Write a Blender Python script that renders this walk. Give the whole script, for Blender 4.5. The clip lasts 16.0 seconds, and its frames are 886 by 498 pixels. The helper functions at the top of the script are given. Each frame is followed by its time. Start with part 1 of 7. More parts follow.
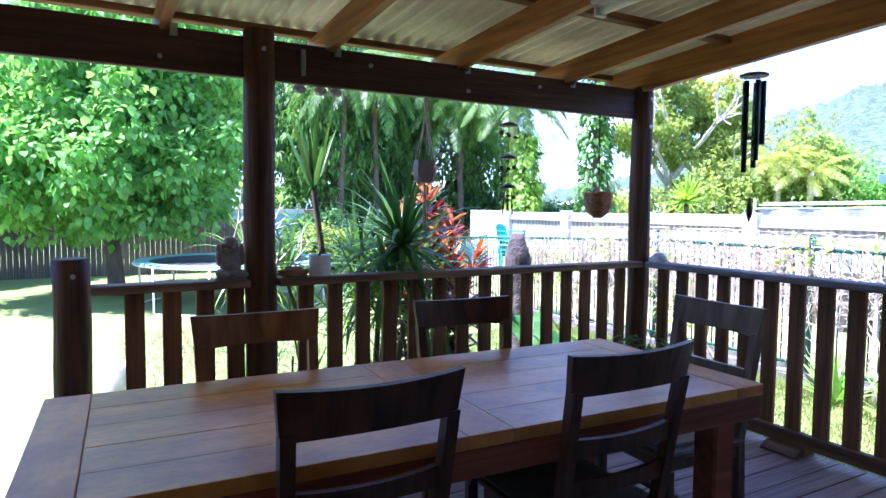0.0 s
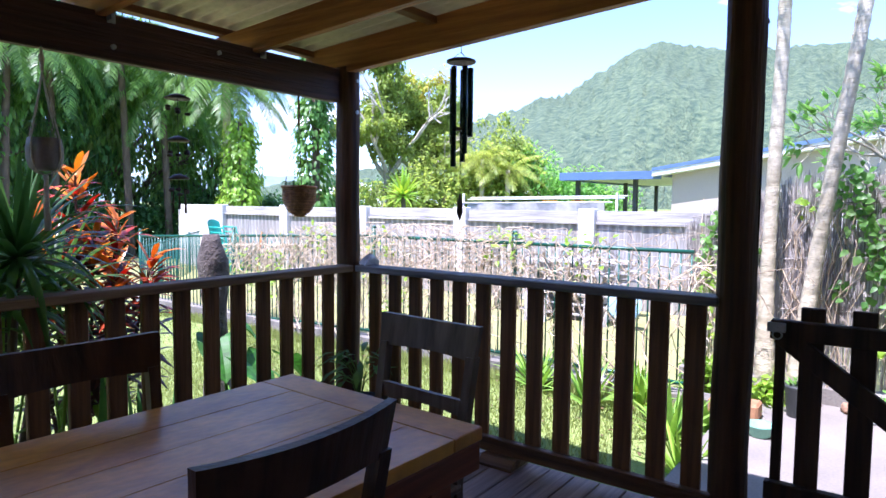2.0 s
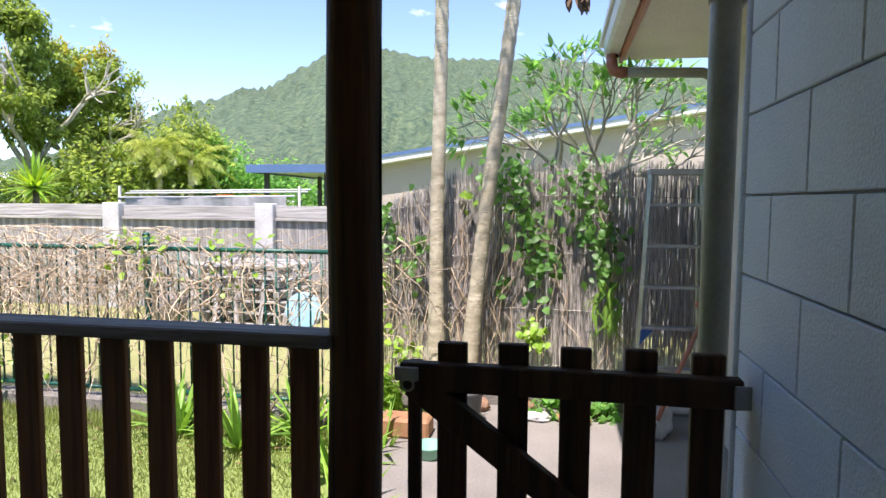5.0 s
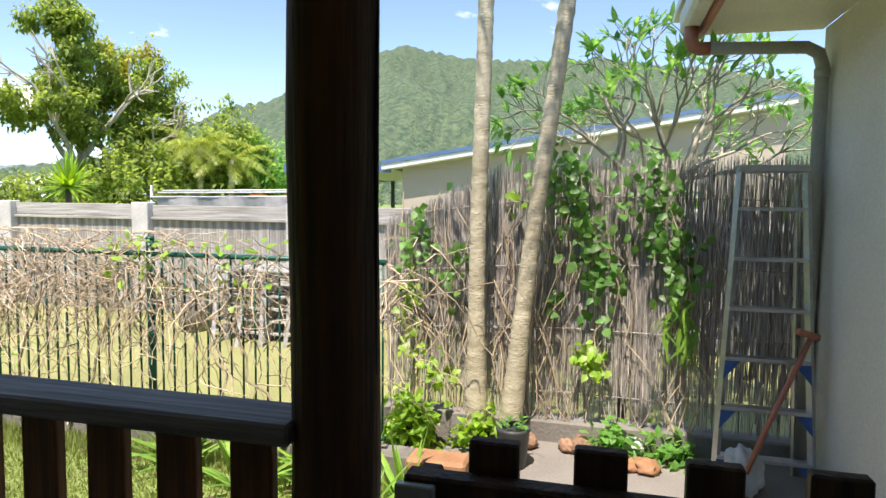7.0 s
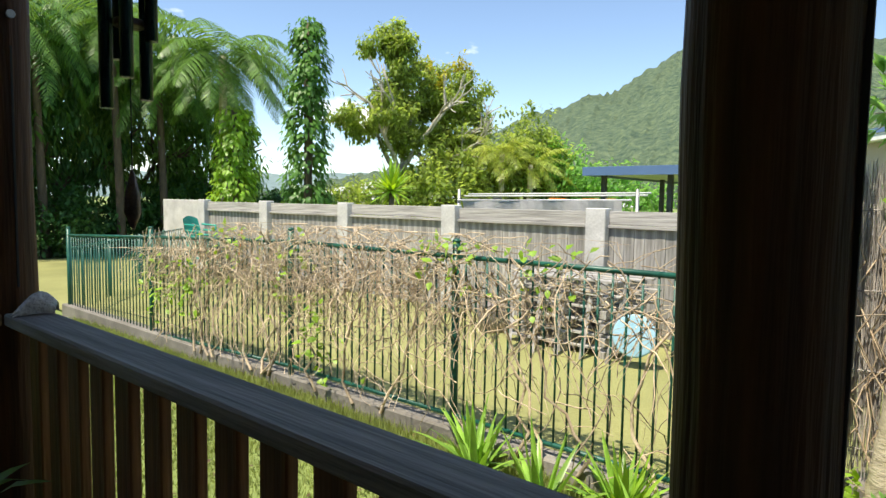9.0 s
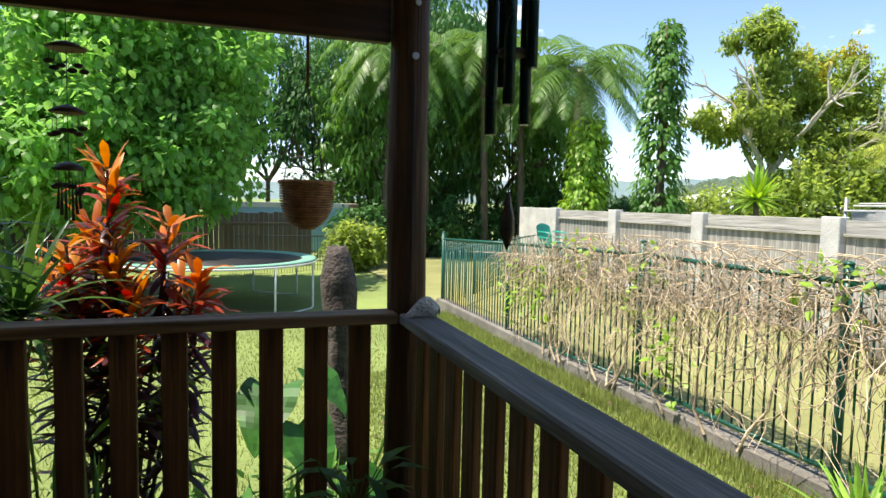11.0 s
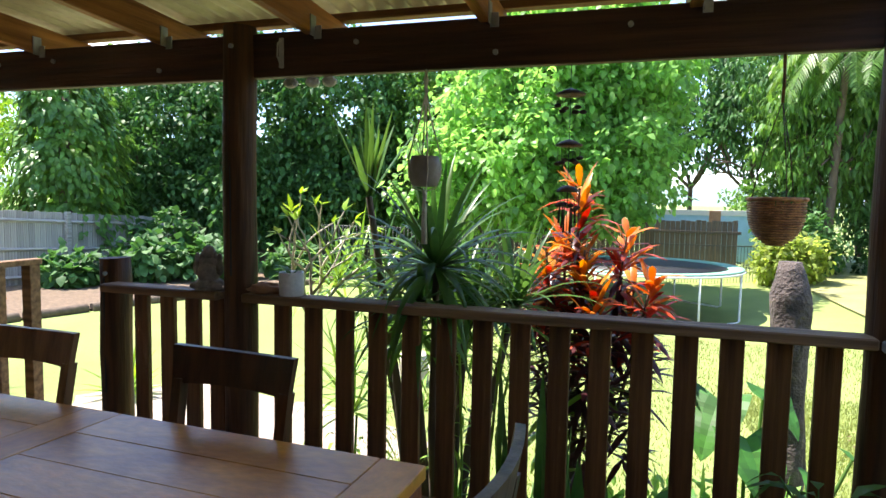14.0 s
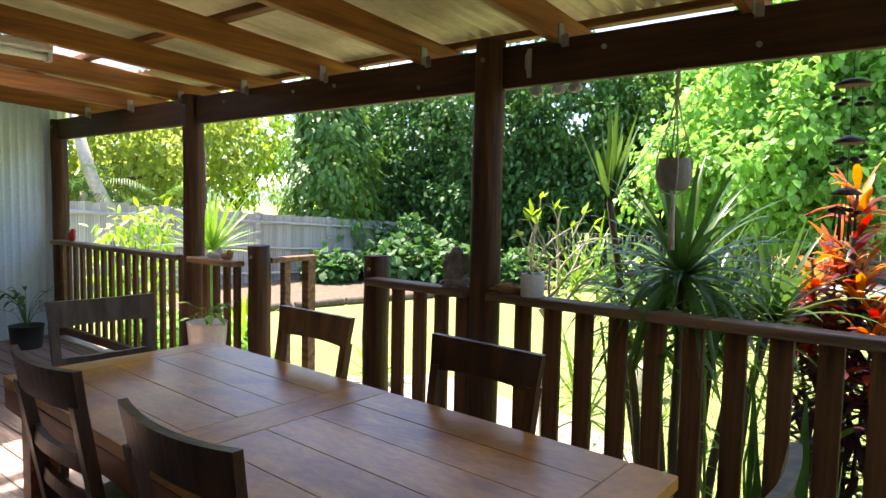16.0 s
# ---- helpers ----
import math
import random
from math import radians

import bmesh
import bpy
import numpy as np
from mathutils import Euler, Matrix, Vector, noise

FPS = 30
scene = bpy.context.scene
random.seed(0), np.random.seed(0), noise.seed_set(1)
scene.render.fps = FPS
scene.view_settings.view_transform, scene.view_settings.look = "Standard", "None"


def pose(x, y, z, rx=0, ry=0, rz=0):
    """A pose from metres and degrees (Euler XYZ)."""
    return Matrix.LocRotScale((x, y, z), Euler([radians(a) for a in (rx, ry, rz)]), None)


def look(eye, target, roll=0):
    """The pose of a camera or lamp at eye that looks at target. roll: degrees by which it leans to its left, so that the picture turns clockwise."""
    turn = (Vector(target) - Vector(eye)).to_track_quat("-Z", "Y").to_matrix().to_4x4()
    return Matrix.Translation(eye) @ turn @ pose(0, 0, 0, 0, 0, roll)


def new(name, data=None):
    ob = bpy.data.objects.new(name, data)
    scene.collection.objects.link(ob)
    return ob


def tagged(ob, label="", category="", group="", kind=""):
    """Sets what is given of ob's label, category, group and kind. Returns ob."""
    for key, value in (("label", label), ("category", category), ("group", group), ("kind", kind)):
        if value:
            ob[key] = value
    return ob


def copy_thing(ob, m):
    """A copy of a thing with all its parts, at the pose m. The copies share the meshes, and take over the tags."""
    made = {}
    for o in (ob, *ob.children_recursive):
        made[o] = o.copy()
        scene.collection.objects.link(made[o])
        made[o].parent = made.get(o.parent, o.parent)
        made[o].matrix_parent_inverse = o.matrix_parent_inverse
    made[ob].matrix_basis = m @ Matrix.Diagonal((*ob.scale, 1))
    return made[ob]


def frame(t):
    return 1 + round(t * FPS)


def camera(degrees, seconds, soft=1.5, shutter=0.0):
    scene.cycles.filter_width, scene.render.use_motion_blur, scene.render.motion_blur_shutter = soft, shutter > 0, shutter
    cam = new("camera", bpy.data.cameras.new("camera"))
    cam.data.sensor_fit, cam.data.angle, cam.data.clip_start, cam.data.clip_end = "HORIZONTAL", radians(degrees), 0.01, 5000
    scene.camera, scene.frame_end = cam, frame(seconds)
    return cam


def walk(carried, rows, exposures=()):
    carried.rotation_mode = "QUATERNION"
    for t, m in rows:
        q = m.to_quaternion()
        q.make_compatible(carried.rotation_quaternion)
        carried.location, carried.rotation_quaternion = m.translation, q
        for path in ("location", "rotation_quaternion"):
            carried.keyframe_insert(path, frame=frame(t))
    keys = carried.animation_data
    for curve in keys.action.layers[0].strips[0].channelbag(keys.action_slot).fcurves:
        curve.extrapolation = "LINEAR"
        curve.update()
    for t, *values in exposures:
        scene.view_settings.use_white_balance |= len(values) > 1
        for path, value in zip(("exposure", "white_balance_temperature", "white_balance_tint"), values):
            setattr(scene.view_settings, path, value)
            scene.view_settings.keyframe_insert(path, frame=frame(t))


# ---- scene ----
cam = camera(70.2, 16.0)
PATH = [
    (0, (-3.505, -3.284, 1.395), (-2.534, -1.54, 1.266), 0.5),
    (0.5, (-3.361, -3.163, 1.41), (-2.256, -1.502, 1.27), 0.5),
    (1, (-3.247, -3.044, 1.441), (-1.985, -1.5, 1.29), 0.7),
    (1.5, (-3.078, -2.924, 1.431), (-1.649, -1.533, 1.288), 0.6),
    (2, (-2.913, -2.86, 1.419), (-1.308, -1.675, 1.276), 0.5),
    (2.5, (-2.73, -2.846, 1.434), (-0.985, -1.881, 1.287), 0.4),
    (3, (-2.525, -2.821, 1.426), (-0.677, -2.072, 1.279), 0.5),
    (3.5, (-2.347, -2.823, 1.424), (-0.425, -2.29, 1.275), 0.6),
    (4, (-2.144, -2.869, 1.425), (-0.183, -2.507, 1.27), 0.3),
    (6.5, (-1.156, -2.8, 1.411), (0.804, -2.43, 1.261), 0.6),
    (7, (-0.979, -2.736, 1.416), (0.953, -2.24, 1.267), 0.7),
    (7.5, (-0.857, -2.66, 1.422), (1.037, -2.034, 1.274), 0.6),
    (8, (-0.728, -2.604, 1.411), (1.095, -1.793, 1.269), 1.0),
    (8.5, (-0.642, -2.513, 1.406), (1.047, -1.453, 1.26), 1.0),
    (9, (-0.623, -2.429, 1.414), (0.894, -1.134, 1.263), 1.0),
    (9.5, (-0.59, -2.359, 1.423), (0.739, -0.871, 1.275), 1.0),
    (10, (-0.573, -2.3, 1.435), (0.546, -0.65, 1.286), 1.0),
    (12.5, (-0.742, -2.418, 1.468), (-0.805, -0.425, 1.316), 1.3),
    (13, (-0.767, -2.469, 1.477), (-1.025, -0.491, 1.324), 1.1),
    (13.5, (-0.799, -2.525, 1.483), (-1.238, -0.58, 1.328), 1.1),
    (14, (-0.822, -2.573, 1.487), (-1.424, -0.672, 1.333), 1.0),
    (14.5, (-0.852, -2.617, 1.49), (-1.589, -0.763, 1.339), 1.3),
    (15, (-0.882, -2.616, 1.45), (-1.761, -0.824, 1.325), 1.5),
    (15.5, (-0.878, -2.638, 1.46), (-1.923, -0.938, 1.325), 1.3),
    (16, (-0.869, -2.657, 1.468), (-2.091, -1.081, 1.326), 1.1),
]
walk(cam, [(t, look(eye, target, roll)) for t, eye, target, roll in PATH],
     exposures=[(0.0, 2.38, 5200, 34), (1.0, 2.15, 5350, 33), (2.0, 1.72, 5550, 31), (3.5, 1.34, 5950, 28), (4.0, 1.27, 6150, 26), (7.0, 1.04, 6950, 15), (10.0, 0.74, 7350, 7), (12.5, 1.76, 6700, 16), (14.5, 2.02, 6850, 18), (16.0, 2.25, 7300, 22)])

# ---- light ----
SUN = Vector((-0.42, 0.05, 0.905)).normalized()
world = bpy.data.worlds.new("sky")
scene.world = world
world.use_nodes = True
wn = world.node_tree
wn.nodes.clear()
w_out = wn.nodes.new("ShaderNodeOutputWorld")
w_bg = wn.nodes.new("ShaderNodeBackground")
w_sky = wn.nodes.new("ShaderNodeTexSky")
w_sky.sky_type = "NISHITA"
w_sky.sun_disc = False
w_sky.sun_elevation = math.asin(SUN.z)
w_sky.sun_rotation = math.atan2(SUN.x, SUN.y)
w_sky.air_density, w_sky.dust_density, w_sky.ozone_density = 0.8, 0.0, 3.0
w_tc = wn.nodes.new("ShaderNodeTexCoord")
w_map = wn.nodes.new("ShaderNodeMapping")
w_map.inputs["Scale"].default_value = (1.0, 1.0, 2.2)
w_noise = wn.nodes.new("ShaderNodeTexNoise")
w_noise.inputs["Scale"].default_value = 5.2
w_noise.inputs["Detail"].default_value = 5.0
w_noise.inputs["Roughness"].default_value = 0.52
w_ramp = wn.nodes.new("ShaderNodeValToRGB")
w_ramp.color_ramp.elements[0].position = 0.605
w_ramp.color_ramp.elements[1].position = 0.72
w_mix = wn.nodes.new("ShaderNodeMix")
w_mix.data_type = "RGBA"
w_mix.inputs[7].default_value = (9.0, 9.3, 9.8, 1)
wn.links.new(w_tc.outputs["Generated"], w_map.inputs["Vector"])
wn.links.new(w_map.outputs["Vector"], w_noise.inputs["Vector"])
wn.links.new(w_noise.outputs["Fac"], w_ramp.inputs["Fac"])
wn.links.new(w_ramp.outputs["Color"], w_mix.inputs[0])
wn.links.new(w_sky.outputs["Color"], w_mix.inputs[6])
wn.links.new(w_mix.outputs[2], w_bg.inputs["Color"])
w_bg.inputs["Strength"].default_value = 0.145
wn.links.new(w_bg.outputs["Background"], w_out.inputs["Surface"])
sun_data = bpy.data.lights.new("sun", "SUN")
sun_data.energy = 4.0
sun_data.angle = radians(0.6)
sun_data.color = (1.0, 0.955, 0.88)
sun = new("sun", sun_data)
sun.matrix_world = look(SUN * 60, (0, 0, 0))


# ---- materials ----
def mat(name, col, col2=None, rough=0.6, scale=6.0, stretch=(1, 1, 1), bump=0.15, fine=60.0, metal=0.0, spread=0.5, leafy=0.0, vary=0.0, island=0.0, spec=0.5):
    """A surface with broad blotches, fine grain and relief; leafy lets light through; vary shifts brightness by object, island by piece."""
    m = bpy.data.materials.new(name)
    m.use_nodes = True
    nt = m.node_tree
    n, ln = nt.nodes, nt.links
    b = n["Principled BSDF"]
    tc = n.new("ShaderNodeTexCoord")
    mp = n.new("ShaderNodeMapping")
    mp.inputs["Scale"].default_value = stretch
    ln.new(tc.outputs["Object"], mp.inputs["Vector"])
    n1 = n.new("ShaderNodeTexNoise")
    n1.inputs["Scale"].default_value = scale
    n1.inputs["Detail"].default_value = 5
    n2 = n.new("ShaderNodeTexNoise")
    n2.inputs["Scale"].default_value = fine
    n2.inputs["Detail"].default_value = 3
    ln.new(mp.outputs["Vector"], n1.inputs["Vector"])
    ln.new(mp.outputs["Vector"], n2.inputs["Vector"])
    col2 = col2 or tuple(c * 0.72 for c in col)
    ramp = n.new("ShaderNodeValToRGB")
    ramp.color_ramp.elements[0].position = 0.5 - spread * 0.4
    ramp.color_ramp.elements[1].position = 0.5 + spread * 0.4
    ramp.color_ramp.elements[0].color = (*col2, 1)
    ramp.color_ramp.elements[1].color = (*col, 1)
    ln.new(n1.outputs["Fac"], ramp.inputs["Fac"])
    hsv = n.new("ShaderNodeHueSaturation")
    ln.new(ramp.outputs["Color"], hsv.inputs["Color"])
    add = n.new("ShaderNodeMath")
    add.operation = "MULTIPLY_ADD"
    add.inputs[1].default_value = 0.45
    add.inputs[2].default_value = 0.775
    ln.new(n2.outputs["Fac"], add.inputs[0])
    last = add.outputs[0]
    for amount, node_kind, socket in ((vary, "ShaderNodeObjectInfo", "Random"), (island, "ShaderNodeNewGeometry", "Random Per Island")):
        if amount:
            src = n.new(node_kind)
            ma = n.new("ShaderNodeMath")
            ma.operation = "MULTIPLY_ADD"
            ma.inputs[1].default_value = amount
            ma.inputs[2].default_value = 1 - amount / 2
            ln.new(src.outputs[socket], ma.inputs[0])
            mu = n.new("ShaderNodeMath")
            mu.operation = "MULTIPLY"
            ln.new(last, mu.inputs[0])
            ln.new(ma.outputs[0], mu.inputs[1])
            last = mu.outputs[0]
    ln.new(last, hsv.inputs["Value"])
    ln.new(hsv.outputs["Color"], b.inputs["Base Color"])
    b.inputs["Roughness"].default_value = rough
    b.inputs["Metallic"].default_value = metal
    b.inputs["Specular IOR Level"].default_value = spec
    if bump:
        bp = n.new("ShaderNodeBump")
        bp.inputs["Strength"].default_value = bump
        bp.inputs["Distance"].default_value = 0.02
        mixh = n.new("ShaderNodeMath")
        mixh.operation = "ADD"
        ln.new(n1.outputs["Fac"], mixh.inputs[0])
        ln.new(n2.outputs["Fac"], mixh.inputs[1])
        ln.new(mixh.outputs[0], bp.inputs["Height"])
        ln.new(bp.outputs["Normal"], b.inputs["Normal"])
    if leafy:
        tr = n.new("ShaderNodeBsdfTranslucent")
        warm = n.new("ShaderNodeHueSaturation")
        warm.inputs["Hue"].default_value = 0.485
        warm.inputs["Saturation"].default_value = 1.1
        warm.inputs["Value"].default_value = 1.35
        ln.new(hsv.outputs["Color"], warm.inputs["Color"])
        ln.new(warm.outputs["Color"], tr.inputs["Color"])
        ms = n.new("ShaderNodeMixShader")
        ms.inputs[0].default_value = leafy
        ln.new(b.outputs[0], ms.inputs[1])
        ln.new(tr.outputs[0], ms.inputs[2])
        ln.new(ms.outputs[0], n["Material Output"].inputs["Surface"])
    return m


def wood(name, col, col2, axis, rough=0.55, vary=0.25, bump=0.2, grain=9.0):
    st = [grain * 3] * 3
    st["xyz".index(axis)] = grain * 0.16
    return mat(name, col, tuple(c * 0.8 for c in col2), rough, 1.0, tuple(st), bump * 1.6, 3.0, vary=vary, spread=0.42, spec=0.3)


def glass(name, tint=(0.9, 0.95, 0.93), rough=0.0):
    m = bpy.data.materials.new(name)
    m.use_nodes = True
    b = m.node_tree.nodes["Principled BSDF"]
    b.inputs["Base Color"].default_value = (*tint, 1)
    b.inputs["Transmission Weight"].default_value = 1.0
    b.inputs["Roughness"].default_value = rough
    b.inputs["IOR"].default_value = 1.2
    return m


DARK, DARK2 = (0.085, 0.042, 0.022), (0.035, 0.018, 0.010)
w_post = wood("stained_post_wood", (0.115, 0.050, 0.019), (0.045, 0.020, 0.008), "z", 0.6)
w_dx = wood("stained_wood_x", (0.21, 0.10, 0.040), (0.09, 0.042, 0.018), "x", 0.55)
w_dy = wood("stained_wood_y", (0.21, 0.10, 0.040), (0.09, 0.042, 0.018), "y", 0.55)
w_dz = wood("stained_wood_z", (0.255, 0.115, 0.040), (0.105, 0.046, 0.018), "z", 0.6)
w_cap_y = wood("weathered_cap_wood_y", (0.24, 0.22, 0.205), (0.12, 0.107, 0.097), "y", 0.6)
w_cap_x = wood("weathered_cap_wood_x", (0.32, 0.19, 0.095), (0.15, 0.085, 0.042), "x", 0.6)
w_beam = wood("beam_wood", (0.080, 0.032, 0.014), (0.035, 0.014, 0.007), "x", 0.5)
w_raft = wood("rafter_wood", (0.42, 0.175, 0.042), (0.26, 0.100, 0.024), "y", 0.5)
w_batt = wood("batten_wood", (0.32, 0.14, 0.052), (0.18, 0.075, 0.03), "x", 0.6)
w_gate = wood("gate_wood", (0.085, 0.042, 0.022), (0.038, 0.020, 0.011), "z", 0.6)
w_tab = mat("table_wood", (0.80, 0.36, 0.055), (0.43, 0.17, 0.026), 0.33, 3.2, (1.0, 1.8, 1), 0.06, 26.0, vary=0.10, spread=0.45, spec=0.5)
w_taby = mat("table_wood_cross", (0.81, 0.365, 0.055), (0.45, 0.175, 0.027), 0.38, 3.2, (1.8, 1.0, 1), 0.06, 26.0, vary=0.10, spread=0.45, spec=0.5)
w_taf = wood("table_frame_wood", (0.34, 0.10, 0.04), (0.21, 0.06, 0.025), "x", 0.4, bump=0.05)
w_ch = wood("chair_wood", (0.105, 0.046, 0.024), (0.056, 0.026, 0.014), "z", 0.36, bump=0.06)
w_ch2 = wood("chair_wood_worn", (0.27, 0.135, 0.062), (0.15, 0.075, 0.036), "z", 0.42, bump=0.06)
w_ch3 = wood("chair_wood_grey", (0.17, 0.118, 0.08), (0.10, 0.07, 0.048), "z", 0.45, bump=0.06)
w_deck = wood("deck_wood", (0.33, 0.225, 0.185), (0.21, 0.14, 0.115), "x", 0.5, vary=0.3)
w_grey = wood("weathered_paling", (0.47, 0.45, 0.42), (0.31, 0.295, 0.275), "z", 0.85, vary=0.35)
w_greyh = wood("weathered_rail", (0.52, 0.50, 0.47), (0.36, 0.345, 0.32), "y", 0.85, vary=0.2)
m_conc = mat("concrete", (0.272, 0.252, 0.224), (0.152, 0.140, 0.120), 0.9, 2.2, bump=0.3, fine=40)
m_conc_l = mat("limed_concrete", (0.66, 0.65, 0.63), (0.45, 0.445, 0.43), 0.9, 2.5, bump=0.25, fine=30)
m_pad = mat("path_concrete", (0.29, 0.265, 0.235), (0.19, 0.172, 0.155), 0.9, 1.3, bump=0.25, fine=50)
m_block = mat("painted_block", (0.70, 0.76, 0.84), (0.62, 0.68, 0.77), 0.6, 3.0, bump=0.25, fine=120, vary=0.05)
m_joint = mat("block_joint", (0.40, 0.42, 0.45), None, 0.8, 5.0, bump=0.1)
m_cream = mat("cream_render", (0.72, 0.69, 0.60), (0.64, 0.61, 0.53), 0.7, 1.5, bump=0.12, fine=80)
m_beige = mat("beige_render", (0.47, 0.40, 0.33), (0.41, 0.35, 0.29), 0.8, 0.8, bump=0.1)
m_soffit = mat("cream_paint", (0.74, 0.70, 0.58), (0.66, 0.62, 0.52), 0.5, 2.0, bump=0.05)
m_rust = mat("terracotta_paint", (0.45, 0.17, 0.10), (0.36, 0.13, 0.075), 0.45, 6.0, bump=0.08)
m_pipe = mat("grey_green_pipe", (0.40, 0.40, 0.34), (0.30, 0.30, 0.26), 0.4, 5.0, bump=0.06)
m_bluero = mat("blue_roof_steel", (0.12, 0.20, 0.36), (0.09, 0.155, 0.29), 0.35, 1.0, bump=0.03)
m_white = mat("white_paint", (0.78, 0.78, 0.76), (0.66, 0.66, 0.63), 0.45, 6.0, bump=0.06)
m_green = mat("green_powder_coat", (0.012, 0.115, 0.080), (0.008, 0.078, 0.055), 0.4, 7.0, bump=0.06)
m_teal = mat("teal_plastic", (0.03, 0.42, 0.33), (0.02, 0.34, 0.27), 0.35, 5.0, bump=0.03)
m_roofu = mat("roof_sheet", (0.52, 0.49, 0.34), (0.26, 0.245, 0.155), 0.45, 1.8, (1, 0.3, 1), 0.06, leafy=0.22)
m_wallc = mat("corrugated_wall", (0.64, 0.82, 0.95), (0.57, 0.74, 0.86), 0.45, 1.0, bump=0.04)
m_chime = mat("green_chime_tube", (0.012, 0.045, 0.04), (0.008, 0.03, 0.028), 0.25, 10.0, metal=0.6, bump=0.02)
m_dwood = wood("chime_wood", (0.10, 0.06, 0.04), (0.05, 0.03, 0.02), "x", 0.5)
m_rope = mat("cotton_rope", (0.66, 0.60, 0.50), (0.46, 0.41, 0.33), 0.9, 40.0, bump=0.4, fine=200)
m_pot_w = mat("white_ceramic", (0.84, 0.84, 0.83), (0.74, 0.74, 0.72), 0.35, 8.0, bump=0.05)
m_pot_g = mat("grey_ribbed_pot", (0.28, 0.25, 0.23), (0.20, 0.18, 0.165), 0.6, 10.0, bump=0.15)
m_pot_d = mat("dark_pot", (0.055, 0.06, 0.06), (0.035, 0.04, 0.04), 0.5, 8.0, bump=0.1)
m_terra = mat("terracotta", (0.42, 0.22, 0.11), (0.30, 0.15, 0.075), 0.75, 8.0, bump=0.15)
m_wick = mat("wicker", (0.58, 0.27, 0.10), (0.26, 0.105, 0.04), 0.55, 30.0, bump=0.3, vary=0.3)
m_stone = mat("grey_stone", (0.34, 0.30, 0.27), (0.15, 0.135, 0.125), 0.8, 18.0, bump=0.5, fine=90)
m_shell = mat("grey_shell", (0.70, 0.68, 0.65), (0.38, 0.36, 0.34), 0.7, 22.0, bump=0.6, fine=80)
m_bark = mat("rough_bark", (0.15, 0.125, 0.11), (0.055, 0.045, 0.04), 0.95, 14.0, bump=1.0, fine=50)
m_palm = mat("palm_trunk", (0.64, 0.575, 0.415), (0.35, 0.305, 0.20), 0.8, 5.0, (1, 1, 3.2), 0.4, 30)
m_trunk = mat("tree_bark", (0.16, 0.12, 0.085), (0.085, 0.062, 0.045), 0.9, 8.0, (1, 1, 0.3), 0.7, 40)
m_pale = mat("pale_bark", (0.58, 0.53, 0.43), (0.38, 0.345, 0.27), 0.8, 9.0, bump=0.3)
m_soil = mat("dark_soil", (0.06, 0.045, 0.034), (0.03, 0.022, 0.017), 0.95, 20.0, bump=0.7)
m_brush = mat("brushwood", (0.66, 0.61, 0.55), (0.25, 0.22, 0.195), 0.9, 12.0, (6, 6, 0.5), 0.4, 12, island=0.95)
m_vine = mat("dead_vine", (0.70, 0.57, 0.41), (0.40, 0.30, 0.20), 0.9, 15.0, bump=0.2, island=0.8)
m_alu = mat("aluminium", (0.58, 0.58, 0.58), (0.45, 0.45, 0.45), 0.35, 10.0, metal=0.8, bump=0.06)
m_bluep = mat("blue_plastic", (0.03, 0.11, 0.33), (0.025, 0.085, 0.26), 0.4, 8.0, bump=0.04)
m_lblue = mat("pale_blue_plastic", (0.35, 0.58, 0.72), (0.28, 0.50, 0.64), 0.4, 3.0, bump=0.04)
m_orange = mat("orange_cloth", (0.75, 0.22, 0.03), (0.55, 0.14, 0.02), 0.8, 8.0, bump=0.2)
m_black = mat("black_rubber", (0.018, 0.018, 0.02), (0.01, 0.01, 0.011), 0.6, 8.0, bump=0.1)
m_mint = mat("mint_pad", (0.25, 0.50, 0.38), (0.18, 0.40, 0.30), 0.55, 6.0, bump=0.05)
m_dirt = mat("leaf_litter", (0.22, 0.155, 0.10), (0.10, 0.075, 0.05), 0.95, 14.0, bump=0.8, fine=70)
m_gravel = mat("pale_gravel", (0.58, 0.49, 0.39), (0.36, 0.30, 0.23), 0.95, 30.0, bump=0.8, fine=120)
m_cush = mat("taupe_cushion", (0.17, 0.155, 0.125), (0.11, 0.10, 0.08), 0.9, 9.0, bump=0.3, fine=200)
m_cushw = mat("white_cloth", (0.62, 0.60, 0.57), (0.50, 0.48, 0.46), 0.9, 9.0, bump=0.3, fine=200)
m_brick = mat("clay_brick", (0.36, 0.22, 0.14), (0.26, 0.15, 0.095), 0.9, 12.0, bump=0.4, vary=0.4)
m_red = mat("red_paint", (0.45, 0.03, 0.02), None, 0.4, 8.0, bump=0.03)
m_steel = mat("zinc_steel", (0.45, 0.45, 0.43), (0.32, 0.32, 0.30), 0.4, 12.0, metal=0.7, bump=0.1)
m_tube = mat("tube_diffuser", (0.80, 0.80, 0.76), (0.74, 0.74, 0.70), 0.3, 3.0, bump=0.0)
# near-black: window frames, post cracks, and painted shade below deck and table gaps
m_dim = mat("dark_frame_gap_shade", (0.03, 0.03, 0.032), (0.02, 0.02, 0.022), 0.7, 3.0, bump=0.0)
m_lawn = mat("lawn", (0.255, 0.325, 0.09), (0.165, 0.215, 0.062), 0.95, 0.55, bump=0.6, fine=45)
m_dry = mat("dry_lawn", (0.34, 0.335, 0.13), (0.215, 0.22, 0.08), 0.95, 0.7, bump=0.6, fine=45)


def leaf_mat(name, col, col2, rough=0.42, leafy=0.42, island=0.6):
    return mat(name, col, col2, rough, 2.5, bump=0.0, fine=20, leafy=leafy, island=island)


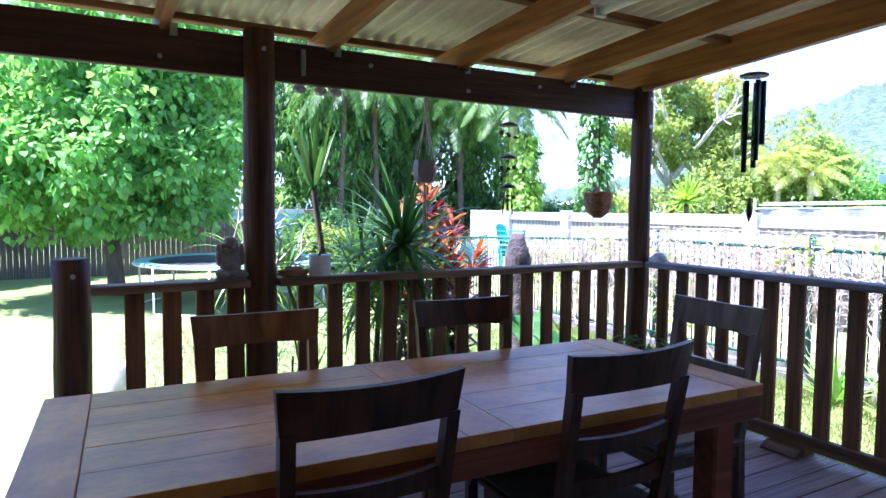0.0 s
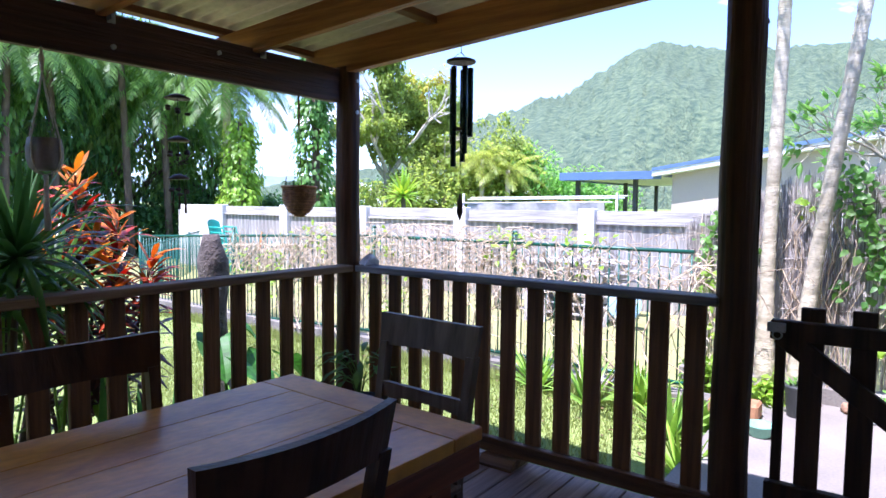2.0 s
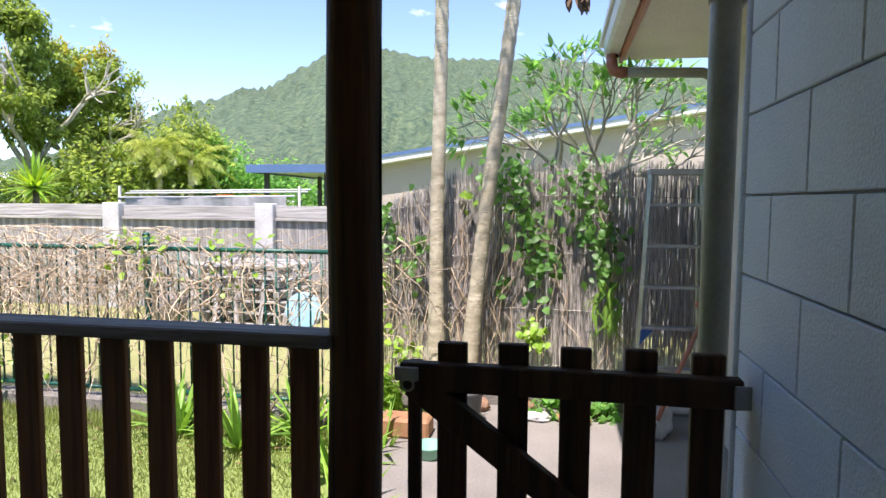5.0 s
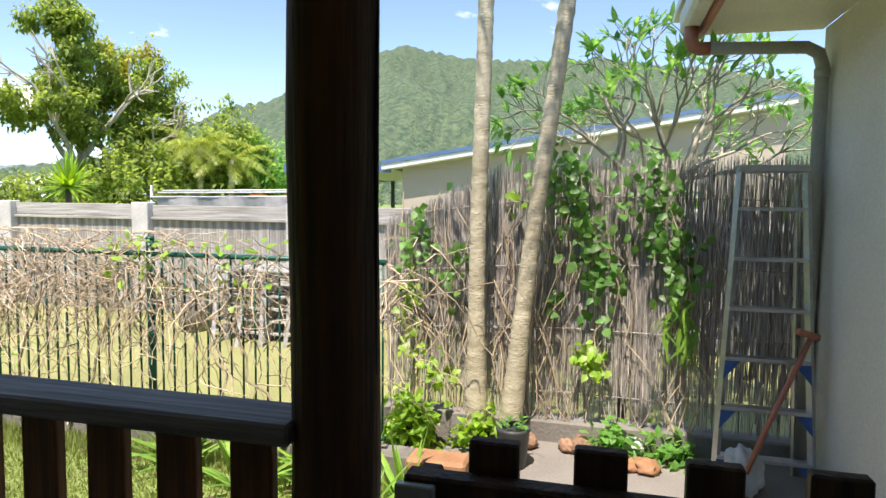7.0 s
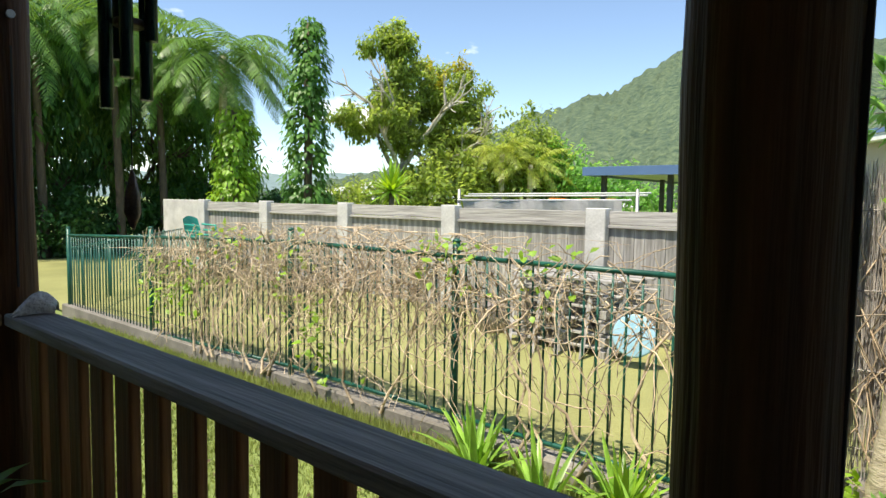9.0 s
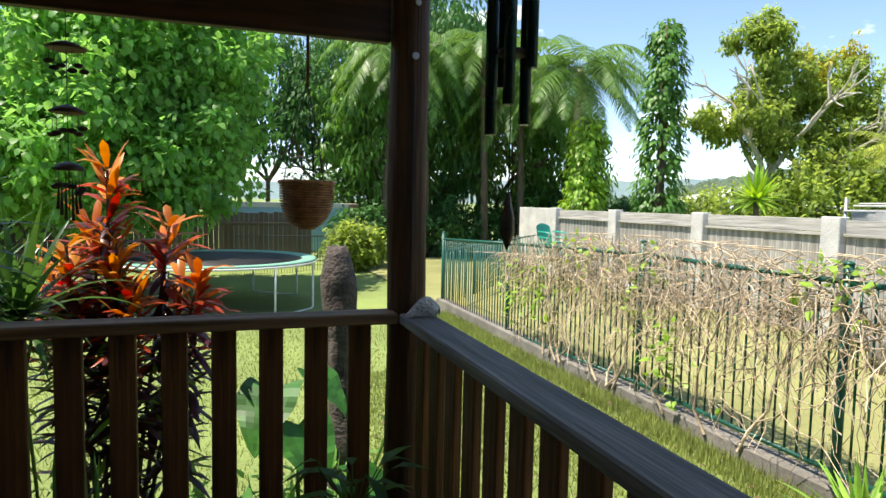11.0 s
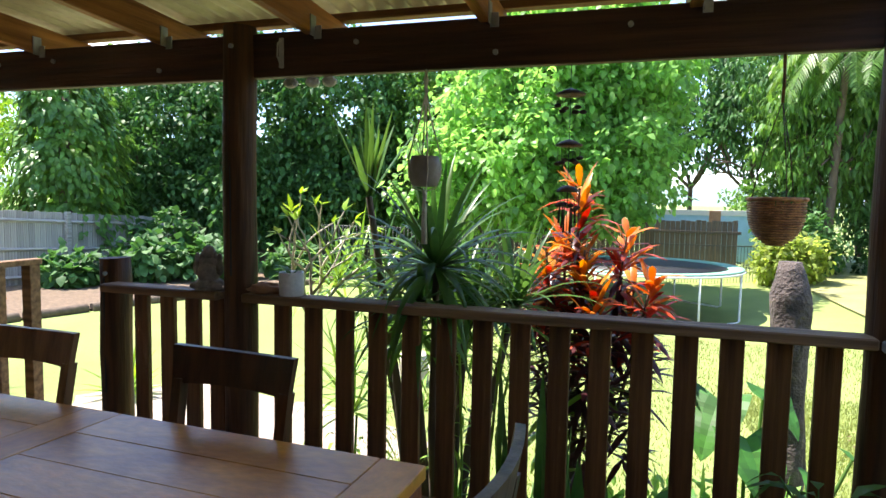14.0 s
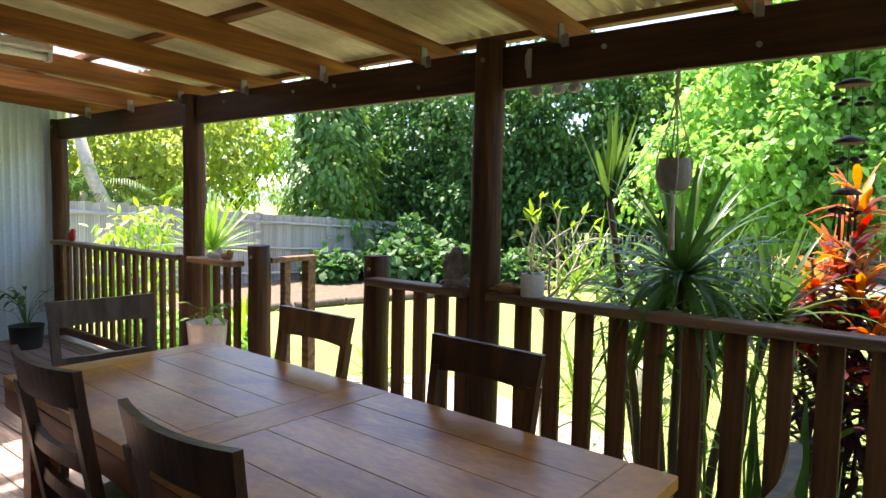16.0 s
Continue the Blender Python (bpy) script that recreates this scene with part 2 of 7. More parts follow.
l_bright = leaf_mat("bright_leaf", (0.29, 0.53, 0.14), (0.14, 0.35, 0.085), 0.42, 0.62)
l_mid = leaf_mat("mid_leaf", (0.15, 0.32, 0.062), (0.075, 0.19, 0.043))
l_dark = leaf_mat("dark_leaf", (0.080, 0.215, 0.050), (0.040, 0.125, 0.036), 0.6, 0.32)
l_olive = leaf_mat("olive_leaf", (0.36, 0.46, 0.12), (0.21, 0.30, 0.07), 0.5, 0.68)
l_yellow = leaf_mat("yellow_leaf", (0.522, 0.493, 0.072), (0.362, 0.348, 0.058))
l_gold = leaf_mat("golden_frond", (0.46, 0.50, 0.10), (0.26, 0.37, 0.07), 0.42, 0.42)
l_palm = leaf_mat("palm_frond", (0.185, 0.335, 0.07), (0.095, 0.195, 0.045), 0.4, 0.42)
l_lime = leaf_mat("lime_leaf", (0.348, 0.551, 0.065), (0.217, 0.392, 0.051))
l_strap = leaf_mat("strap_leaf", (0.10, 0.22, 0.046), (0.042, 0.112, 0.03), 0.28, 0.4)
l_vsl = leaf_mat("striped_leaf", (0.319, 0.522, 0.087), (0.145, 0.319, 0.051), 0.35, 0.3)
l_red = leaf_mat("red_croton_leaf", (0.520, 0.085, 0.022), (0.300, 0.035, 0.018), 0.32, 0.3)
l_org = leaf_mat("orange_croton_leaf", (0.62, 0.30, 0.028), (0.54, 0.12, 0.018), 0.32, 0.3)
l_pur = leaf_mat("purple_croton_leaf", (0.095, 0.028, 0.030), (0.050, 0.016, 0.022), 0.3, 0.2)
l_hill = leaf_mat("hill_canopy", (0.135, 0.225, 0.065), (0.075, 0.15, 0.05), 0.9, 0.0, 0.5)
l_grass = leaf_mat("grass_blade", (0.34, 0.40, 0.12), (0.22, 0.27, 0.08), 0.5, 0.3)
l_deadl = leaf_mat("brown_leaf", (0.200, 0.125, 0.065), (0.110, 0.068, 0.038), 0.8, 0.15)
l_ears = leaf_mat("elephant_ear_leaf", (0.055, 0.215, 0.028), (0.03, 0.13, 0.02), 0.5, 0.3)


# ---- building tools ----
rng = random.Random(7)


class Shape:
    """Collects faces for one mesh."""

    def __init__(self):
        self.v, self.f, self.soft = [], [], []

    def face(self, pts, soft=False):
        k = len(self.v)
        self.v += [tuple(p) for p in pts]
        self.f.append(tuple(range(k, k + len(pts))))
        self.soft.append(soft)

    def box(self, x0, x1, y0, y1, z0, z1, c=0.004, m=None):
        """A box with chamfered edges."""
        c = min(c, (x1 - x0) * 0.3, (y1 - y0) * 0.3, (z1 - z0) * 0.3)
        k = len(self.v)
        at = {}
        for ix, sx in enumerate((x0, x1)):
            for iy, sy in enumerate((y0, y1)):
                for iz, sz in enumerate((z0, z1)):
                    i = (c if ix == 0 else -c, c if iy == 0 else -c, c if iz == 0 else -c)
                    for a in range(3):
                        p = [sx + i[0], sy + i[1], sz + i[2]]
                        p[a] = (sx, sy, sz)[a]
                        if m is not None:
                            p = m @ Vector(p)
                        at[ix, iy, iz, a] = len(self.v)
                        self.v.append(tuple(p))
        fs = []
        for a in range(3):
            b, d = [q for q in range(3) if q != a]
            for s in (0, 1):
                loop = []
                for u, w in ((0, 0), (1, 0), (1, 1), (0, 1)):
                    key = [0, 0, 0]
                    key[a], key[b], key[d] = s, u, w
                    loop.append(at[(*key, a)])
                flip = (s == 0) != (a == 1)
                fs.append(tuple(loop[::-1] if flip else loop))
        for a in range(3):
            b, d = [q for q in range(3) if q != a]
            for u in (0, 1):
                for w in (0, 1):
                    k0, k1 = [0, 0, 0], [0, 0, 0]
                    k0[a], k1[a] = 0, 1
                    k0[b] = k1[b] = u
                    k0[d] = k1[d] = w
                    q = (at[(*k0, b)], at[(*k1, b)], at[(*k1, d)], at[(*k0, d)])
                    fs.append(q if ((u == w) == (a == 1)) else q[::-1])
        for ix in (0, 1):
            for iy in (0, 1):
                for iz in (0, 1):
                    q = tuple(at[ix, iy, iz, a] for a in range(3))
                    fs.append(q if (ix + iy + iz) % 2 else q[::-1])
        self.f += fs
        self.soft += [False] * len(fs)
        return self

    def tube(self, pts, radii, n=8, caps=True, soft=True):
        """A round or square bar swept along points."""
        pts = [Vector(p) for p in pts]
        if not hasattr(radii, "__len__"):
            radii = [radii] * len(pts)
        k = len(self.v)
        up = None
        for i, p in enumerate(pts):
            d = (pts[min(i + 1, len(pts) - 1)] - pts[max(i - 1, 0)]).normalized()
            if up is None:
                up = Vector((1, 0, 0)) if abs(d.x) < 0.8 else Vector((0, 1, 0))
            side = d.cross(up).normalized()
            up = side.cross(d).normalized()
            for j in range(n):
                a = 2 * math.pi * j / n
                self.v.append(tuple(p + (side * math.cos(a) + up * math.sin(a)) * radii[i]))
        for i in range(len(pts) - 1):
            for j in range(n):
                j2 = (j + 1) % n
                self.f.append((k + i * n + j, k + i * n + j2, k + (i + 1) * n + j2, k + (i + 1) * n + j))
                self.soft.append(soft)
        if caps:
            self.f.append(tuple(k + j for j in range(n))[::-1])
            self.f.append(tuple(k + (len(pts) - 1) * n + j for j in range(n)))
            self.soft += [False, False]
        return self

    def lathe(self, prof, n=24, at=(0, 0, 0), ripple=0.0, teeth=0):
        """A turned body from (radius, height) pairs."""
        k = len(self.v)
        for r, z in prof:
            for j in range(n):
                a = 2 * math.pi * j / n
                rr = r * (1 + ripple * math.cos(a * teeth)) if teeth else r
                self.v.append((at[0] + rr * math.cos(a), at[1] + rr * math.sin(a), at[2] + z))
        for i in range(len(prof) - 1):
            for j in range(n):
                j2 = (j + 1) % n
                self.f.append((k + i * n + j, k + i * n + j2, k + (i + 1) * n + j2, k + (i + 1) * n + j))
                self.soft.append(True)
        self.f.append(tuple(k + j for j in range(n))[::-1])
        self.f.append(tuple(k + (len(prof) - 1) * n + j for j in range(n)))
        self.soft += [False, False]
        return self

    def strap(self, pts, widths, side, fold=0.25):
        """A long leaf along points, folded at its middle."""
        side = Vector(side).normalized()
        k = len(self.v)
        pts = [Vector(p) for p in pts]
        for i, p in enumerate(pts):
            d = (pts[min(i + 1, len(pts) - 1)] - pts[max(i - 1, 0)]).normalized()
            nrm = side.cross(d)
            w = widths[i]
            self.v += [tuple(p - side * w + nrm * w * fold), tuple(p), tuple(p + side * w + nrm * w * fold)]
        for i in range(len(pts) - 1):
            a = k + i * 3
            self.f += [(a, a + 1, a + 4, a + 3), (a + 1, a + 2, a + 5, a + 4)]
            self.soft += [True, True]
        return self

    def leaf(self, p, d, nrm, length, width, droop=0.15):
        """A small pointed leaf of four faces."""
        d = Vector(d).normalized()
        s = d.cross(Vector(nrm))
        if s.length < 1e-4:
            s = Vector((1, 0, 0))
        s.normalize()
        up = s.cross(d)
        p = Vector(p)
        k = len(self.v)
        a, b, t = p + d * length * 0.35, p + d * length * 0.7 - up * length * droop * 0.4, p + d * length - up * length * droop
        self.v += [tuple(p), tuple(a + s * width * 0.5 + up * width * 0.12), tuple(a), tuple(a - s * width * 0.5 + up * width * 0.12), tuple(b + s * width * 0.34), tuple(b), tuple(b - s * width * 0.34), tuple(t)]
        self.f += [(k, k + 1, k + 2), (k, k + 2, k + 3), (k + 1, k + 4, k + 5, k + 2), (k + 2, k + 5, k + 6, k + 3), (k + 4, k + 7, k + 5), (k + 5, k + 7, k + 6)]
        self.soft += [True] * 6
        return self

    def mesh(self, name, material):
        me = bpy.data.meshes.new(name)
        me.from_pydata(self.v, [], self.f)
        me.polygons.foreach_set("use_smooth", self.soft)
        me.materials.append(material)
        me.update()
        return me


def S():
    return Shape()


def bx(*a, **k):
    return Shape().box(*a, **k)


def thing(name, label, category, at=(0, 0, 0), turn=0.0, group="", kind=""):
    ob = new(name)
    ob.empty_display_size = 0.1
    ob.matrix_world = pose(*at, 0, 0, turn)
    return tagged(ob, label, category, group, kind)


def part(name, shape, material, parent=None, label=""):
    ob = new(name, shape if isinstance(shape, bpy.types.Mesh) else shape.mesh(name, material))
    if parent is not None:
        ob.parent = parent
    return tagged(ob, label)


def solid(name, shape, material, label, category, kind="", group=""):
    return tagged(part(name, shape, material), label, category, group, kind)


def piece(name, mesh, parent, loc=(0, 0, 0)):
    ob = new(name, mesh)
    ob.parent = parent
    ob.location = loc
    return ob


def rnd(a, b):
    return rng.uniform(a, b)


def unit():
    while True:
        v = Vector((rnd(-1, 1), rnd(-1, 1), rnd(-1, 1)))
        if 0.05 < v.length < 1:
            return v.normalized()


# ---- the large structure ----
DX0, DX1, DY0, DY1 = -8.27, 0.12, -3.46, 0.20   # deck
GZ = -0.60                                       # lawn level
PAD = -0.40                                      # path level


def ground_height(x, y):
    rise = max(0.0, min(1.0, (x - 0.7) / 2.2)) * max(0.0, min(1.0, (y + 1.75) / 0.7))
    return GZ + 0.16 * rise * rise * (3 - 2 * rise) + 0.035 * noise.noise(Vector((x * 0.35, y * 0.35, 0))) - 0.012 * max(0.0, min(y - 2.0, 12.0)) * (1 if x < 3.2 else 0.4)


def build_ground():
    s = S()
    xs = [-3000, -600, -120, -50] + [-30 + 1.0 * i for i in range(61)] + [50, 120, 600, 3000]
    ys = [-3000, -600, -120, -40] + [-12 + 1.0 * i for i in range(53)] + [60, 120, 600, 3000]
    nx = len(xs)
    s.v = [(x, y, ground_height(x, y) if max(abs(x), abs(y)) < 60 else GZ - 0.1) for y in ys for x in xs]
    for j in range(len(ys) - 1):
        for i in range(nx - 1):
            s.f.append((j * nx + i, j * nx + i + 1, (j + 1) * nx + i + 1, (j + 1) * nx + i))
            s.soft.append(True)
    solid("ground", s, m_lawn, "green mown lawn with worn, uneven patches", "lawn", "structure")
    s = S()
    ys2 = [-8 + 0.9 * i for i in range(30)]
    for i in range(len(ys2) - 1):
        for x in range(5):
            xa, xb = 3.12 + x * 0.93, 3.12 + (x + 1) * 0.93
            s.face([(a, b, ground_height(a, b) + 0.05) for a, b in ((xa, ys2[i]), (xb, ys2[i]), (xb, ys2[i + 1]), (xa, ys2[i + 1]))], True)
    solid("side_yard_ground", s, m_dry, "dry yellowed grass between the two fences", "grass", "structure")
    solid("pavement", bx(0.16, 3.95, -4.4, -1.62, GZ - 0.1, PAD, 0.012), m_pad, "pale stained concrete path outside the gate", "path", "structure")
    s = S()
    for i in range(26):
        a = 2 * math.pi * i / 26
        b = 2 * math.pi * (i + 1) / 26
        for r0, r1 in ((0, 0.5), (0.5, 1.0)):
            def edge(r, q):
                k = r * (1 + 0.14 * math.sin(q * 3 + 1) + 0.08 * math.sin(q * 7))
                x, y = -4.5 + 2.5 * k * math.cos(q), 2.1 + 1.6 * k * math.sin(q)
                return (x, y, ground_height(x, y) + 0.03 - 0.05 * r * r)
            s.face([edge(r0, a), edge(r1, a), edge(r1, b), edge(r0, b)] if r0 else [edge(0, a), edge(r1, a), edge(r1, b)], True)
    solid("gravel_patch", s, m_gravel, "pale sunlit gravel landing below the steps", "gravel", "structure")


build_ground()

# house walls
house = thing("wall_south", "pale blue-grey painted concrete block house wall", "wall", kind="structure")
WX0, WX1 = -2.35, -0.77      # window opening in the block wall
SILL = 1.06
OX0, OX1 = -4.55, -2.80       # doorway onto the deck
part("wall_core", bx(DX0, OX0, -3.60, -3.394, GZ, 2.62, 0.002), m_joint, house)
part("wall_core", bx(OX0, OX1, -3.60, -3.394, GZ, -0.03, 0.002), m_joint, house)
part("wall_core", bx(OX0, OX1, -3.60, -3.394, 2.12, 2.62, 0.002), m_joint, house)
part("wall_core", bx(OX1, WX0, -3.60, -3.394, GZ, 2.62, 0.002), m_joint, house)
part("wall_core", bx(WX0, WX1, -3.60, -3.394, GZ, SILL, 0.002), m_joint, house)
part("wall_core", bx(WX0, WX1, -3.60, -3.394, 2.12, 2.62, 0.002), m_joint, house)
part("wall_core", bx(WX1, 0.17, -3.60, -3.394, GZ, 2.62, 0.002), m_joint, house)
door = thing("door_1", "open sliding doorway from the house onto the deck", "door", kind="structure")
part("door_frame", bx(OX0, OX0 + 0.05, -3.59, -3.40, -0.03, 2.12), m_white, door)
part("door_frame", bx(OX1 - 0.05, OX1, -3.59, -3.40, -0.03, 2.12), m_white, door)
part("door_frame", bx(OX0 + 0.05, OX1 - 0.05, -3.59, -3.40, 2.07, 2.12), m_white, door)
solid("room_floor", bx(DX0, 0.05, -7.9, -3.60, -0.2, -0.01), m_pad, "plain floor of the room behind the doorway", "floor", "structure")
solid("room_ceiling", bx(DX0, 0.17, -8.0, -3.39, 2.63, 2.70), m_cream, "plain ceiling of the room behind the doorway", "ceiling", "structure")
solid("room_wall", bx(DX0 - 0.1, DX0, -8.0, -3.60, -0.2, 2.62), m_cream, "plain end wall of the room", "wall", "structure")
win = thing("window_1", "dark open house window with a pale painted sill", "window", kind="structure")
part("window_sill", bx(WX0 - 0.05, WX1 - 0.05, -3.54, -3.29, 1.027, 1.066, 0.006, None), m_block, win)
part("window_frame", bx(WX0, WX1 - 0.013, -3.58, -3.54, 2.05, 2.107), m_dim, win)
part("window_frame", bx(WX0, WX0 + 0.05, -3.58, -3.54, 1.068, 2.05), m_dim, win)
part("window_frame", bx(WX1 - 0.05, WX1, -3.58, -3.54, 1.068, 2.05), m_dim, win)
part("pane", bx(WX0 + 0.05, WX1 - 0.05, -3.566, -3.558, 1.07, 2.05, 0.001), glass("window_glass", (0.25, 0.28, 0.28)), win)
hook = S().tube([(-1.02, -3.31, 1.07), (-1.02, -3.287, 1.07), (-1.02, -3.283, 1.06), (-1.02, -3.283, 0.995)], 0.004, 6)
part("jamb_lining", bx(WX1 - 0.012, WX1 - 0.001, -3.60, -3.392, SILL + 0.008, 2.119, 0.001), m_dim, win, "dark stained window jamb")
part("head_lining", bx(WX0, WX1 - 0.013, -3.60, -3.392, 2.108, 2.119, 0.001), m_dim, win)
part("stay_hook", hook, m_steel, win)
part("house_back_wall", bx(DX0, 0.17, -8.0, -7.9, GZ, 2.62), m_cream, house)
part("end_wall", bx(0.05, 0.17, -7.9, -3.60, GZ, 2.62), m_cream, house)

far = thing("house_wing", "cream rendered house wing with eaves and gutter", "house", kind="structure")
part("wall", bx(0.19, 3.82, -4.30, -4.12, GZ, 2.605), m_cream, far)
part("wall", bx(3.64, 3.82, -8.0, -4.30, GZ, 2.605), m_cream, far)
part("soffit", bx(0.60, 3.86, -4.12, -3.36, 2.605, 2.625), m_soffit, far)
part("roof", bx(0.42, 4.1, -8.0, -3.18, 2.765, 2.825), m_white, far)
part("fascia", bx(0.42, 3.84, -3.36, -3.325, 2.575, 2.765), m_rust, far, "terracotta painted fascia board")
gut = S()
prof = [(-3.325, 2.745), (-3.325, 2.625), (-3.31, 2.61), (-3.23, 2.61), (-3.205, 2.635), (-3.20, 2.745), (-3.21, 2.745), (-3.215, 2.645), (-3.315, 2.635), (-3.315, 2.745)]
for i in range(len(prof)):
    a, b = prof[i], prof[(i + 1) % len(prof)]
    gut.face([(0.42, *a), (0.42, *b), (3.82, *b), (3.82, *a)])
gut.face([(3.82, *p) for p in prof[:6]])
part("gutter", gut, m_white, far, "pale metal roof gutter")
part("elbow", S().tube([(3.65, -3.26, 2.615), (3.65, -3.26, 2.525), (3.65, -3.28, 2.48), (3.65, -3.32, 2.465), (3.65, -3.38, 2.465)], 0.046, 14), m_rust, far, "terracotta coloured pipe elbow")
part("downpipe", S().tube([(3.65, -3.38, 2.465), (3.65, -3.97, 2.445), (3.65, -4.04, 2.405), (3.65, -4.065, 2.325), (3.65, -4.065, PAD)], 0.042, 14), m_pipe, far, "cream downpipe against the wall")
part("pipe_collar", S().tube([(3.65, -4.065, 2.305), (3.65, -4.065, 2.245)], 0.048, 14), m_pipe, far)

pipe = thing("downpipe", "tall grey-green downpipe at the house corner", "pipe")
part("pipe", S().tube([(0.33, -3.345, PAD), (0.33, -3.345, 1.9), (0.33, -3.345, 2.9)], 0.045, 18), m_pipe, pipe)
part("bracket", S().tube([(0.33, -3.345, 2.02), (0.33, -3.345, 2.05)], 0.051, 18), m_pipe, pipe)
part("bracket_arm", bx(0.165, 0.37, -3.405, -3.388, 2.01, 2.06), m_pipe, pipe)
part("conduit", S().tube([(0.235, -3.40, PAD), (0.235, -3.40, 2.9)], 0.020, 10), m_block, pipe)

# west end wall of corrugated sheet
s = S()
n = 150
for i in range(n):
    y0, y1 = -3.48 + 3.72 * i / n, -3.48 + 3.72 * (i + 1) / n
    x0, x1 = (-8.28 + 0.008 * math.sin(y * 2 * math.pi / 0.076) for y in (y0, y1))
    s.face([(x0, y0, 0.01), (x1, y1, 0.01), (x1, y1, 2.75), (x0, y0, 2.75)][::-1], True)
west = thing("wall_west", "pale blue-grey corrugated metal end wall", "wall", kind="structure")
part("cladding", s, m_wallc, west)
part("wall_core", bx(-8.45, -8.295, -3.48, 0.24, GZ, 2.75), m_wallc, west)

# deck
deck = thing("floor", "weathered reddish-brown timber deck boards", "floor", kind="structure")
# solid near-black slab puts the shade between the boards into colour
part("deck_gap_shade", bx(DX0, DX1 - 0.02, DY0 + 0.02, DY1 - 0.03, -0.30, -0.028, 0.003), m_dim, deck)
part("edge_board", bx(DX0, DX1, DY1 - 0.028, DY1 - 0.002, -0.34, -0.03), w_dx, deck)
part("edge_board", bx(DX1 - 0.018, DX1 + 0.006, DY0, DY1 - 0.03, -0.34, -0.03), w_dy, deck)
for x in (-7.8, -5.6, -3.6, -1.6, 0.0):
    for y in (-3.2, -1.6, 0.1):
        part("stump", bx(x - 0.05, x + 0.05, y - 0.05, y + 0.05, GZ - 0.1, -0.28), w_dz, deck)
part("step", bx(-4.72, -3.70, 0.24, 0.54, -0.20, -0.16), w_dx, deck, "timber stair tread")
part("step", bx(-4.72, -3.70, 0.54, 0.84, -0.39, -0.35), w_dx, deck, "timber stair tread")
part("stringer", bx(-4.76, -4.72, 0.20, 0.86, GZ, -0.16), w_dy, deck)
part("stringer", bx(-3.70, -3.66, 0.20, 0.86, GZ, -0.16), w_dy, deck)

# roof
SLOPE = 0.06


def under(y):
    return 2.255 - SLOPE * y


roof = thing("ceiling", "corrugated sheet patio roof on stained timber rafters", "roof", kind="structure")
RAFT = [0.03] + [-0.66 - 0.84 * i for i in range(9)]
CLEAR = (-6.33, -5.61, -2.3, -0.15)


def slanted(x0, x1, h, y0=-3.47, y1=0.45, drop=0.0):
    s = S()
    a, b = under(y0) + drop, under(y1) + drop
    c = 0.004
    ring = [(x0, 0), (x1, 0), (x1, h), (x0, h)]
    ring = [(x0 + c, 0), (x1 - c, 0), (x1, c), (x1, h - c), (x1 - c, h), (x0 + c, h), (x0, h - c), (x0, c)]
    for i in range(8):
        p, q = ring[i], ring[(i + 1) % 8]
        s.face([(p[0], y0, a + p[1]), (p[0], y1, b + p[1]), (q[0], y1, b + q[1]), (q[0], y0, a + q[1])])
    s.face([(p[0], y1, b + p[1]) for p in ring])
    s.face([(p[0], y0, a + p[1]) for p in ring][::-1])
    return s


for i, x in enumerate(RAFT):
    if i == 0:
        part("rafter", slanted(x - 0.03, x + 0.03, 0.19), w_raft, roof, "stained end rafter")
    else:
        part("rafter", slanted(x - 0.024, x + 0.024, 0.145), w_raft, roof)
for y in (0.40, -0.62, -1.62, -2.62, -3.36):
    z = under(y) + 0.147
    part("batten", bx(DX0, 0.26, y - 0.035, y + 0.035, z, z + 0.04), w_batt, roof)


def sheet(x0, x1, y0, y1, z_up=0.188):
    s = S()
    n = int((x1 - x0) / 0.095 * 10)
    for j in range(2):
        lift = 0.003 * j
        for i in range(n):
            xa, xb = x0 + (x1 - x0) * i / n, x0 + (x1 - x0) * (i + 1) / n
            za, zb = (0.014 + 0.014 * math.sin(2 * math.pi * x / 0.095) + z_up + lift for x in (xa, xb))
            q = [(xa, y0, under(y0) + za), (xb, y0, under(y0) + zb), (xb, y1, under(y1) + zb), (xa, y1, under(y1) + za)]
            s.face(q if j else q[::-1], True)
    return s


part("roof_sheet", sheet(CLEAR[1], 0.32, -3.47, 0.48), m_roofu, roof, "pale olive corrugated roof sheet")
part("roof_sheet", sheet(DX0, CLEAR[0], -3.47, 0.48), m_roofu, roof)
part("roof_sheet", sheet(CLEAR[0], CLEAR[1], -3.47, CLEAR[2]), m_roofu, roof)
part("roof_sheet", sheet(CLEAR[0], CLEAR[1], CLEAR[3], 0.48), m_roofu, roof)
clear = part("clear_sheet", sheet(CLEAR[0], CLEAR[1], CLEAR[2], CLEAR[3], 0.190), glass("clear_sheet", (0.93, 0.95, 0.95), 0.15), roof, "clear corrugated roof panel")
clear.visible_shadow = False

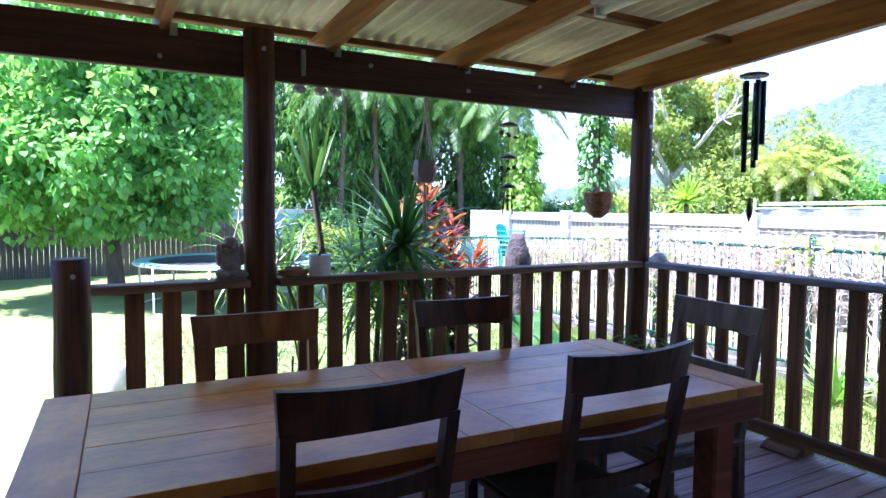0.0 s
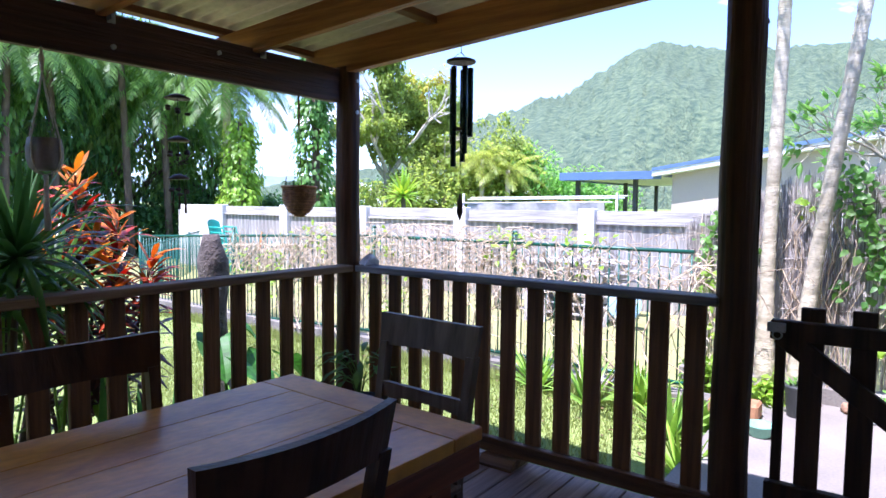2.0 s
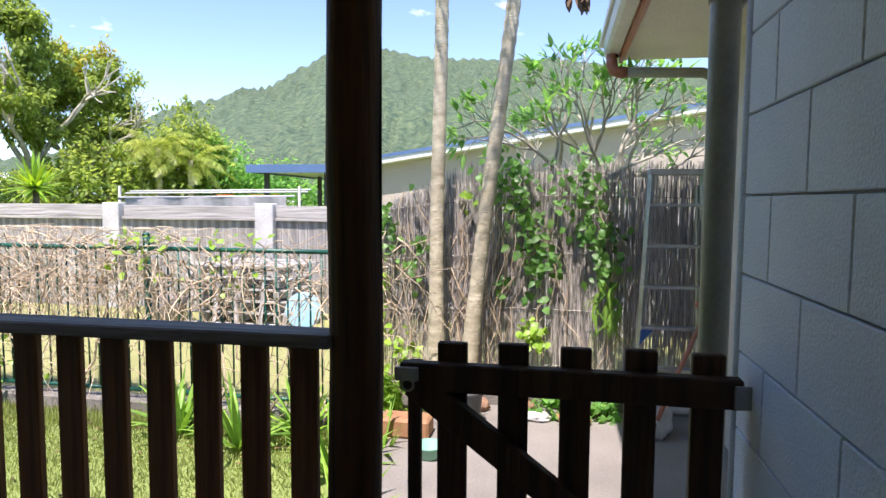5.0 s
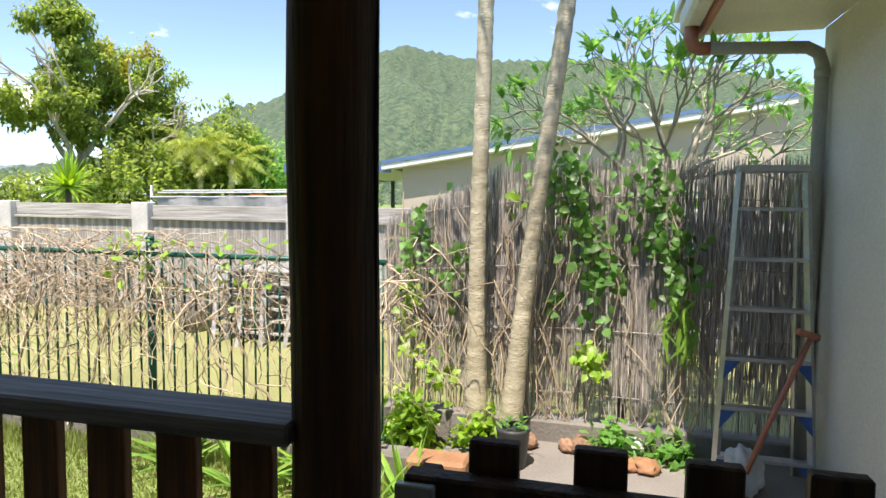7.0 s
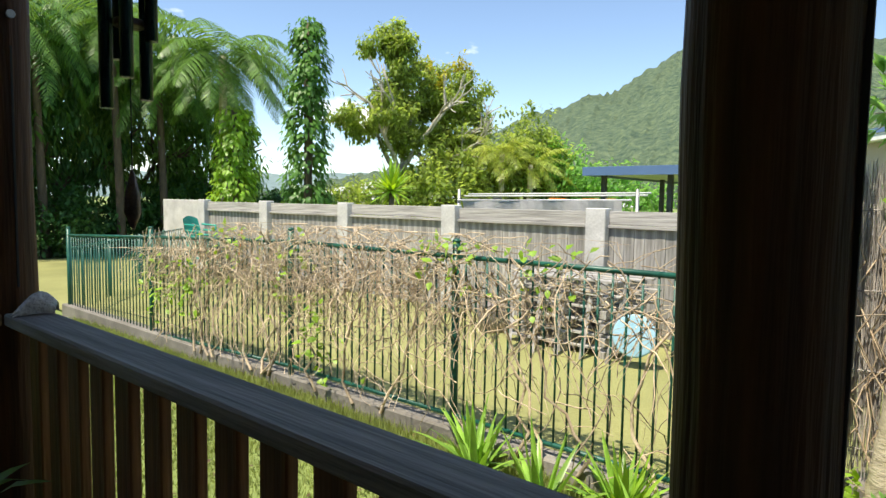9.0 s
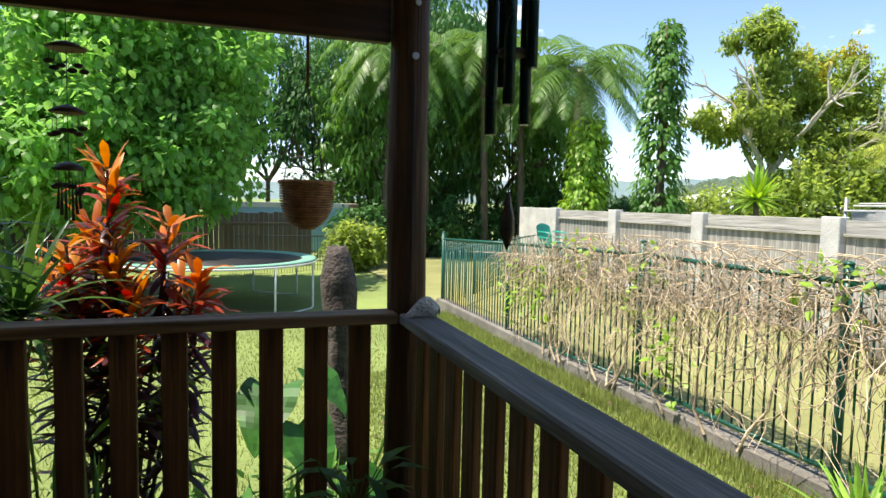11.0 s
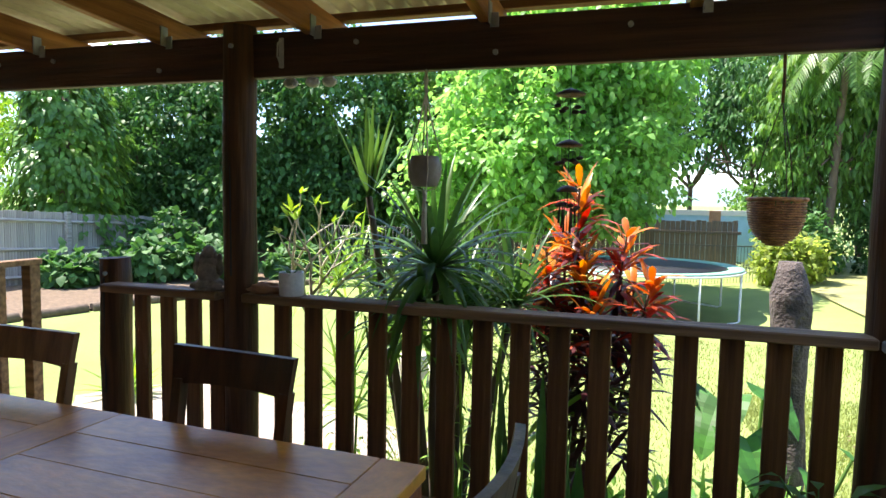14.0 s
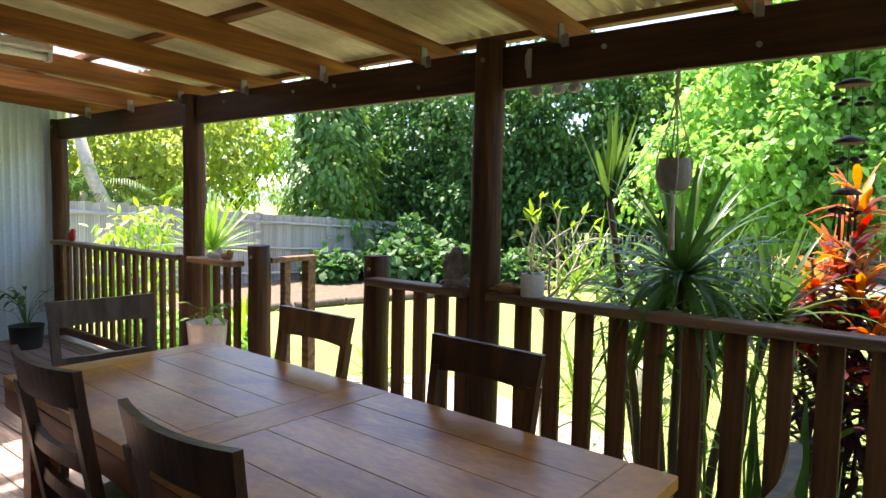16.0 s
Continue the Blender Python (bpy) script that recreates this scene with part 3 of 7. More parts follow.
# beam and posts
beam = thing("beam", "dark stained timber beam under the patio roof", "beam", kind="structure")
part("timber", bx(-8.25, -0.02, 0.105, 0.155, 2.06, 2.27, 0.005), w_beam, beam)
for x in (-0.9, -1.45, -2.1, -3.2, -3.9, -4.3, -5.1):
    part("bolt", S().tube([(x, 0.107, 2.20 if int(x * 10) % 2 else 2.12), (x, 0.093, 2.20 if int(x * 10) % 2 else 2.12)], 0.012, 8), m_steel, beam)
for x in RAFT[1:]:
    part("rafter_bracket", bx(x + 0.024, x + 0.030, 0.06, 0.11, under(0) - 0.02, under(0) + 0.075, 0.001), m_steel, beam)
    part("rafter_bracket", bx(x + 0.024, x + 0.062, 0.097, 0.103, under(0) - 0.03, under(0) + 0.03, 0.001), m_steel, beam)


def round_post(x, y, z0, z1, r, label, seed):
    p = thing("post", label, "post", (x, y, 0), kind="structure")
    s = S()
    r0 = random.Random(seed)
    pts = [(0.004 * math.sin(i * 1.3 + seed), 0.004 * math.cos(i * 1.7 + seed), z0 + (z1 - z0) * i / 10) for i in range(11)]
    s.tube(pts, [r * (1.02 - 0.004 * i + r0.uniform(-0.012, 0.012)) for i in range(10)] + [r * 0.955], 22)
    part("timber", s, w_post, p)
    part("crack", bx(-0.004, 0.003, -r - 0.0015, -r + 0.006, 1.1 if z1 > 1.5 else 0.4, min(z1 - 0.1, 1.9), 0.0005), m_dim, p)
    part("bolt", S().tube([(0.01, -r - 0.004, min(z1 - 0.08, 2.2)), (0.01, -r + 0.01, min(z1 - 0.08, 2.2))], 0.012, 8), m_steel, p)
    return p


FP = "dark stained round timber post"
round_post(0.055, 0.11, GZ, 2.285, 0.078, FP + " at the deck corner", 1)
round_post(-2.728, 0.108, GZ, 2.305, 0.082, FP + " under the beam", 2)
round_post(-3.60, 0.19, GZ, 1.14, 0.083, "short brown round timber post beside the steps", 3)
round_post(-4.80, 0.19, GZ, 1.135, 0.083, "short brown round timber post beside the steps", 4)
round_post(-5.56, 0.12, GZ, 2.29, 0.082, FP + " under the beam", 5)
round_post(-8.17, 0.14, GZ, 2.27, 0.080, FP + " against the end wall", 6)
round_post(0.085, -2.258, GZ, 2.45, 0.083, FP + " beside the gate", 7)
part("bolt", S().tube([(0, 0, 0), (0, -0.01, 0)], 0.014, 8), m_steel, beam).location = (0.055, 0.03, 2.0)

bal_x = bx(-0.044, 0.044, 0.0, 0.03, 0.06, 0.978, 0.004).mesh("baluster", w_dz)
bal_y = bx(0.0, 0.03, -0.044, 0.044, 0.06, 0.978, 0.004).mesh("baluster", w_dz)
bal_s = bx(-0.033, 0.033, 0.0, 0.03, 0.06, 0.978, 0.004).mesh("baluster", w_dz)


def rail_x(xa, xb, xs, label, mesh, capm):
    r = thing("railing", label, "railing", kind="structure")
    part("cap_rail", bx(xa, xb, 0.0, 0.125, 0.978, 1.02, 0.006), capm, r)
    part("bottom_rail", bx(xa, xb, 0.04, 0.085, 0.05, 0.13, 0.005), w_dx, r)
    for x in xs:
        piece("baluster", mesh, r, (x, 0.0875, rnd(-0.006, 0.0)))
    return r


rail_x(-2.655, -0.003, [-0.133 - 0.168 * i for i in range(15)], "dark stained timber balustrade along the garden", bal_x, w_cap_x)
rail_x(-3.52, -2.80, [-3.335, -3.167, -3.01, -2.861], "short brown timber balustrade beside the steps", bal_x, w_cap_x)
rail_x(-5.48, -4.88, [-5.36, -5.22, -5.08, -4.95], "short brown timber balustrade beside the steps", bal_s, w_cap_x)
rail_x(-8.1, -5.64, [-5.72 - 0.155 * i for i in range(16)], "brown timber balustrade at the far end of the deck", bal_s, w_cap_x)
re = thing("railing", "dark timber balustrade with a weathered grey cap rail", "railing", kind="structure")
part("cap_rail", bx(0.0, 0.125, -2.205, 0.0, 0.978, 1.02, 0.006), w_cap_y, re, "weathered grey cap rail")
part("bottom_rail", bx(0.0, 0.045, -2.205, 0.03, 0.045, 0.125, 0.005), w_dy, re)
for i in range(13):
    piece("baluster", bal_y, re, (0.047, -0.128 - 0.1645 * i, rnd(-0.006, 0.0)))
blk = S()
for q in ([(-0.09, 0.0), (0.10, 0.0), (0.10, 0.045), (-0.04, 0.045), (-0.09, 0.015)],):
    for ya, yb in ((-1.23, -1.02),):
        blk.face([(x, ya, z) for x, z in q])
        blk.face([(x, yb, z) for x, z in q][::-1])
        for i in range(5):
            a, b = q[i], q[(i + 1) % 5]
            blk.face([(a[0], yb, a[1]), (b[0], yb, b[1]), (b[0], ya, b[1]), (a[0], ya, a[1])])
part("support_block", blk, w_dy, re)

# gate
gate = thing("gate", "dark stained timber picket gate with a diagonal brace", "gate")
for i, y in enumerate((-2.56, -2.741, -2.92, -3.10, -3.28)):
    part("picket", bx(0.075, 0.105, y - 0.044, y + 0.044, 0.10, 1.0 + 0.004 * (i % 2), 0.004), w_gate, gate)
part("picket", bx(0.075, 0.105, -2.465, -2.425, 0.10, 0.94, 0.004), w_gate, gate)
part("top_rail", bx(0.03, 0.075, -3.36, -2.41, 0.862, 0.945, 0.005), w_gate, gate)
part("bottom_rail", bx(0.03, 0.075, -3.36, -2.41, 0.16, 0.245, 0.005), w_gate, gate)
ang = math.atan2(0.62, 0.86)
part("brace", bx(-0.55, 0.55, -0.022, 0.022, -0.042, 0.042, 0.004, m=Matrix.Translation((0.052, -2.89, 0.555)) @ Matrix.Rotation(math.pi / 2, 4, "Z") @ Matrix.Rotation(-math.atan2(0.62, 0.83), 4, "Y")), w_gate, gate)
latch = part("latch", bx(0.012, 0.03, -2.47, -2.40, 0.895, 0.935, 0.003), m_steel, gate, "small metal latch")
part("latch_ring", S().tube([(0.012, -2.44 + 0.018 * math.cos(a * 0.7), 0.885 + 0.018 * math.sin(a * 0.7)) for a in range(10)], 0.004, 6), m_steel, latch)
part("hinge", bx(0.024, 0.034, -3.40, -3.335, 0.865, 0.93, 0.003), m_steel, gate, "dull metal hinge")


# ---- the things on the deck ----
def build_table():
    t = thing("dining_table", "large reddish-brown timber dining table with plank top", "table", (-2.522, -1.40, 0), -2.2)
    L, W, H = 1.15, 0.442, 0.77
    e, mid = 0.135, 0.075
    for sgn in (-1, 1):
        x = sgn * (L - e / 2)
        part("end_board", bx(x - e / 2 + 0.0007, x + e / 2, -W, W, H - 0.04, H, 0.003), w_taby, t)
    part("middle_board", bx(-mid + 0.0007, mid - 0.0007, -W, W, H - 0.04, H, 0.0016), w_taby, t)
    w = 2 * W / 5
    for half in (-1, 1):
        a, b = (-L + e + 0.0015, -mid - 0.0015) if half < 0 else (mid + 0.0015, L - e - 0.0015)
        for i in range(5):
            part("plank", bx(a, b, -W + i * w + 0.0007, -W + (i + 1) * w - 0.0007, H - 0.04, H - rnd(0, 0.001), 0.0016), w_tab, t)
    # thin near-black sheet added to darken the plank gaps like shade
    part("plank_gap_shade", bx(-L + 0.02, L - 0.02, -W + 0.02, W - 0.02, H - 0.048, H - 0.041, 0.001), m_dim, t)
    for s in (-1, 1):
        part("apron", bx(-L + 0.012, L - 0.012, s * (W - 0.012) - 0.012, s * (W - 0.012) + 0.012, H - 0.125, H - 0.042, 0.003), w_taf, t)
        part("apron", bx(s * (L - 0.014) - 0.012, s * (L - 0.014) + 0.012, -W + 0.026, W - 0.026, H - 0.125, H - 0.042, 0.003), w_taf, t)
        for q in (-1, 1):
            part("leg", bx(s * (L - 0.16) - 0.05, s * (L - 0.16) + 0.05, q * (W - 0.075) - 0.05, q * (W - 0.075) + 0.05, 0.0, H - 0.05, 0.008), w_taf, t)
    return t


build_table()


def back_x(u, bow):
    return -bow * (1 - (u / 0.24) ** 2)


def curved_slat(z0, z1, bow, thick, y_at, flare=0.0, half=0.235):
    """A bowed back slat; the back leans away with height."""
    s = S()
    n = 12
    for i in range(n):
        quad = []
        for k in (i, i + 1):
            u = (2 * k / n - 1)
            ring = []
            for z, dy in ((z0, 0), (z1, 0), (z1, thick), (z0, thick)):
                hw = half + (flare * ((z - z0) / (z1 - z0)) if z1 > z0 else 0)
                zz = z + (0.008 * u * u if z == z1 else 0.006 * (1 - u * u))
                ring.append((u * hw, y_at(z) + bow * (1 - u * u) + dy, zz))
            quad.append(ring)
        for a in range(4):
            b = (a + 1) % 4
            s.face([quad[0][a], quad[0][b], quad[1][b], quad[1][a]][::-1], a % 2 == 0)
        if i == 0:
            s.face(quad[0])
        if i == n - 1:
            s.face(quad[1][::-1])
    return s


def build_chair(material, label, at, turn, seat_m, third=True):
    """Faces +y at turn 0: the back stands on the -y side."""
    c = thing("dining_chair", label, "chair", at, turn, "chairs round the table")

    def lean(z):
        return -0.23 - max(0.0, z - 0.45) * 0.17

    part("seat", S().box(-0.225, 0.225, -0.22, 0.22, 0.425, 0.455, 0.010), seat_m, c)
    part("seat_frame", bx(-0.205, 0.205, -0.20, 0.20, 0.375, 0.424, 0.004), material, c)
    for sx in (-1, 1):
        part("leg", bx(sx * 0.195 - 0.02, sx * 0.195 + 0.02, 0.155, 0.195, 0, 0.376, 0.005), material, c)
        s = S()
        zs = (0.0, 0.2, 0.45, 0.62, 0.80, 0.885)
        for i in range(len(zs) - 1):
            ring = []
            for z in (zs[i], zs[i + 1]):
                y = lean(z) + (0.10 * ((0.45 - z) / 0.45) ** 2 * -0.4 if z < 0.45 else 0)
                xx = sx * (0.198 + 0.012 * max(0, z - 0.45) / 0.4)
                ring.append([(xx - 0.018, y, z), (xx + 0.018, y, z), (xx + 0.018, y + 0.036, z), (xx - 0.018, y + 0.036, z)])
            for a in range(4):
                b = (a + 1) % 4
                s.face([ring[0][a], ring[0][b], ring[1][b], ring[1][a]])
        s.face(ring[1])
        part("back_post", s, material, c)
        part("stretcher", bx(sx * 0.195 - 0.011, sx * 0.195 + 0.011, -0.20, 0.156, 0.16, 0.195, 0.003), material, c)
    part("stretcher", bx(-0.185, 0.185, -0.02, 0.004, 0.16, 0.195, 0.003), material, c)
    part("top_rail", curved_slat(0.868, 0.985, -0.03, 0.024, lambda z: lean(z) + 0.012, 0.012, 0.227), material, c)
    part("slat", curved_slat(0.675, 0.728, -0.02, 0.020, lambda z: lean(0.7) + 0.012, 0.0, 0.200), material, c)
    part("slat", curved_slat(0.545, 0.595, -0.016, 0.020, lambda z: lean(0.57) + 0.012, 0.0, 0.196), material, c)
    return c


# chairs: the top of each back stands 0.32 m behind the seat's middle
build_chair(w_ch2, "worn brown timber chair at the table, ladder back", (-2.97, -1.148, 0), 178.5, w_ch2)
build_chair(w_ch, "near-black timber ladder-back chair pushed under the table", (-2.08, -1.17, 0), 176, w_ch)
build_chair(w_ch, "dark stained ladder-back chair with a curved top rail", (-2.925, -1.63, 0), -0.5, w_ch)
ch_d = build_chair(w_ch, "dark ladder-back chair with a taupe seat cushion", (-2.12, -1.668, 0), -1, w_ch)
build_chair(w_ch3, "dark timber chair at the table end, cloth on seat", (-1.375, -1.43, 0), 86.8, w_ch3)
build_chair(w_ch3, "grey-brown weathered chair at the table's far end", (-3.69, -1.325, 0), -96.5, w_ch3)


def cushion(at, turn, size, material, label):
    s = S()
    n = 12
    def z_of(u, v):
        e = (1 - u ** 6) * (1 - v ** 6)
        return 0.012 + 0.038 * e + 0.006 * noise.noise(Vector((u * 2.3, v * 2.1, at[0])))
    for i in range(n):
        for j in range(n):
            q = []
            for a, b in ((i, j), (i + 1, j), (i + 1, j + 1), (i, j + 1)):
                u, v = 2 * a / n - 1, 2 * b / n - 1
                q.append((u * size, v * size, z_of(u, v)))
            s.face(q, True)
            s.face([(p[0] * 0.98, p[1] * 0.98, 0.0) for p in q][::-1], True)
    for i in range(n):
        u0, u1 = 2 * i / n - 1, 2 * (i + 1) / n - 1
        for sg in (-1, 1):
            s.face([(u0 * size, sg * size, 0.012), (u1 * size, sg * size, 0.012), (u1 * size * .98, sg * size * .98, 0), (u0 * size * .98, sg * size * .98, 0)], True)
            s.face([(sg * size, u0 * size, 0.012), (sg * size, u1 * size, 0.012), (sg * size * .98, u1 * size * .98, 0), (sg * size * .98, u0 * size * .98, 0)], True)
    o = solid("seat_cushion", s, material, label, "cushion")
    o.matrix_world = pose(*at, 0, 0, turn)
    return o


cushion((-2.14, -1.666, 0.456), -1, 0.20, m_cush, "taupe cloth seat cushion on a dark chair")
cushion((-1.375, -1.43, 0.456), 86.8, 0.17, m_cushw, "crumpled white cloth lying on a chair seat")


# statue, kept plain
def lump(s, at, rad, n=10):
    ax, ay, az = rad
    k = len(s.v)
    for i in range(n + 1):
        th = math.pi * i / n
        for j in range(14):
            a = 2 * math.pi * j / 14
            s.v.append((at[0] + ax * math.sin(th) * math.cos(a), at[1] + ay * math.sin(th) * math.sin(a), at[2] + az * math.cos(th)))
    for i in range(n):
        for j in range(14):
            j2 = (j + 1) % 14
            s.f.append((k + i * 14 + j, k + (i + 1) * 14 + j, k + (i + 1) * 14 + j2, k + i * 14 + j2))
            s.soft.append(True)
    return s


st = S()
lump(st, (0, 0, 0.032), (0.075, 0.055, 0.034))
lump(st, (0, -0.008, 0.085), (0.056, 0.05, 0.062))
lump(st, (0, 0, 0.135), (0.052, 0.036, 0.036))
lump(st, (0, -0.004, 0.185), (0.034, 0.033, 0.038))
for sx in (-1, 1):
    lump(st, (sx * 0.035, -0.004, 0.17), (0.009, 0.012, 0.02))
    lump(st, (sx * 0.06, -0.01, 0.11), (0.018, 0.02, 0.04))
    lump(st, (sx * 0.058, -0.005, 0.155), (0.014, 0.015, 0.03))
    lump(st, (sx * 0.045, -0.04, 0.024), (0.04, 0.02, 0.02))
lump(st, (0, 0, 0.006), (0.08, 0.06, 0.012))
o = solid("statue", st, m_stone, "small grey stone seated figure on the rail", "statue")
o.matrix_world = pose(-2.89, 0.075, 1.02, 0, 0, 12)

# pot with seedling, driftwood, shell on the rails
pot = thing("plant_pot", "white ceramic cylinder pot on the rail", "pot", (-2.415, 0.065, 1.02))
pot_b = part("pot", S().lathe([(0.054, 0.0), (0.058, 0.004), (0.060, 0.110), (0.057, 0.114), (0.052, 0.110), (0.051, 0.085)], 28), m_pot_w, pot)
part("soil", S().lathe([(0.052, 0.082), (0.05, 0.094), (0.001, 0.097)], 16), m_soil, pot_b)
s = S()
for i in range(14):
    a = rnd(0, 6.28)
    r = rnd(0.05, 0.13)
    h = rnd(0.01, 0.06)
    d = Vector((math.cos(a), math.sin(a), 0))
    s.strap([Vector((0, 0, 0.09)) + d * r * t + Vector((0, 0, h * (t * 2.2 - 1.4 * t * t))) for t in (0, .35, .7, 1)], [.004, .006, .005, .001], (-d.y, d.x, 0))
part("leaves", s, l_strap, pot)


def rugged(name, at, rad, material, label, cat, seed, turn=0, rough=0.35):
    s = S()
    n, m = 14, 20
    for i in range(n + 1):
        th = math.pi * i / n
        for j in range(m):
            a = 2 * math.pi * j / m
            d = Vector((math.sin(th) * math.cos(a), math.sin(th) * math.sin(a), math.cos(th)))
            k = 1 + rough * noise.noise(d * 2.2 + Vector((seed, 0, 0))) + rough * 0.5 * noise.noise(d * 6 + Vector((0, seed, 0)))
            z = d.z * k * rad[2]
            s.v.append((d.x * k * rad[0], d.y * k * rad[1], max(z, -rad[2] * 0.72)))
    for i in range(n):
        for j in range(m):
            j2 = (j + 1) % m
            s.f.append((i * m + j, (i + 1) * m + j, (i + 1) * m + j2, i * m + j2))
            s.soft.append(True)
    ob = solid(name, s, material, label, cat)
    ob.matrix_world = pose(at[0], at[1], at[2] + rad[2] * 0.72, 0, 0, turn)
    return ob


rugged("driftwood", (-2.565, 0.065, 1.02), (0.085, 0.04, 0.03), m_terra, "knobbly brown driftwood piece on the rail", "driftwood", 3.1, 10, 0.6)
shell = S()
for i in range(15):
    u0, u1 = i / 15, (i + 1) / 15
    for j in range(10):
        v0, v1 = j / 10, (j + 1) / 10
        def sp(u, v):
            a = math.pi * (u - 0.5) * 1.15
            r = 0.075 * (0.35 + 0.65 * v) * (1 + 0.05 * math.cos(u * 15 * 2 * math.pi))
            return (r * math.sin(a), -0.055 + 0.11 * v + 0.0 * u, 0.008 + 0.066 * math.cos(a * 0.8) * math.sin(math.pi * (0.15 + 0.8 * v)))
        shell.face([sp(u0, v0), sp(u1, v0), sp(u1, v1), sp(u0, v1)], True)
        lo = [(p[0], p[1], max(0.0, p[2] - 0.01)) for p in (sp(u0, v0), sp(u1, v0), sp(u1, v1), sp(u0, v1))]
        shell.face(lo[::-1], True)
o = solid("clam_shell", shell, m_shell, "ribbed grey clam shell on the corner rail", "shell")
o.matrix_world = pose(0.085, -0.055, 1.018, 0, 0, 60)

# wind chime
ch = thing("wind_chime", "dark green metal tube wind chime hanging from rafter", "wind chime", (0.098, -0.755, 0))
part("cord", S().tube([(0, 0, 2.33), (0, 0, 2.275)], 0.002, 5), m_black, ch)
for i in range(3):
    a = i * 2.09
    part("cord", S().tube([(0, 0, 2.285), (0.065 * math.cos(a), 0.065 * math.sin(a), 2.24)], 0.0015, 4), m_rope, ch)
part("top_disc", S().lathe([(0.078, 0), (0.084, 0.004), (0.084, 0.014), (0.07, 0.02)], 26, (0, 0, 2.222)), m_dwood, ch)
for i, ln_ in enumerate((0.53, 0.43, 0.563, 0.49, 0.39)):
    a = i * 2 * math.pi / 5 + 0.4
    x, y = 0.055 * math.cos(a), 0.055 * math.sin(a)
    tube_ = part("tube", S().tube([(x, y, 2.195), (x, y, 2.195 - ln_)], 0.0165, 14), m_chime, ch)
    part("string", S().tube([(x, y, 2.222), (x, y, 2.19)], 0.0012, 4), m_black, tube_)
part("clapper", S().lathe([(0.036, 0), (0.038, 0.003), (0.038, 0.015), (0.034, 0.018)], 20, (0, 0, 1.84)), m_dwood, ch)
part("clapper_cord", S().tube([(0, 0, 2.222), (0, 0, 1.46)], 0.0015, 4), m_black, ch)
part("sail", S().lathe([(0.003, 0), (0.022, 0.045), (0.020, 0.09), (0.006, 0.15), (0.002, 0.155)], 4, (0, 0, 1.325)), m_dwood, ch)

# macrame hanger with pot
hp = thing("hanging_planter", "grey ribbed pot in a cotton macrame hanger", "planter", (-1.756, 0.088, 0))
part("hook", S().tube([(0, 0, 2.06), (0, 0, 2.02)], 0.003, 6), m_steel, hp)
part("knot", S().lathe([(0.004, 0), (0.008, 0.03), (0.012, 0.06), (0.007, 0.075)], 10, (0, 0, 1.955)), m_rope, hp)
part("rope", S().tube([(0, 0, 2.055), (0.002, 0, 1.955)], 0.006, 8), m_rope, hp)
for i in range(4):
    a = i * math.pi / 2 + 0.5
    c_, s_ = math.cos(a), math.sin(a)
    part("rope", S().tube([(0, 0, 1.96), (0.02 * c_, 0.02 * s_, 1.86), (0.055 * c_, 0.055 * s_, 1.74), (0.072 * c_, 0.072 * s_, 1.675), (0.073 * c_, 0.073 * s_, 1.60), (0.05 * c_, 0.05 * s_, 1.54), (0, 0, 1.525)], 0.0035, 6), m_rope, hp)
part("tassel", S().tube([(0, 0, 1.53), (0.002, 0, 1.50), (0, 0, 1.40), (0.003, 0, 1.29)], [0.012, 0.009, 0.012, 0.014], 10), m_rope, hp)
hp_b = part("pot", S().lathe([(0.045, 0), (0.058, 0.01), (0.069, 0.05), (0.069, 0.095), (0.062, 0.135), (0.056, 0.135), (0.056, 0.11)], 48, (0, 0, 1.545), 0.018, 24), m_pot_g, hp)
part("soil", S().lathe([(0.057, 0.10), (0.001, 0.115)], 16, (0, 0, 1.545)), m_soil, hp_b)
s = S()
for i in range(34):
    a, r, h = rnd(0, 6.28), rnd(0.03, 0.10), rnd(0.03, 0.13)
    d = Vector((math.cos(a), math.sin(a), 0))
    b = Vector((0, 0, 1.66))
    s.tube([b + d * 0.02, b + d * r * 0.6 + Vector((0, 0, h)), b + d * r + Vector((0, 0, h * 0.7))], 0.0014, 3, False)
    s.leaf(b + d * r + Vector((0, 0, h * 0.7)), d + Vector((0, 0, rnd(-0.5, 0.3))), (0, 0, 1), rnd(0.012, 0.03), rnd(0.01, 0.016))
part("foliage", s, l_mid, hp)

# wicker basket on a chain
BX, BY = -0.335, 0.135
bk = thing("hanging_basket", "round brown wicker basket hanging from the beam", "basket", (BX, BY, 0))
part("strap", S().tube([(0, 0, 2.06), (0.002, 0, 1.95), (0, 0, 1.88)], 0.006, 8), w_dz, bk)
for i in range(3):
    a = i * 2.094 + 0.7
    part("chain", S().tube([(0, 0, 1.885), (0.06 * math.cos(a), 0.06 * math.sin(a), 1.68), (0.093 * math.cos(a), 0.093 * math.sin(a), 1.50)], 0.0022, 5), m_dwood, bk)
part("liner", S().lathe([(0.03, 0.008), (0.07, 0.04), (0.088, 0.09), (0.091, 0.165), (0.085, 0.165)], 24, (0, 0, 1.335)), m_soil, bk)
for i in range(19):
    z = 0.004 + i * 0.0094
    t = z / 0.178
    r = 0.098 * math.sqrt(max(0.10, 1 - (1 - min(1, t * 1.25)) ** 2.2))
    pts = [(r * (1 + 0.03 * (1 if (j + i) % 2 else -1)) * math.cos(2 * math.pi * j / 28), r * (1 + 0.03 * (1 if (j + i) % 2 else -1)) * math.sin(2 * math.pi * j / 28), 1.335 + z) for j in range(29)]
    part("weave", S().tube(pts, 0.0044, 5, False), m_wick, bk)
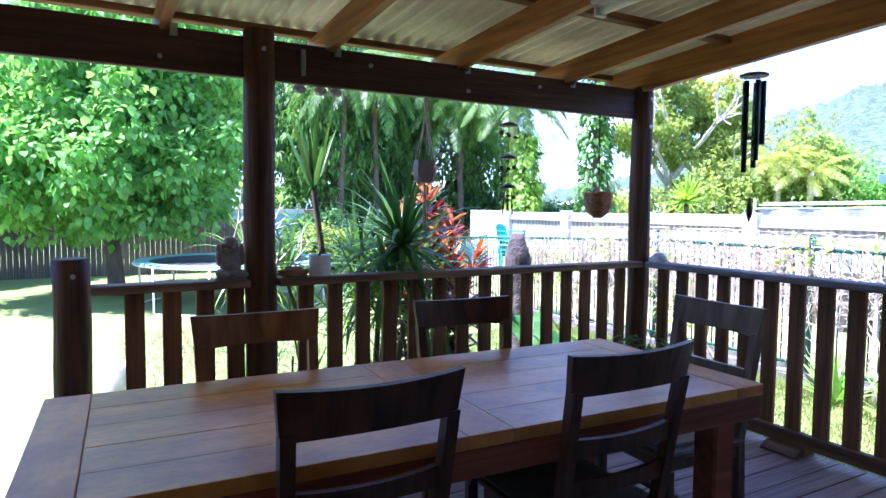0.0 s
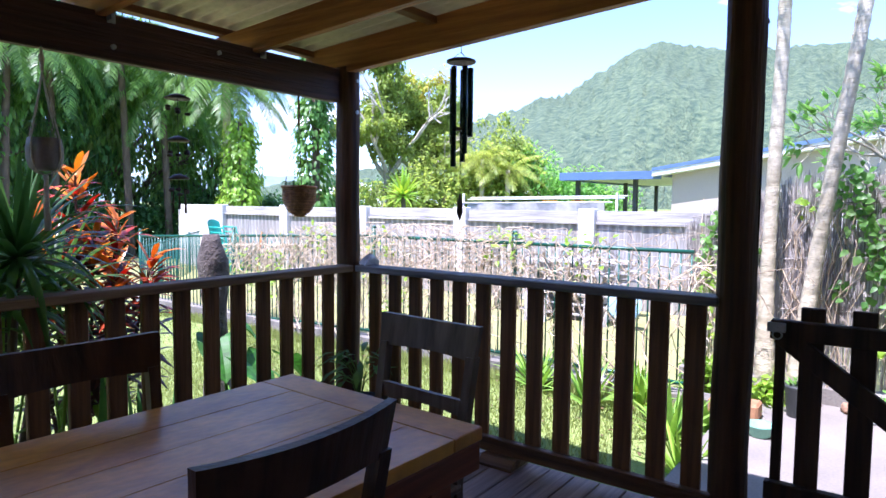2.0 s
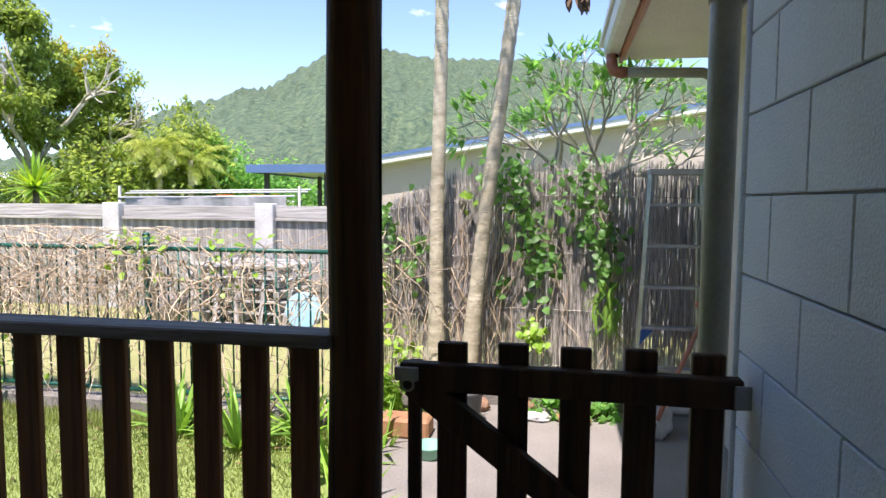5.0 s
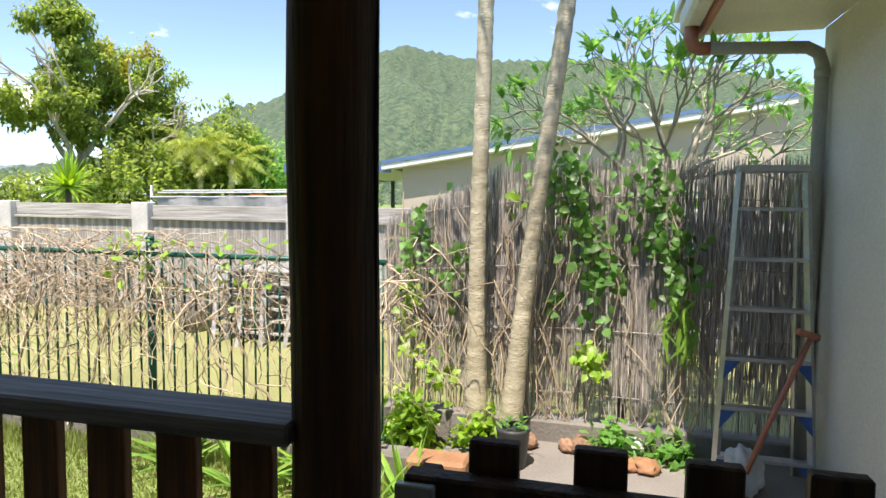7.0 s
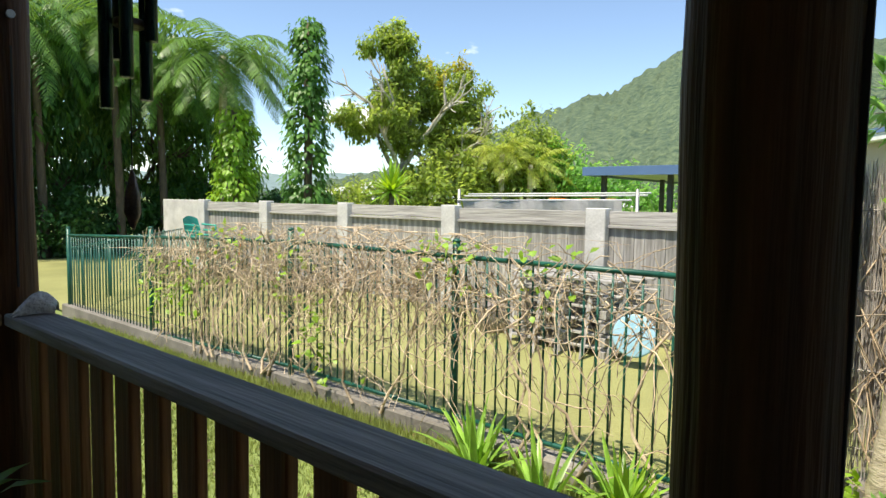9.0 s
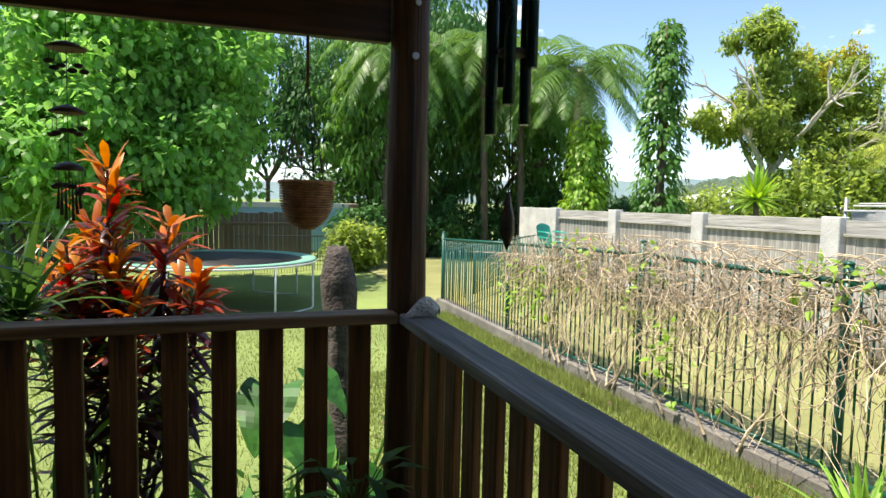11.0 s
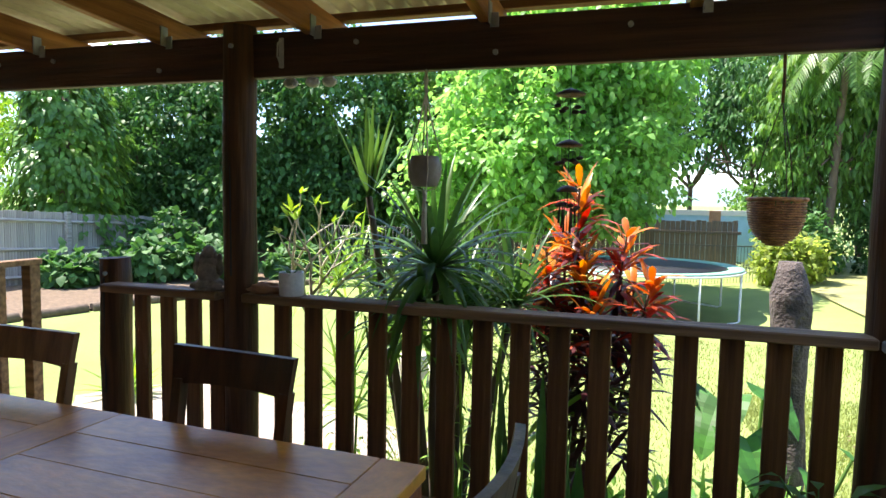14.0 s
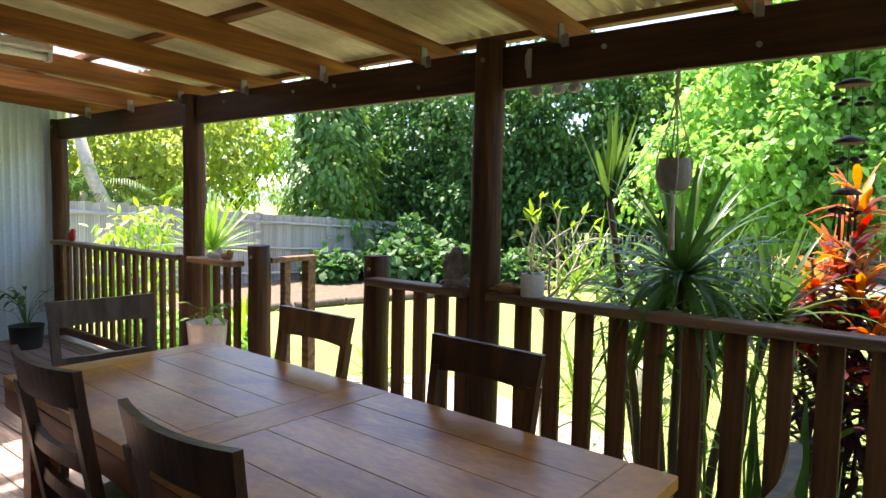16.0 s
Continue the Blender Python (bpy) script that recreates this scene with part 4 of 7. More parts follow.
part("rim", S().tube([(0.101 * math.cos(j * 0.2244), 0.101 * math.sin(j * 0.2244), 1.513) for j in range(29)], 0.009, 7, False), m_wick, bk)
s = S()
for i in range(26):
    a = rnd(0, 6.28)
    d = Vector((math.cos(a), math.sin(a), 0))
    r = rnd(0.06, 0.10)
    p0 = Vector((0, 0, 1.50))
    p1 = p0 + d * r + Vector((0, 0, rnd(0.0, 0.05)))
    s.tube([p0, p1, p1 + d * 0.02 - Vector((0, 0, rnd(0.0, 0.10)))], 0.0014, 3, False)
    for q in range(3):
        s.leaf(p1 + unit() * 0.025, unit(), (0, 0, 1), rnd(0.012, 0.024), rnd(0.009, 0.015))
part("foliage", s, l_dark, bk)

# shell and bird mobiles
mob = thing("wind_mobile", "dark metal bird mobile hanging under the beam", "mobile", (-1.13, 0.12, 0))
part("cord", S().tube([(0, 0, 2.06), (0, 0, 1.35)], 0.0014, 4), m_black, mob)
for k, z in enumerate((1.93, 1.72, 1.53)):
    part("ring", S().lathe([(0.058 - 0.006 * k, 0), (0.064 - 0.006 * k, 0.006), (0.03, 0.022), (0.004, 0.03)], 20, (0, 0, z)), m_dwood, mob)
    for i in range(6):
        a = i * 1.047 + k
        r = 0.052 - 0.006 * k
        zz = z - rnd(0.03, 0.07)
        s = S()
        s.tube([(r * math.cos(a), r * math.sin(a), z), (r * math.cos(a), r * math.sin(a), zz)], 0.001, 3, False)
        lump(s, (r * math.cos(a), r * math.sin(a), zz - 0.008), (0.016, 0.008, 0.009), 6)
        part("drop", s, m_dwood, mob)
for i in range(6):
    a = i * 1.047
    part("drop", S().tube([(0.03 * math.cos(a), 0.03 * math.sin(a), 1.50), (0.034 * math.cos(a), 0.034 * math.sin(a), 1.40 - 0.02 * (i % 3))], [0.001, 0.006], 6), m_dwood, mob)
shm = thing("shell_mobile", "pale round shells hanging under the beam", "mobile", (-2.40, 0.185, 0))
for x in (-0.09, 0.03, 0.12):
    s = S()
    lump(s, (x, 0.0, 2.045), (0.038, 0.028, 0.026), 8)
    part("shell", s, m_shell, shm)
hk = thing("beam_hook", "small metal bracket hook on the beam", "hook", (-2.49, 0.10, 0))
part("plate", bx(-0.012, 0.012, -0.004, 0.006, 2.10, 2.24, 0.002), m_steel, hk)
part("arm", S().tube([(0, 0, 2.23), (0.0, -0.03, 2.21), (0.0, -0.035, 2.15), (0, -0.012, 2.12)], 0.004, 6), m_steel, hk)

# fluorescent batten lights
for x in (-1.53, -4.95):
    fl = thing("batten_light", "white fluorescent batten light hung below the rafters", "ceiling light", (x, -1.75, 0), 0, "batten lights")
    hs_ = part("housing", bx(-0.055, 0.055, -0.62, 0.62, 2.29, 2.34, 0.008), m_white, fl)
    part("tube", S().tube([(0.0, -0.60, 2.265), (0.0, 0.60, 2.265)], 0.019, 14), m_tube, fl)
    for y in (-0.61, 0.61):
        part("end_cap", bx(-0.03, 0.03, y - 0.012, y + 0.012, 2.24, 2.295, 0.004), m_white, hs_)
    for y in (-0.45, 0.45):
        part("hanger", bx(-0.01, 0.01, y - 0.012, y + 0.012, 2.34, 2.44, 0.002), m_white, fl)

# potted plants standing on the deck
def pot_plant(at, r, h, pm, label, leaves, lm, seed, spread, height, leaf_len, leaf_w):
    r0 = random.Random(seed)
    p = thing("potted_plant", label, "potted plant", at)
    pb_ = part("pot", S().lathe([(r * 0.84, 0), (r * 0.87, 0.01), (r, h), (r * 1.04, h), (r * 1.04, h - 0.025), (r * 0.95, h - 0.026), (r * 0.93, h - 0.05)][:4] + [(r * 0.93, h), (r * 0.9, h - 0.04)], 28), pm, p)
    part("soil", S().lathe([(r * 0.9, h - 0.045), (0.002, h - 0.03)], 16), m_soil, pb_)
    s = S()
    for i in range(leaves):
        a = r0.uniform(0, 6.28)
        d = Vector((math.cos(a), math.sin(a), 0))
        rr, hh = r0.uniform(0.2, 1) * spread, r0.uniform(0.35, 1) * height
        top = Vector((0, 0, h - 0.03)) + d * rr + Vector((0, 0, hh))
        s.tube([(0, 0, h - 0.03), Vector((0, 0, h)) + d * rr * 0.35 + Vector((0, 0, hh * 0.6)), top], 0.0025, 4, False)
        s.leaf(top, d + Vector((0, 0, r0.uniform(-0.6, 0.5))), (0, 0, 1), leaf_len * r0.uniform(0.7, 1.2), leaf_w * r0.uniform(0.7, 1.2), 0.3)
    part("leaves", s, lm, p)
    return p


ps = thing("plant_stand", "small dark timber plant stand on the deck", "stand", (-4.96, -0.14, 0))
part("stand_top", bx(-0.15, 0.15, -0.15, 0.15, 0.33, 0.36), w_dx, ps)
for sx in (-1, 1):
    for sy in (-1, 1):
        part("leg", bx(sx * 0.12 - 0.018, sx * 0.12 + 0.018, sy * 0.12 - 0.018, sy * 0.12 + 0.018, 0, 0.33), w_dz, ps)
pot_plant((-4.96, -0.14, 0.36), 0.14, 0.23, m_pot_w, "small green plant in a white pot on deck", 16, l_mid, 5, 0.13, 0.17, 0.12, 0.05)
pot_plant((-0.22, -0.26, 0), 0.17, 0.24, m_pot_d, "leafy plant in a dark green pot by the corner", 30, l_mid, 8, 0.16, 0.36, 0.17, 0.045)
pot_plant((-7.75, -0.35, 0), 0.15, 0.22, m_pot_d, "trailing dark plant in a pot by the end wall", 26, l_dark, 9, 0.30, 0.45, 0.11, 0.06)
wf = S()
lump(wf, (0, 0, 0.05), (0.11, 0.07, 0.06)); lump(wf, (0.09, 0.02, 0.07), (0.06, 0.05, 0.05)); lump(wf, (-0.06, 0.0, 0.12), (0.05, 0.04, 0.05)); lump(wf, (0.13, 0, 0.03), (0.04, 0.04, 0.03))
o = solid("garden_ornament", wf, m_shell, "pale stone animal ornament on the deck", "ornament")
o.matrix_world = pose(-0.16, -0.62, 0.005, 0, 0, 80)
# ornaments on the far rails
for x, kindm, lab, h in ((-5.02, m_terra, "small terracotta ornament on the far rail", 0.05), (-5.18, m_shell, "small pale shell ornament on the far rail", 0.05), (-7.72, m_red, "small red bird ornament on the rail", 0.10)):
    s = S()
    lump(s, (0, 0, h * 0.5), (0.06, 0.035, h * 0.55)); lump(s, (0.04, 0, h), (0.028, 0.024, 0.03))
    o = solid("rail_ornament", s, kindm, lab, "ornament")
    o.matrix_world = pose(x, 0.06, 1.022, 0, 0, rnd(0, 90))


# ---- the garden: tools for plants ----
def limb(s, p, d, length, r, depth, tips, bend=0.35, n=6, split=(2, 3), keep=0.72):
    """A tapering limb that forks; the ends are gathered in tips."""
    pts, rad = [Vector(p)], [r]
    d = Vector(d).normalized()
    for i in range(3):
        d = (d + unit() * bend * 0.45 + Vector((0, 0, 0.05))).normalized()
        pts.append(pts[-1] + d * length / 3)
        rad.append(r * (1 - 0.12 * (i + 1)))
    s.tube(pts, rad, n, False)
    if depth == 0:
        tips.append((pts[-1], d))
        return
    for i in range(rng.randint(*split)):
        nd = (d + unit() * 0.75).normalized()
        limb(s, pts[-1], nd, length * rnd(keep - 0.1, keep + 0.1), r * 0.62, depth - 1, tips, bend, n, split, keep)


def clumps(s, centre, rad, count, per, size, leaf_l, leaf_w, hang=0.4, shell=0.55):
    """Leaves in clumps over an uneven crown."""
    c = Vector(centre)
    for i in range(count):
        d = unit()
        k = rnd(shell, 1.0) * (1 + 0.28 * noise.noise(d * 2.1 + c))
        q = c + Vector((d.x * rad[0] * k, d.y * rad[1] * k, d.z * rad[2] * k))
        cs = size * rnd(0.6, 1.35)
        for j in range(per):
            o = unit() * cs * rnd(0.3, 1.0)
            p = q + o
            dd = (o.normalized() * 0.6 + unit() * 0.7 + Vector((0, 0, -hang))).normalized()
            l = leaf_l * rnd(0.65, 1.25)
            s.leaf(p, dd, (rnd(-.4, .4), rnd(-.4, .4), 1), l, leaf_w * l / leaf_l, 0.2)


def frond(s, base, d, length, width, droop, pairs=22, hang=0.5, r=0.012, wide=0.018):
    """A feather palm frond: an arching stem with leaflets along both sides."""
    base, d = Vector(base), Vector(d).normalized()
    flat = Vector((d.x, d.y, 0))
    if flat.length < 1e-3:
        flat = Vector((1, 0, 0))
    flat.normalize()
    side = Vector((-flat.y, flat.x, 0))
    pts = []
    p, q = base, d.copy()
    n = 9
    for i in range(n + 1):
        pts.append(p.copy())
        p = p + q * length / n
        q = (q + Vector((0, 0, -droop / n)) + flat * 0.02).normalized()
    s.tube(pts, [r * (1 - 0.85 * i / n) for i in range(n + 1)], 4, False)
    for i in range(pairs):
        t = 0.14 + 0.85 * i / pairs
        k = min(int(t * n), n - 1)
        f = t * n - k
        at = pts[k].lerp(pts[k + 1], f)
        tang = (pts[k + 1] - pts[k]).normalized()
        w = width * math.sin(math.pi * min(1, 0.18 + t * 0.82)) ** 0.7
        for sg in (-1, 1):
            out = (side * sg + tang * 0.55 + Vector((0, 0, -hang * rnd(0.5, 1.3)))).normalized()
            mid = at + out * w * 0.5
            tip = at + out * w - Vector((0, 0, hang * w * 0.35))
            ww = wide * (width / 0.4) ** 0.5
            s.face([at - tang * ww * 0.4, mid - tang * ww * 0.5, tip, mid + tang * ww * 0.5, at + tang * ww * 0.4], True)


def palm(at, height, crown, width, fronds, material, label, trunk_m=None, trunk_r=0.11, lean=(0, 0), droop=1.5, seed=1, pairs=26, up=0.9, wide=0.032):
    t = thing("palm_tree", label, "palm tree", at)
    s = S()
    rings = int(height / 0.16)
    pts = [(lean[0] * (i / rings) ** 1.3, lean[1] * (i / rings) ** 1.3, height * i / rings) for i in range(rings + 1)]
    s.tube(pts, [trunk_r * (1.12 - 0.35 * i / rings) * (1.05 if i % 2 else 0.98) for i in range(rings + 1)], 12)
    part("trunk", s, trunk_m or m_palm, t)
    s = S()
    top = Vector(pts[-1])
    for i in range(fronds):
        a = i * 2.399 + seed
        el = up - 1.25 * (i / fronds) + rnd(-0.1, 0.1)
        d = Vector((math.cos(a) * math.cos(el), math.sin(a) * math.cos(el), math.sin(el)))
        frond(s, top + Vector((0, 0, rnd(-0.15, 0.1))), d, crown * rnd(0.8, 1.1), width * rnd(0.85, 1.1), droop * rnd(0.8, 1.2), pairs, wide=wide)
    part("crown", s, material, t)
    return t


def tree(name, at, trunk_h, r, depth, crown, counts, leaf, material, label, bark=None, seed=0, parts=None, spread=0.9):
    """A forking trunk and a crown of leaf clumps; crown: list of (offset, radii)."""
    t = thing(name, label, "tree", at)
    s, tips = S(), []
    limb(s, (0, 0, -0.15), (rnd(-.08, .08), rnd(-.08, .08), 1), trunk_h, r, 0, tips, 0.12, 10)
    base = tips.pop()[0]
    for i in range(4):
        a = i * 1.6 + seed
        limb(s, base - Vector((0, 0, 0.1)), (math.cos(a) * spread, math.sin(a) * spread, 1), trunk_h * 0.5, r * 0.6, depth, tips, 0.4, 7)
    part("trunk", s, bark or m_trunk, t)
    s = S()
    for off, rad in crown:
        clumps(s, off, rad, counts[0], counts[1], counts[2], leaf[0], leaf[1], leaf[2] if len(leaf) > 2 else 0.4)
    part("crown", s, material, t)
    if parts:
        s = S()
        for off, rad, cnt in parts[1]:
            clumps(s, off, rad, cnt, counts[1], counts[2], leaf[0], leaf[1])
        part("crown", s, parts[0], t)
    return t


def bush(at, rad, count, per, size, leaf, material, label, name="shrub", stems=9, hang=0.2):
    t = thing(name, label, "shrub", at)
    s = S()
    for i in range(stems):
        a = rnd(0, 6.28)
        k = rnd(0.2, 0.75)
        s.tube([(0.05 * math.cos(a), 0.05 * math.sin(a), -0.1), (rad[0] * k * 0.5 * math.cos(a), rad[1] * k * 0.5 * math.sin(a), rad[2] * 0.7), (rad[0] * k * math.cos(a), rad[1] * k * math.sin(a), rad[2] * 1.5)], [0.02, 0.014, 0.006], 5, False)
    part("stem", s, m_trunk, t)
    s = S()
    clumps(s, (0, 0, rad[2]), rad, count, per, size, leaf[0], leaf[1], hang)
    part("foliage", s, material, t)
    return t


def rosette(s, at, count, length, width, el0=1.35, el1=-0.2, droop=1.2, seed=0.0):
    """Strap leaves round one growing point."""
    at = Vector(at)
    for i in range(count):
        a = i * 2.399 + seed + rnd(-.2, .2)
        f = (i + 0.5) / count
        el = el0 + (el1 - el0) * f + rnd(-.12, .12)
        d = Vector((math.cos(a) * math.cos(el), math.sin(a) * math.cos(el), math.sin(el)))
        side = Vector((-math.sin(a), math.cos(a), 0))
        l = length * rnd(0.75, 1.1)
        pts, p, q = [], at.copy(), d.copy()
        n = 7
        for k in range(n + 1):
            pts.append(p.copy())
            p = p + q * l / n
            q = (q + Vector((0, 0, -droop * (0.35 + f) / n * (k / n + 0.25)))).normalized()
        ws = [width * w for w in (0.55, 0.9, 1.0, 0.95, 0.82, 0.6, 0.34, 0.03)]
        s.strap(pts, ws, side, 0.35)


# ---- plants beside the deck ----
dr = thing("dracaena", "tall strap-leaved dracaena clump behind the rail", "plant", (-1.87, 0.75, GZ))
s = S()
heads = [(-0.40, -0.12, 2.10), (0.16, -0.05, 1.50), (0.40, 0.05, 1.56), (0.05, 0.25, 1.62), (0.22, 0.25, 1.4), (-0.5, 0.2, 1.55), (-0.1, -0.2, 1.40)]
for x, y, z in heads:
    part("stem", S().tube([(x * 0.3, y * 0.3, -0.05), (x * 0.6, y * 0.6, z * 0.5), (x, y, z)], [0.032, 0.025, 0.018], 7, False), m_trunk, dr)
s = S()
for i, (x, y, z) in enumerate(heads):
    if i == 0:
        rosette(s, (x, y, z), 17, 0.50, 0.018, 1.52, 1.05, 0.4, i)
    elif i < 4:
        rosette(s, (x, y, z - 0.04), 40, 0.54, 0.0195, 1.40, -0.1, 1.8, i)
    else:
        rosette(s, (x, y, z), 30, 0.56, 0.016, 1.3, -0.4, 2.2, i)
rosette(s, (0.09, -0.40, 1.76), 84, 0.64, 0.0195, 1.35, -0.55, 2.6, 2.0)
rosette(s, (0.0, -0.38, 1.58), 30, 0.58, 0.0185, 0.8, -0.6, 2.4, 4.0)
part("leaves", s, l_strap, dr)
part("stem", S().tube([(0.02, -0.1, -0.05), (0.05, -0.3, 0.9), (0.09, -0.40, 1.77)], [0.030, 0.024, 0.016], 7, False), m_trunk, dr)
s = S()
for i in range(13):
    rosette(s, (rnd(-0.75, 0.2), rnd(0.0, 0.4), rnd(0.6, 1.75)), 18, 0.50, 0.011, 1.3, -0.3, 2.0, i)
for i in range(14):
    x, y = rnd(-0.65, 0.45), rnd(-0.2, 0.25)
    h = rnd(0.8, 1.5)
    s.tube([(x, y, 0), (x + rnd(-.05, .05), y, h * 0.5), (x + rnd(-.1, .1), y, h)], 0.008, 5, False)
    for k in range(7):
        d = unit()
        s.leaf((x + rnd(-.05, .05), y, h * rnd(0.15, 1)), (d.x, d.y, rnd(-.2, .5)), (0, 0, 1), rnd(0.12, 0.22), 0.022, 0.4)
part("young_shoot", s, l_vsl, dr, "yellow-green arching young shoots")

cr = thing("croton", "croton shrub with red, orange and purple leaves", "shrub", (-1.18, 1.15, GZ - 0.13))
s = S()
tops = [(0.0, 0.0, 2.30), (0.27, 0.06, 2.02), (-0.17, -0.08, 1.95), (0.42, -0.08, 1.80), (0.12, -0.2, 1.72), (-0.27, 0.12, 1.78), (0.32, 0.18, 1.7), (-0.1, 0.2, 2.0), (0.05, -0.1, 1.95)]
for x, y, z in tops:
    part("stem", S().tube([(x * 0.15, y * 0.15, -0.05), (x * 0.5, y * 0.4, z * 0.45), (x, y, z)], [0.016, 0.012, 0.007], 6, False), m_trunk, cr)


def croton_leaves(lo, hi, count, lm, el, name="leaves"):
    s = S()
    for x, y, z in tops:
        for i in range(count):
            f = rnd(lo, hi)
            k = z - f
            a = rnd(0, 6.28)
            e = rnd(*el)
            d = Vector((math.cos(a) * math.cos(e), math.sin(a) * math.cos(e), math.sin(e)))
            b = Vector((x * (0.5 + 0.5 * k / z), y * (0.5 + 0.5 * k / z), k))
            l = rnd(0.16, 0.27)
            side = Vector((-math.sin(a), math.cos(a), 0))
            s.strap([b, b + d * l * 0.35, b + d * l * 0.7 - Vector((0, 0, 0.015)), b + d * l - Vector((0, 0, 0.05))], [0.006, 0.021, 0.019, 0.002], side, 0.3)
    part(name, s, lm, cr)


croton_leaves(-0.03, 0.20, 15, l_org, (0.35, 1.2))
croton_leaves(0.04, 0.5, 30, l_red, (-0.2, 0.9))
croton_leaves(0.20, 1.05, 62, l_pur, (-0.6, 0.6))
croton_leaves(0.5, 1.1, 7, l_vsl, (-0.3, 0.5))

sn = thing("snake_plant", "upright dark green sword-leaved plants by the deck", "plant", (-1.15, 0.42, GZ))
s = S()
for i in range(20):
    x, y, h = rnd(-0.35, 0.2), rnd(-0.1, 0.15), rnd(0.7, 1.35)
    a = rnd(0, 6.28)
    dx, dy = rnd(-.08, .08), rnd(-.06, .06)
    s.strap([(x, y, 0), (x + dx * .3, y + dy * .3, h * .35), (x + dx * .7, y + dy * .7, h * .75), (x + dx, y + dy, h)], [0.025, 0.034, 0.028, 0.002], (math.cos(a), math.sin(a), 0), 0.3)
part("leaves", s, l_dark, sn)


def big_leaf(s, base, d, size):
    """A heart-shaped leaf on its stalk's end."""
    d = Vector(d).normalized()
    side = d.cross(Vector((0, 0, 1))).normalized()
    up = side.cross(d)
    base = Vector(base)
    n = 15

    def at(u, v):
        wave = 0.035 * math.sin(v * 11 + size * 40) * abs(u) * 2
        return base + side * u * size + d * v * size + up * (0.30 * abs(u) - 0.35 * u * u - 0.24 * v * v + wave) * size

    def half(i):
        t = i / n
        v = -0.22 * math.sin(min(1, t * 3.2) * math.pi) * (t < 0.32) + max(0, (t - 0.18) / 0.82) ** 1.15
        return 0.47 * math.sin(math.pi * min(1, t ** 0.62)) ** 0.75, v

    for sg in (-1, 1):
        for i in range(n):
            (a, b), (c, e) = half(i), half(i + 1)
            for k in range(3):
                f0, f1 = k / 3, (k + 1) / 3
                q = [at(sg * a * f0, max(0, b) + (b - max(0, b)) * f0), at(sg * a * f1, max(0, b) + (b - max(0, b)) * f1), at(sg * c * f1, max(0, e) + (e - max(0, e)) * f1), at(sg * c * f0, max(0, e) + (e - max(0, e)) * f0)]
                s.face(q, True)


ee = thing("elephant_ear", "elephant-ear plant with big heart-shaped leaves", "plant", (-0.30, 0.75, GZ))
s, st_ = S(), S()
for x, y, h, a, sz in ((0.0, 0.0, 0.95, -1.2, 0.42), (0.25, -0.1, 0.75, -0.3, 0.46), (-0.12, 0.1, 1.1, -2.0, 0.40), (0.1, 0.2, 1.15, -0.6, 0.34), (0.32, 0.1, 0.55, -1.0, 0.42), (-0.2, -0.1, 0.6, -2.6, 0.36), (-0.35, 0.1, 0.5, 3.0, 0.4), (0.12, -0.25, 0.42, -1.4, 0.36), (0.5, 0.15, 0.85, 0.2, 0.36)):
    st_.tube([(x * 0.2, y * 0.2, 0), (x * 0.7, y * 0.7, h * 0.6), (x, y, h)], [0.014, 0.011, 0.007], 6, False)
    big_leaf(s, (x, y, h), (math.cos(a), math.sin(a), -0.75), sz * 0.82)
part("leaves", s, l_ears, ee)
part("stalks", st_, l_mid, ee)

und = thing("garden_bed_plants", "mixed green groundcover plants along the deck edge", "plants", (0, 0, 0), kind="stuff")
s = S()
for i in range(60):
    x, y = rnd(-2.6, 0.1), rnd(0.35, 1.3)
    rosette(s, (x, y, ground_height(x, y)), 9, rnd(0.2, 0.5), 0.018, 1.4, 0.2, 1.0, i)
part("leaves", s, l_mid, und)
s = S()
for i in range(2300):
    x, y = rnd(-2.7, 0.3), rnd(0.32, 1.4)
    s.leaf((x, y, ground_height(x, y) + rnd(0.01, 0.22 if x < -1.2 else 0.5)), unit(), (0, 0, 1), rnd(0.05, 0.13), rnd(0.03, 0.06))
for i in range(26):
    x, y = rnd(-1.1, 0.15), rnd(0.4, 1.2)
    rosette(s, (x, y, ground_height(x, y)), 12, rnd(0.4, 0.75), 0.026, 1.4, 0.35, 1.1, i)
part("leaves", s, l_bright, und)
s = S()
for i in range(700):
    x, y = rnd(-2.9, 0.4), rnd(0.3, 1.7)
    s.leaf((x, y, ground_height(x, y) + 0.02), (rnd(-1, 1), rnd(-1, 1), 0.1), (0, 0, 1), rnd(0.05, 0.10), rnd(0.02, 0.04))
part("fallen_leaves", s, l_deadl, und)

fg = thing("frangipani", "small bare-limbed frangipani with few pale leaves", "plant", (-2.58, 0.56, GZ))
s, tips = S(), []
rng.seed(12)
limb(s, (0, 0, -0.1), (-0.05, 0, 1), 1.5, 0.030, 0, tips, 0.2, 7)
b0 = tips.pop()[0]
for a in (0.3, 1.6, 2.9, 4.3, 5.4):
    limb(s, b0, (math.cos(a) * 0.9, math.sin(a) * 0.6, 0.8), 0.30, 0.015, 2, tips, 0.6, 6, (2, 2), 0.8)
part("trunk", s, m_pale, fg)
s = S()
for p, d in tips:
    for i in range(3):
        q = unit()
        s.leaf(p, d + q * 0.9, (0, 0, 1), rnd(0.05, 0.11), 0.03)
part("leaves", s, l_lime, fg)
rng.seed(21)

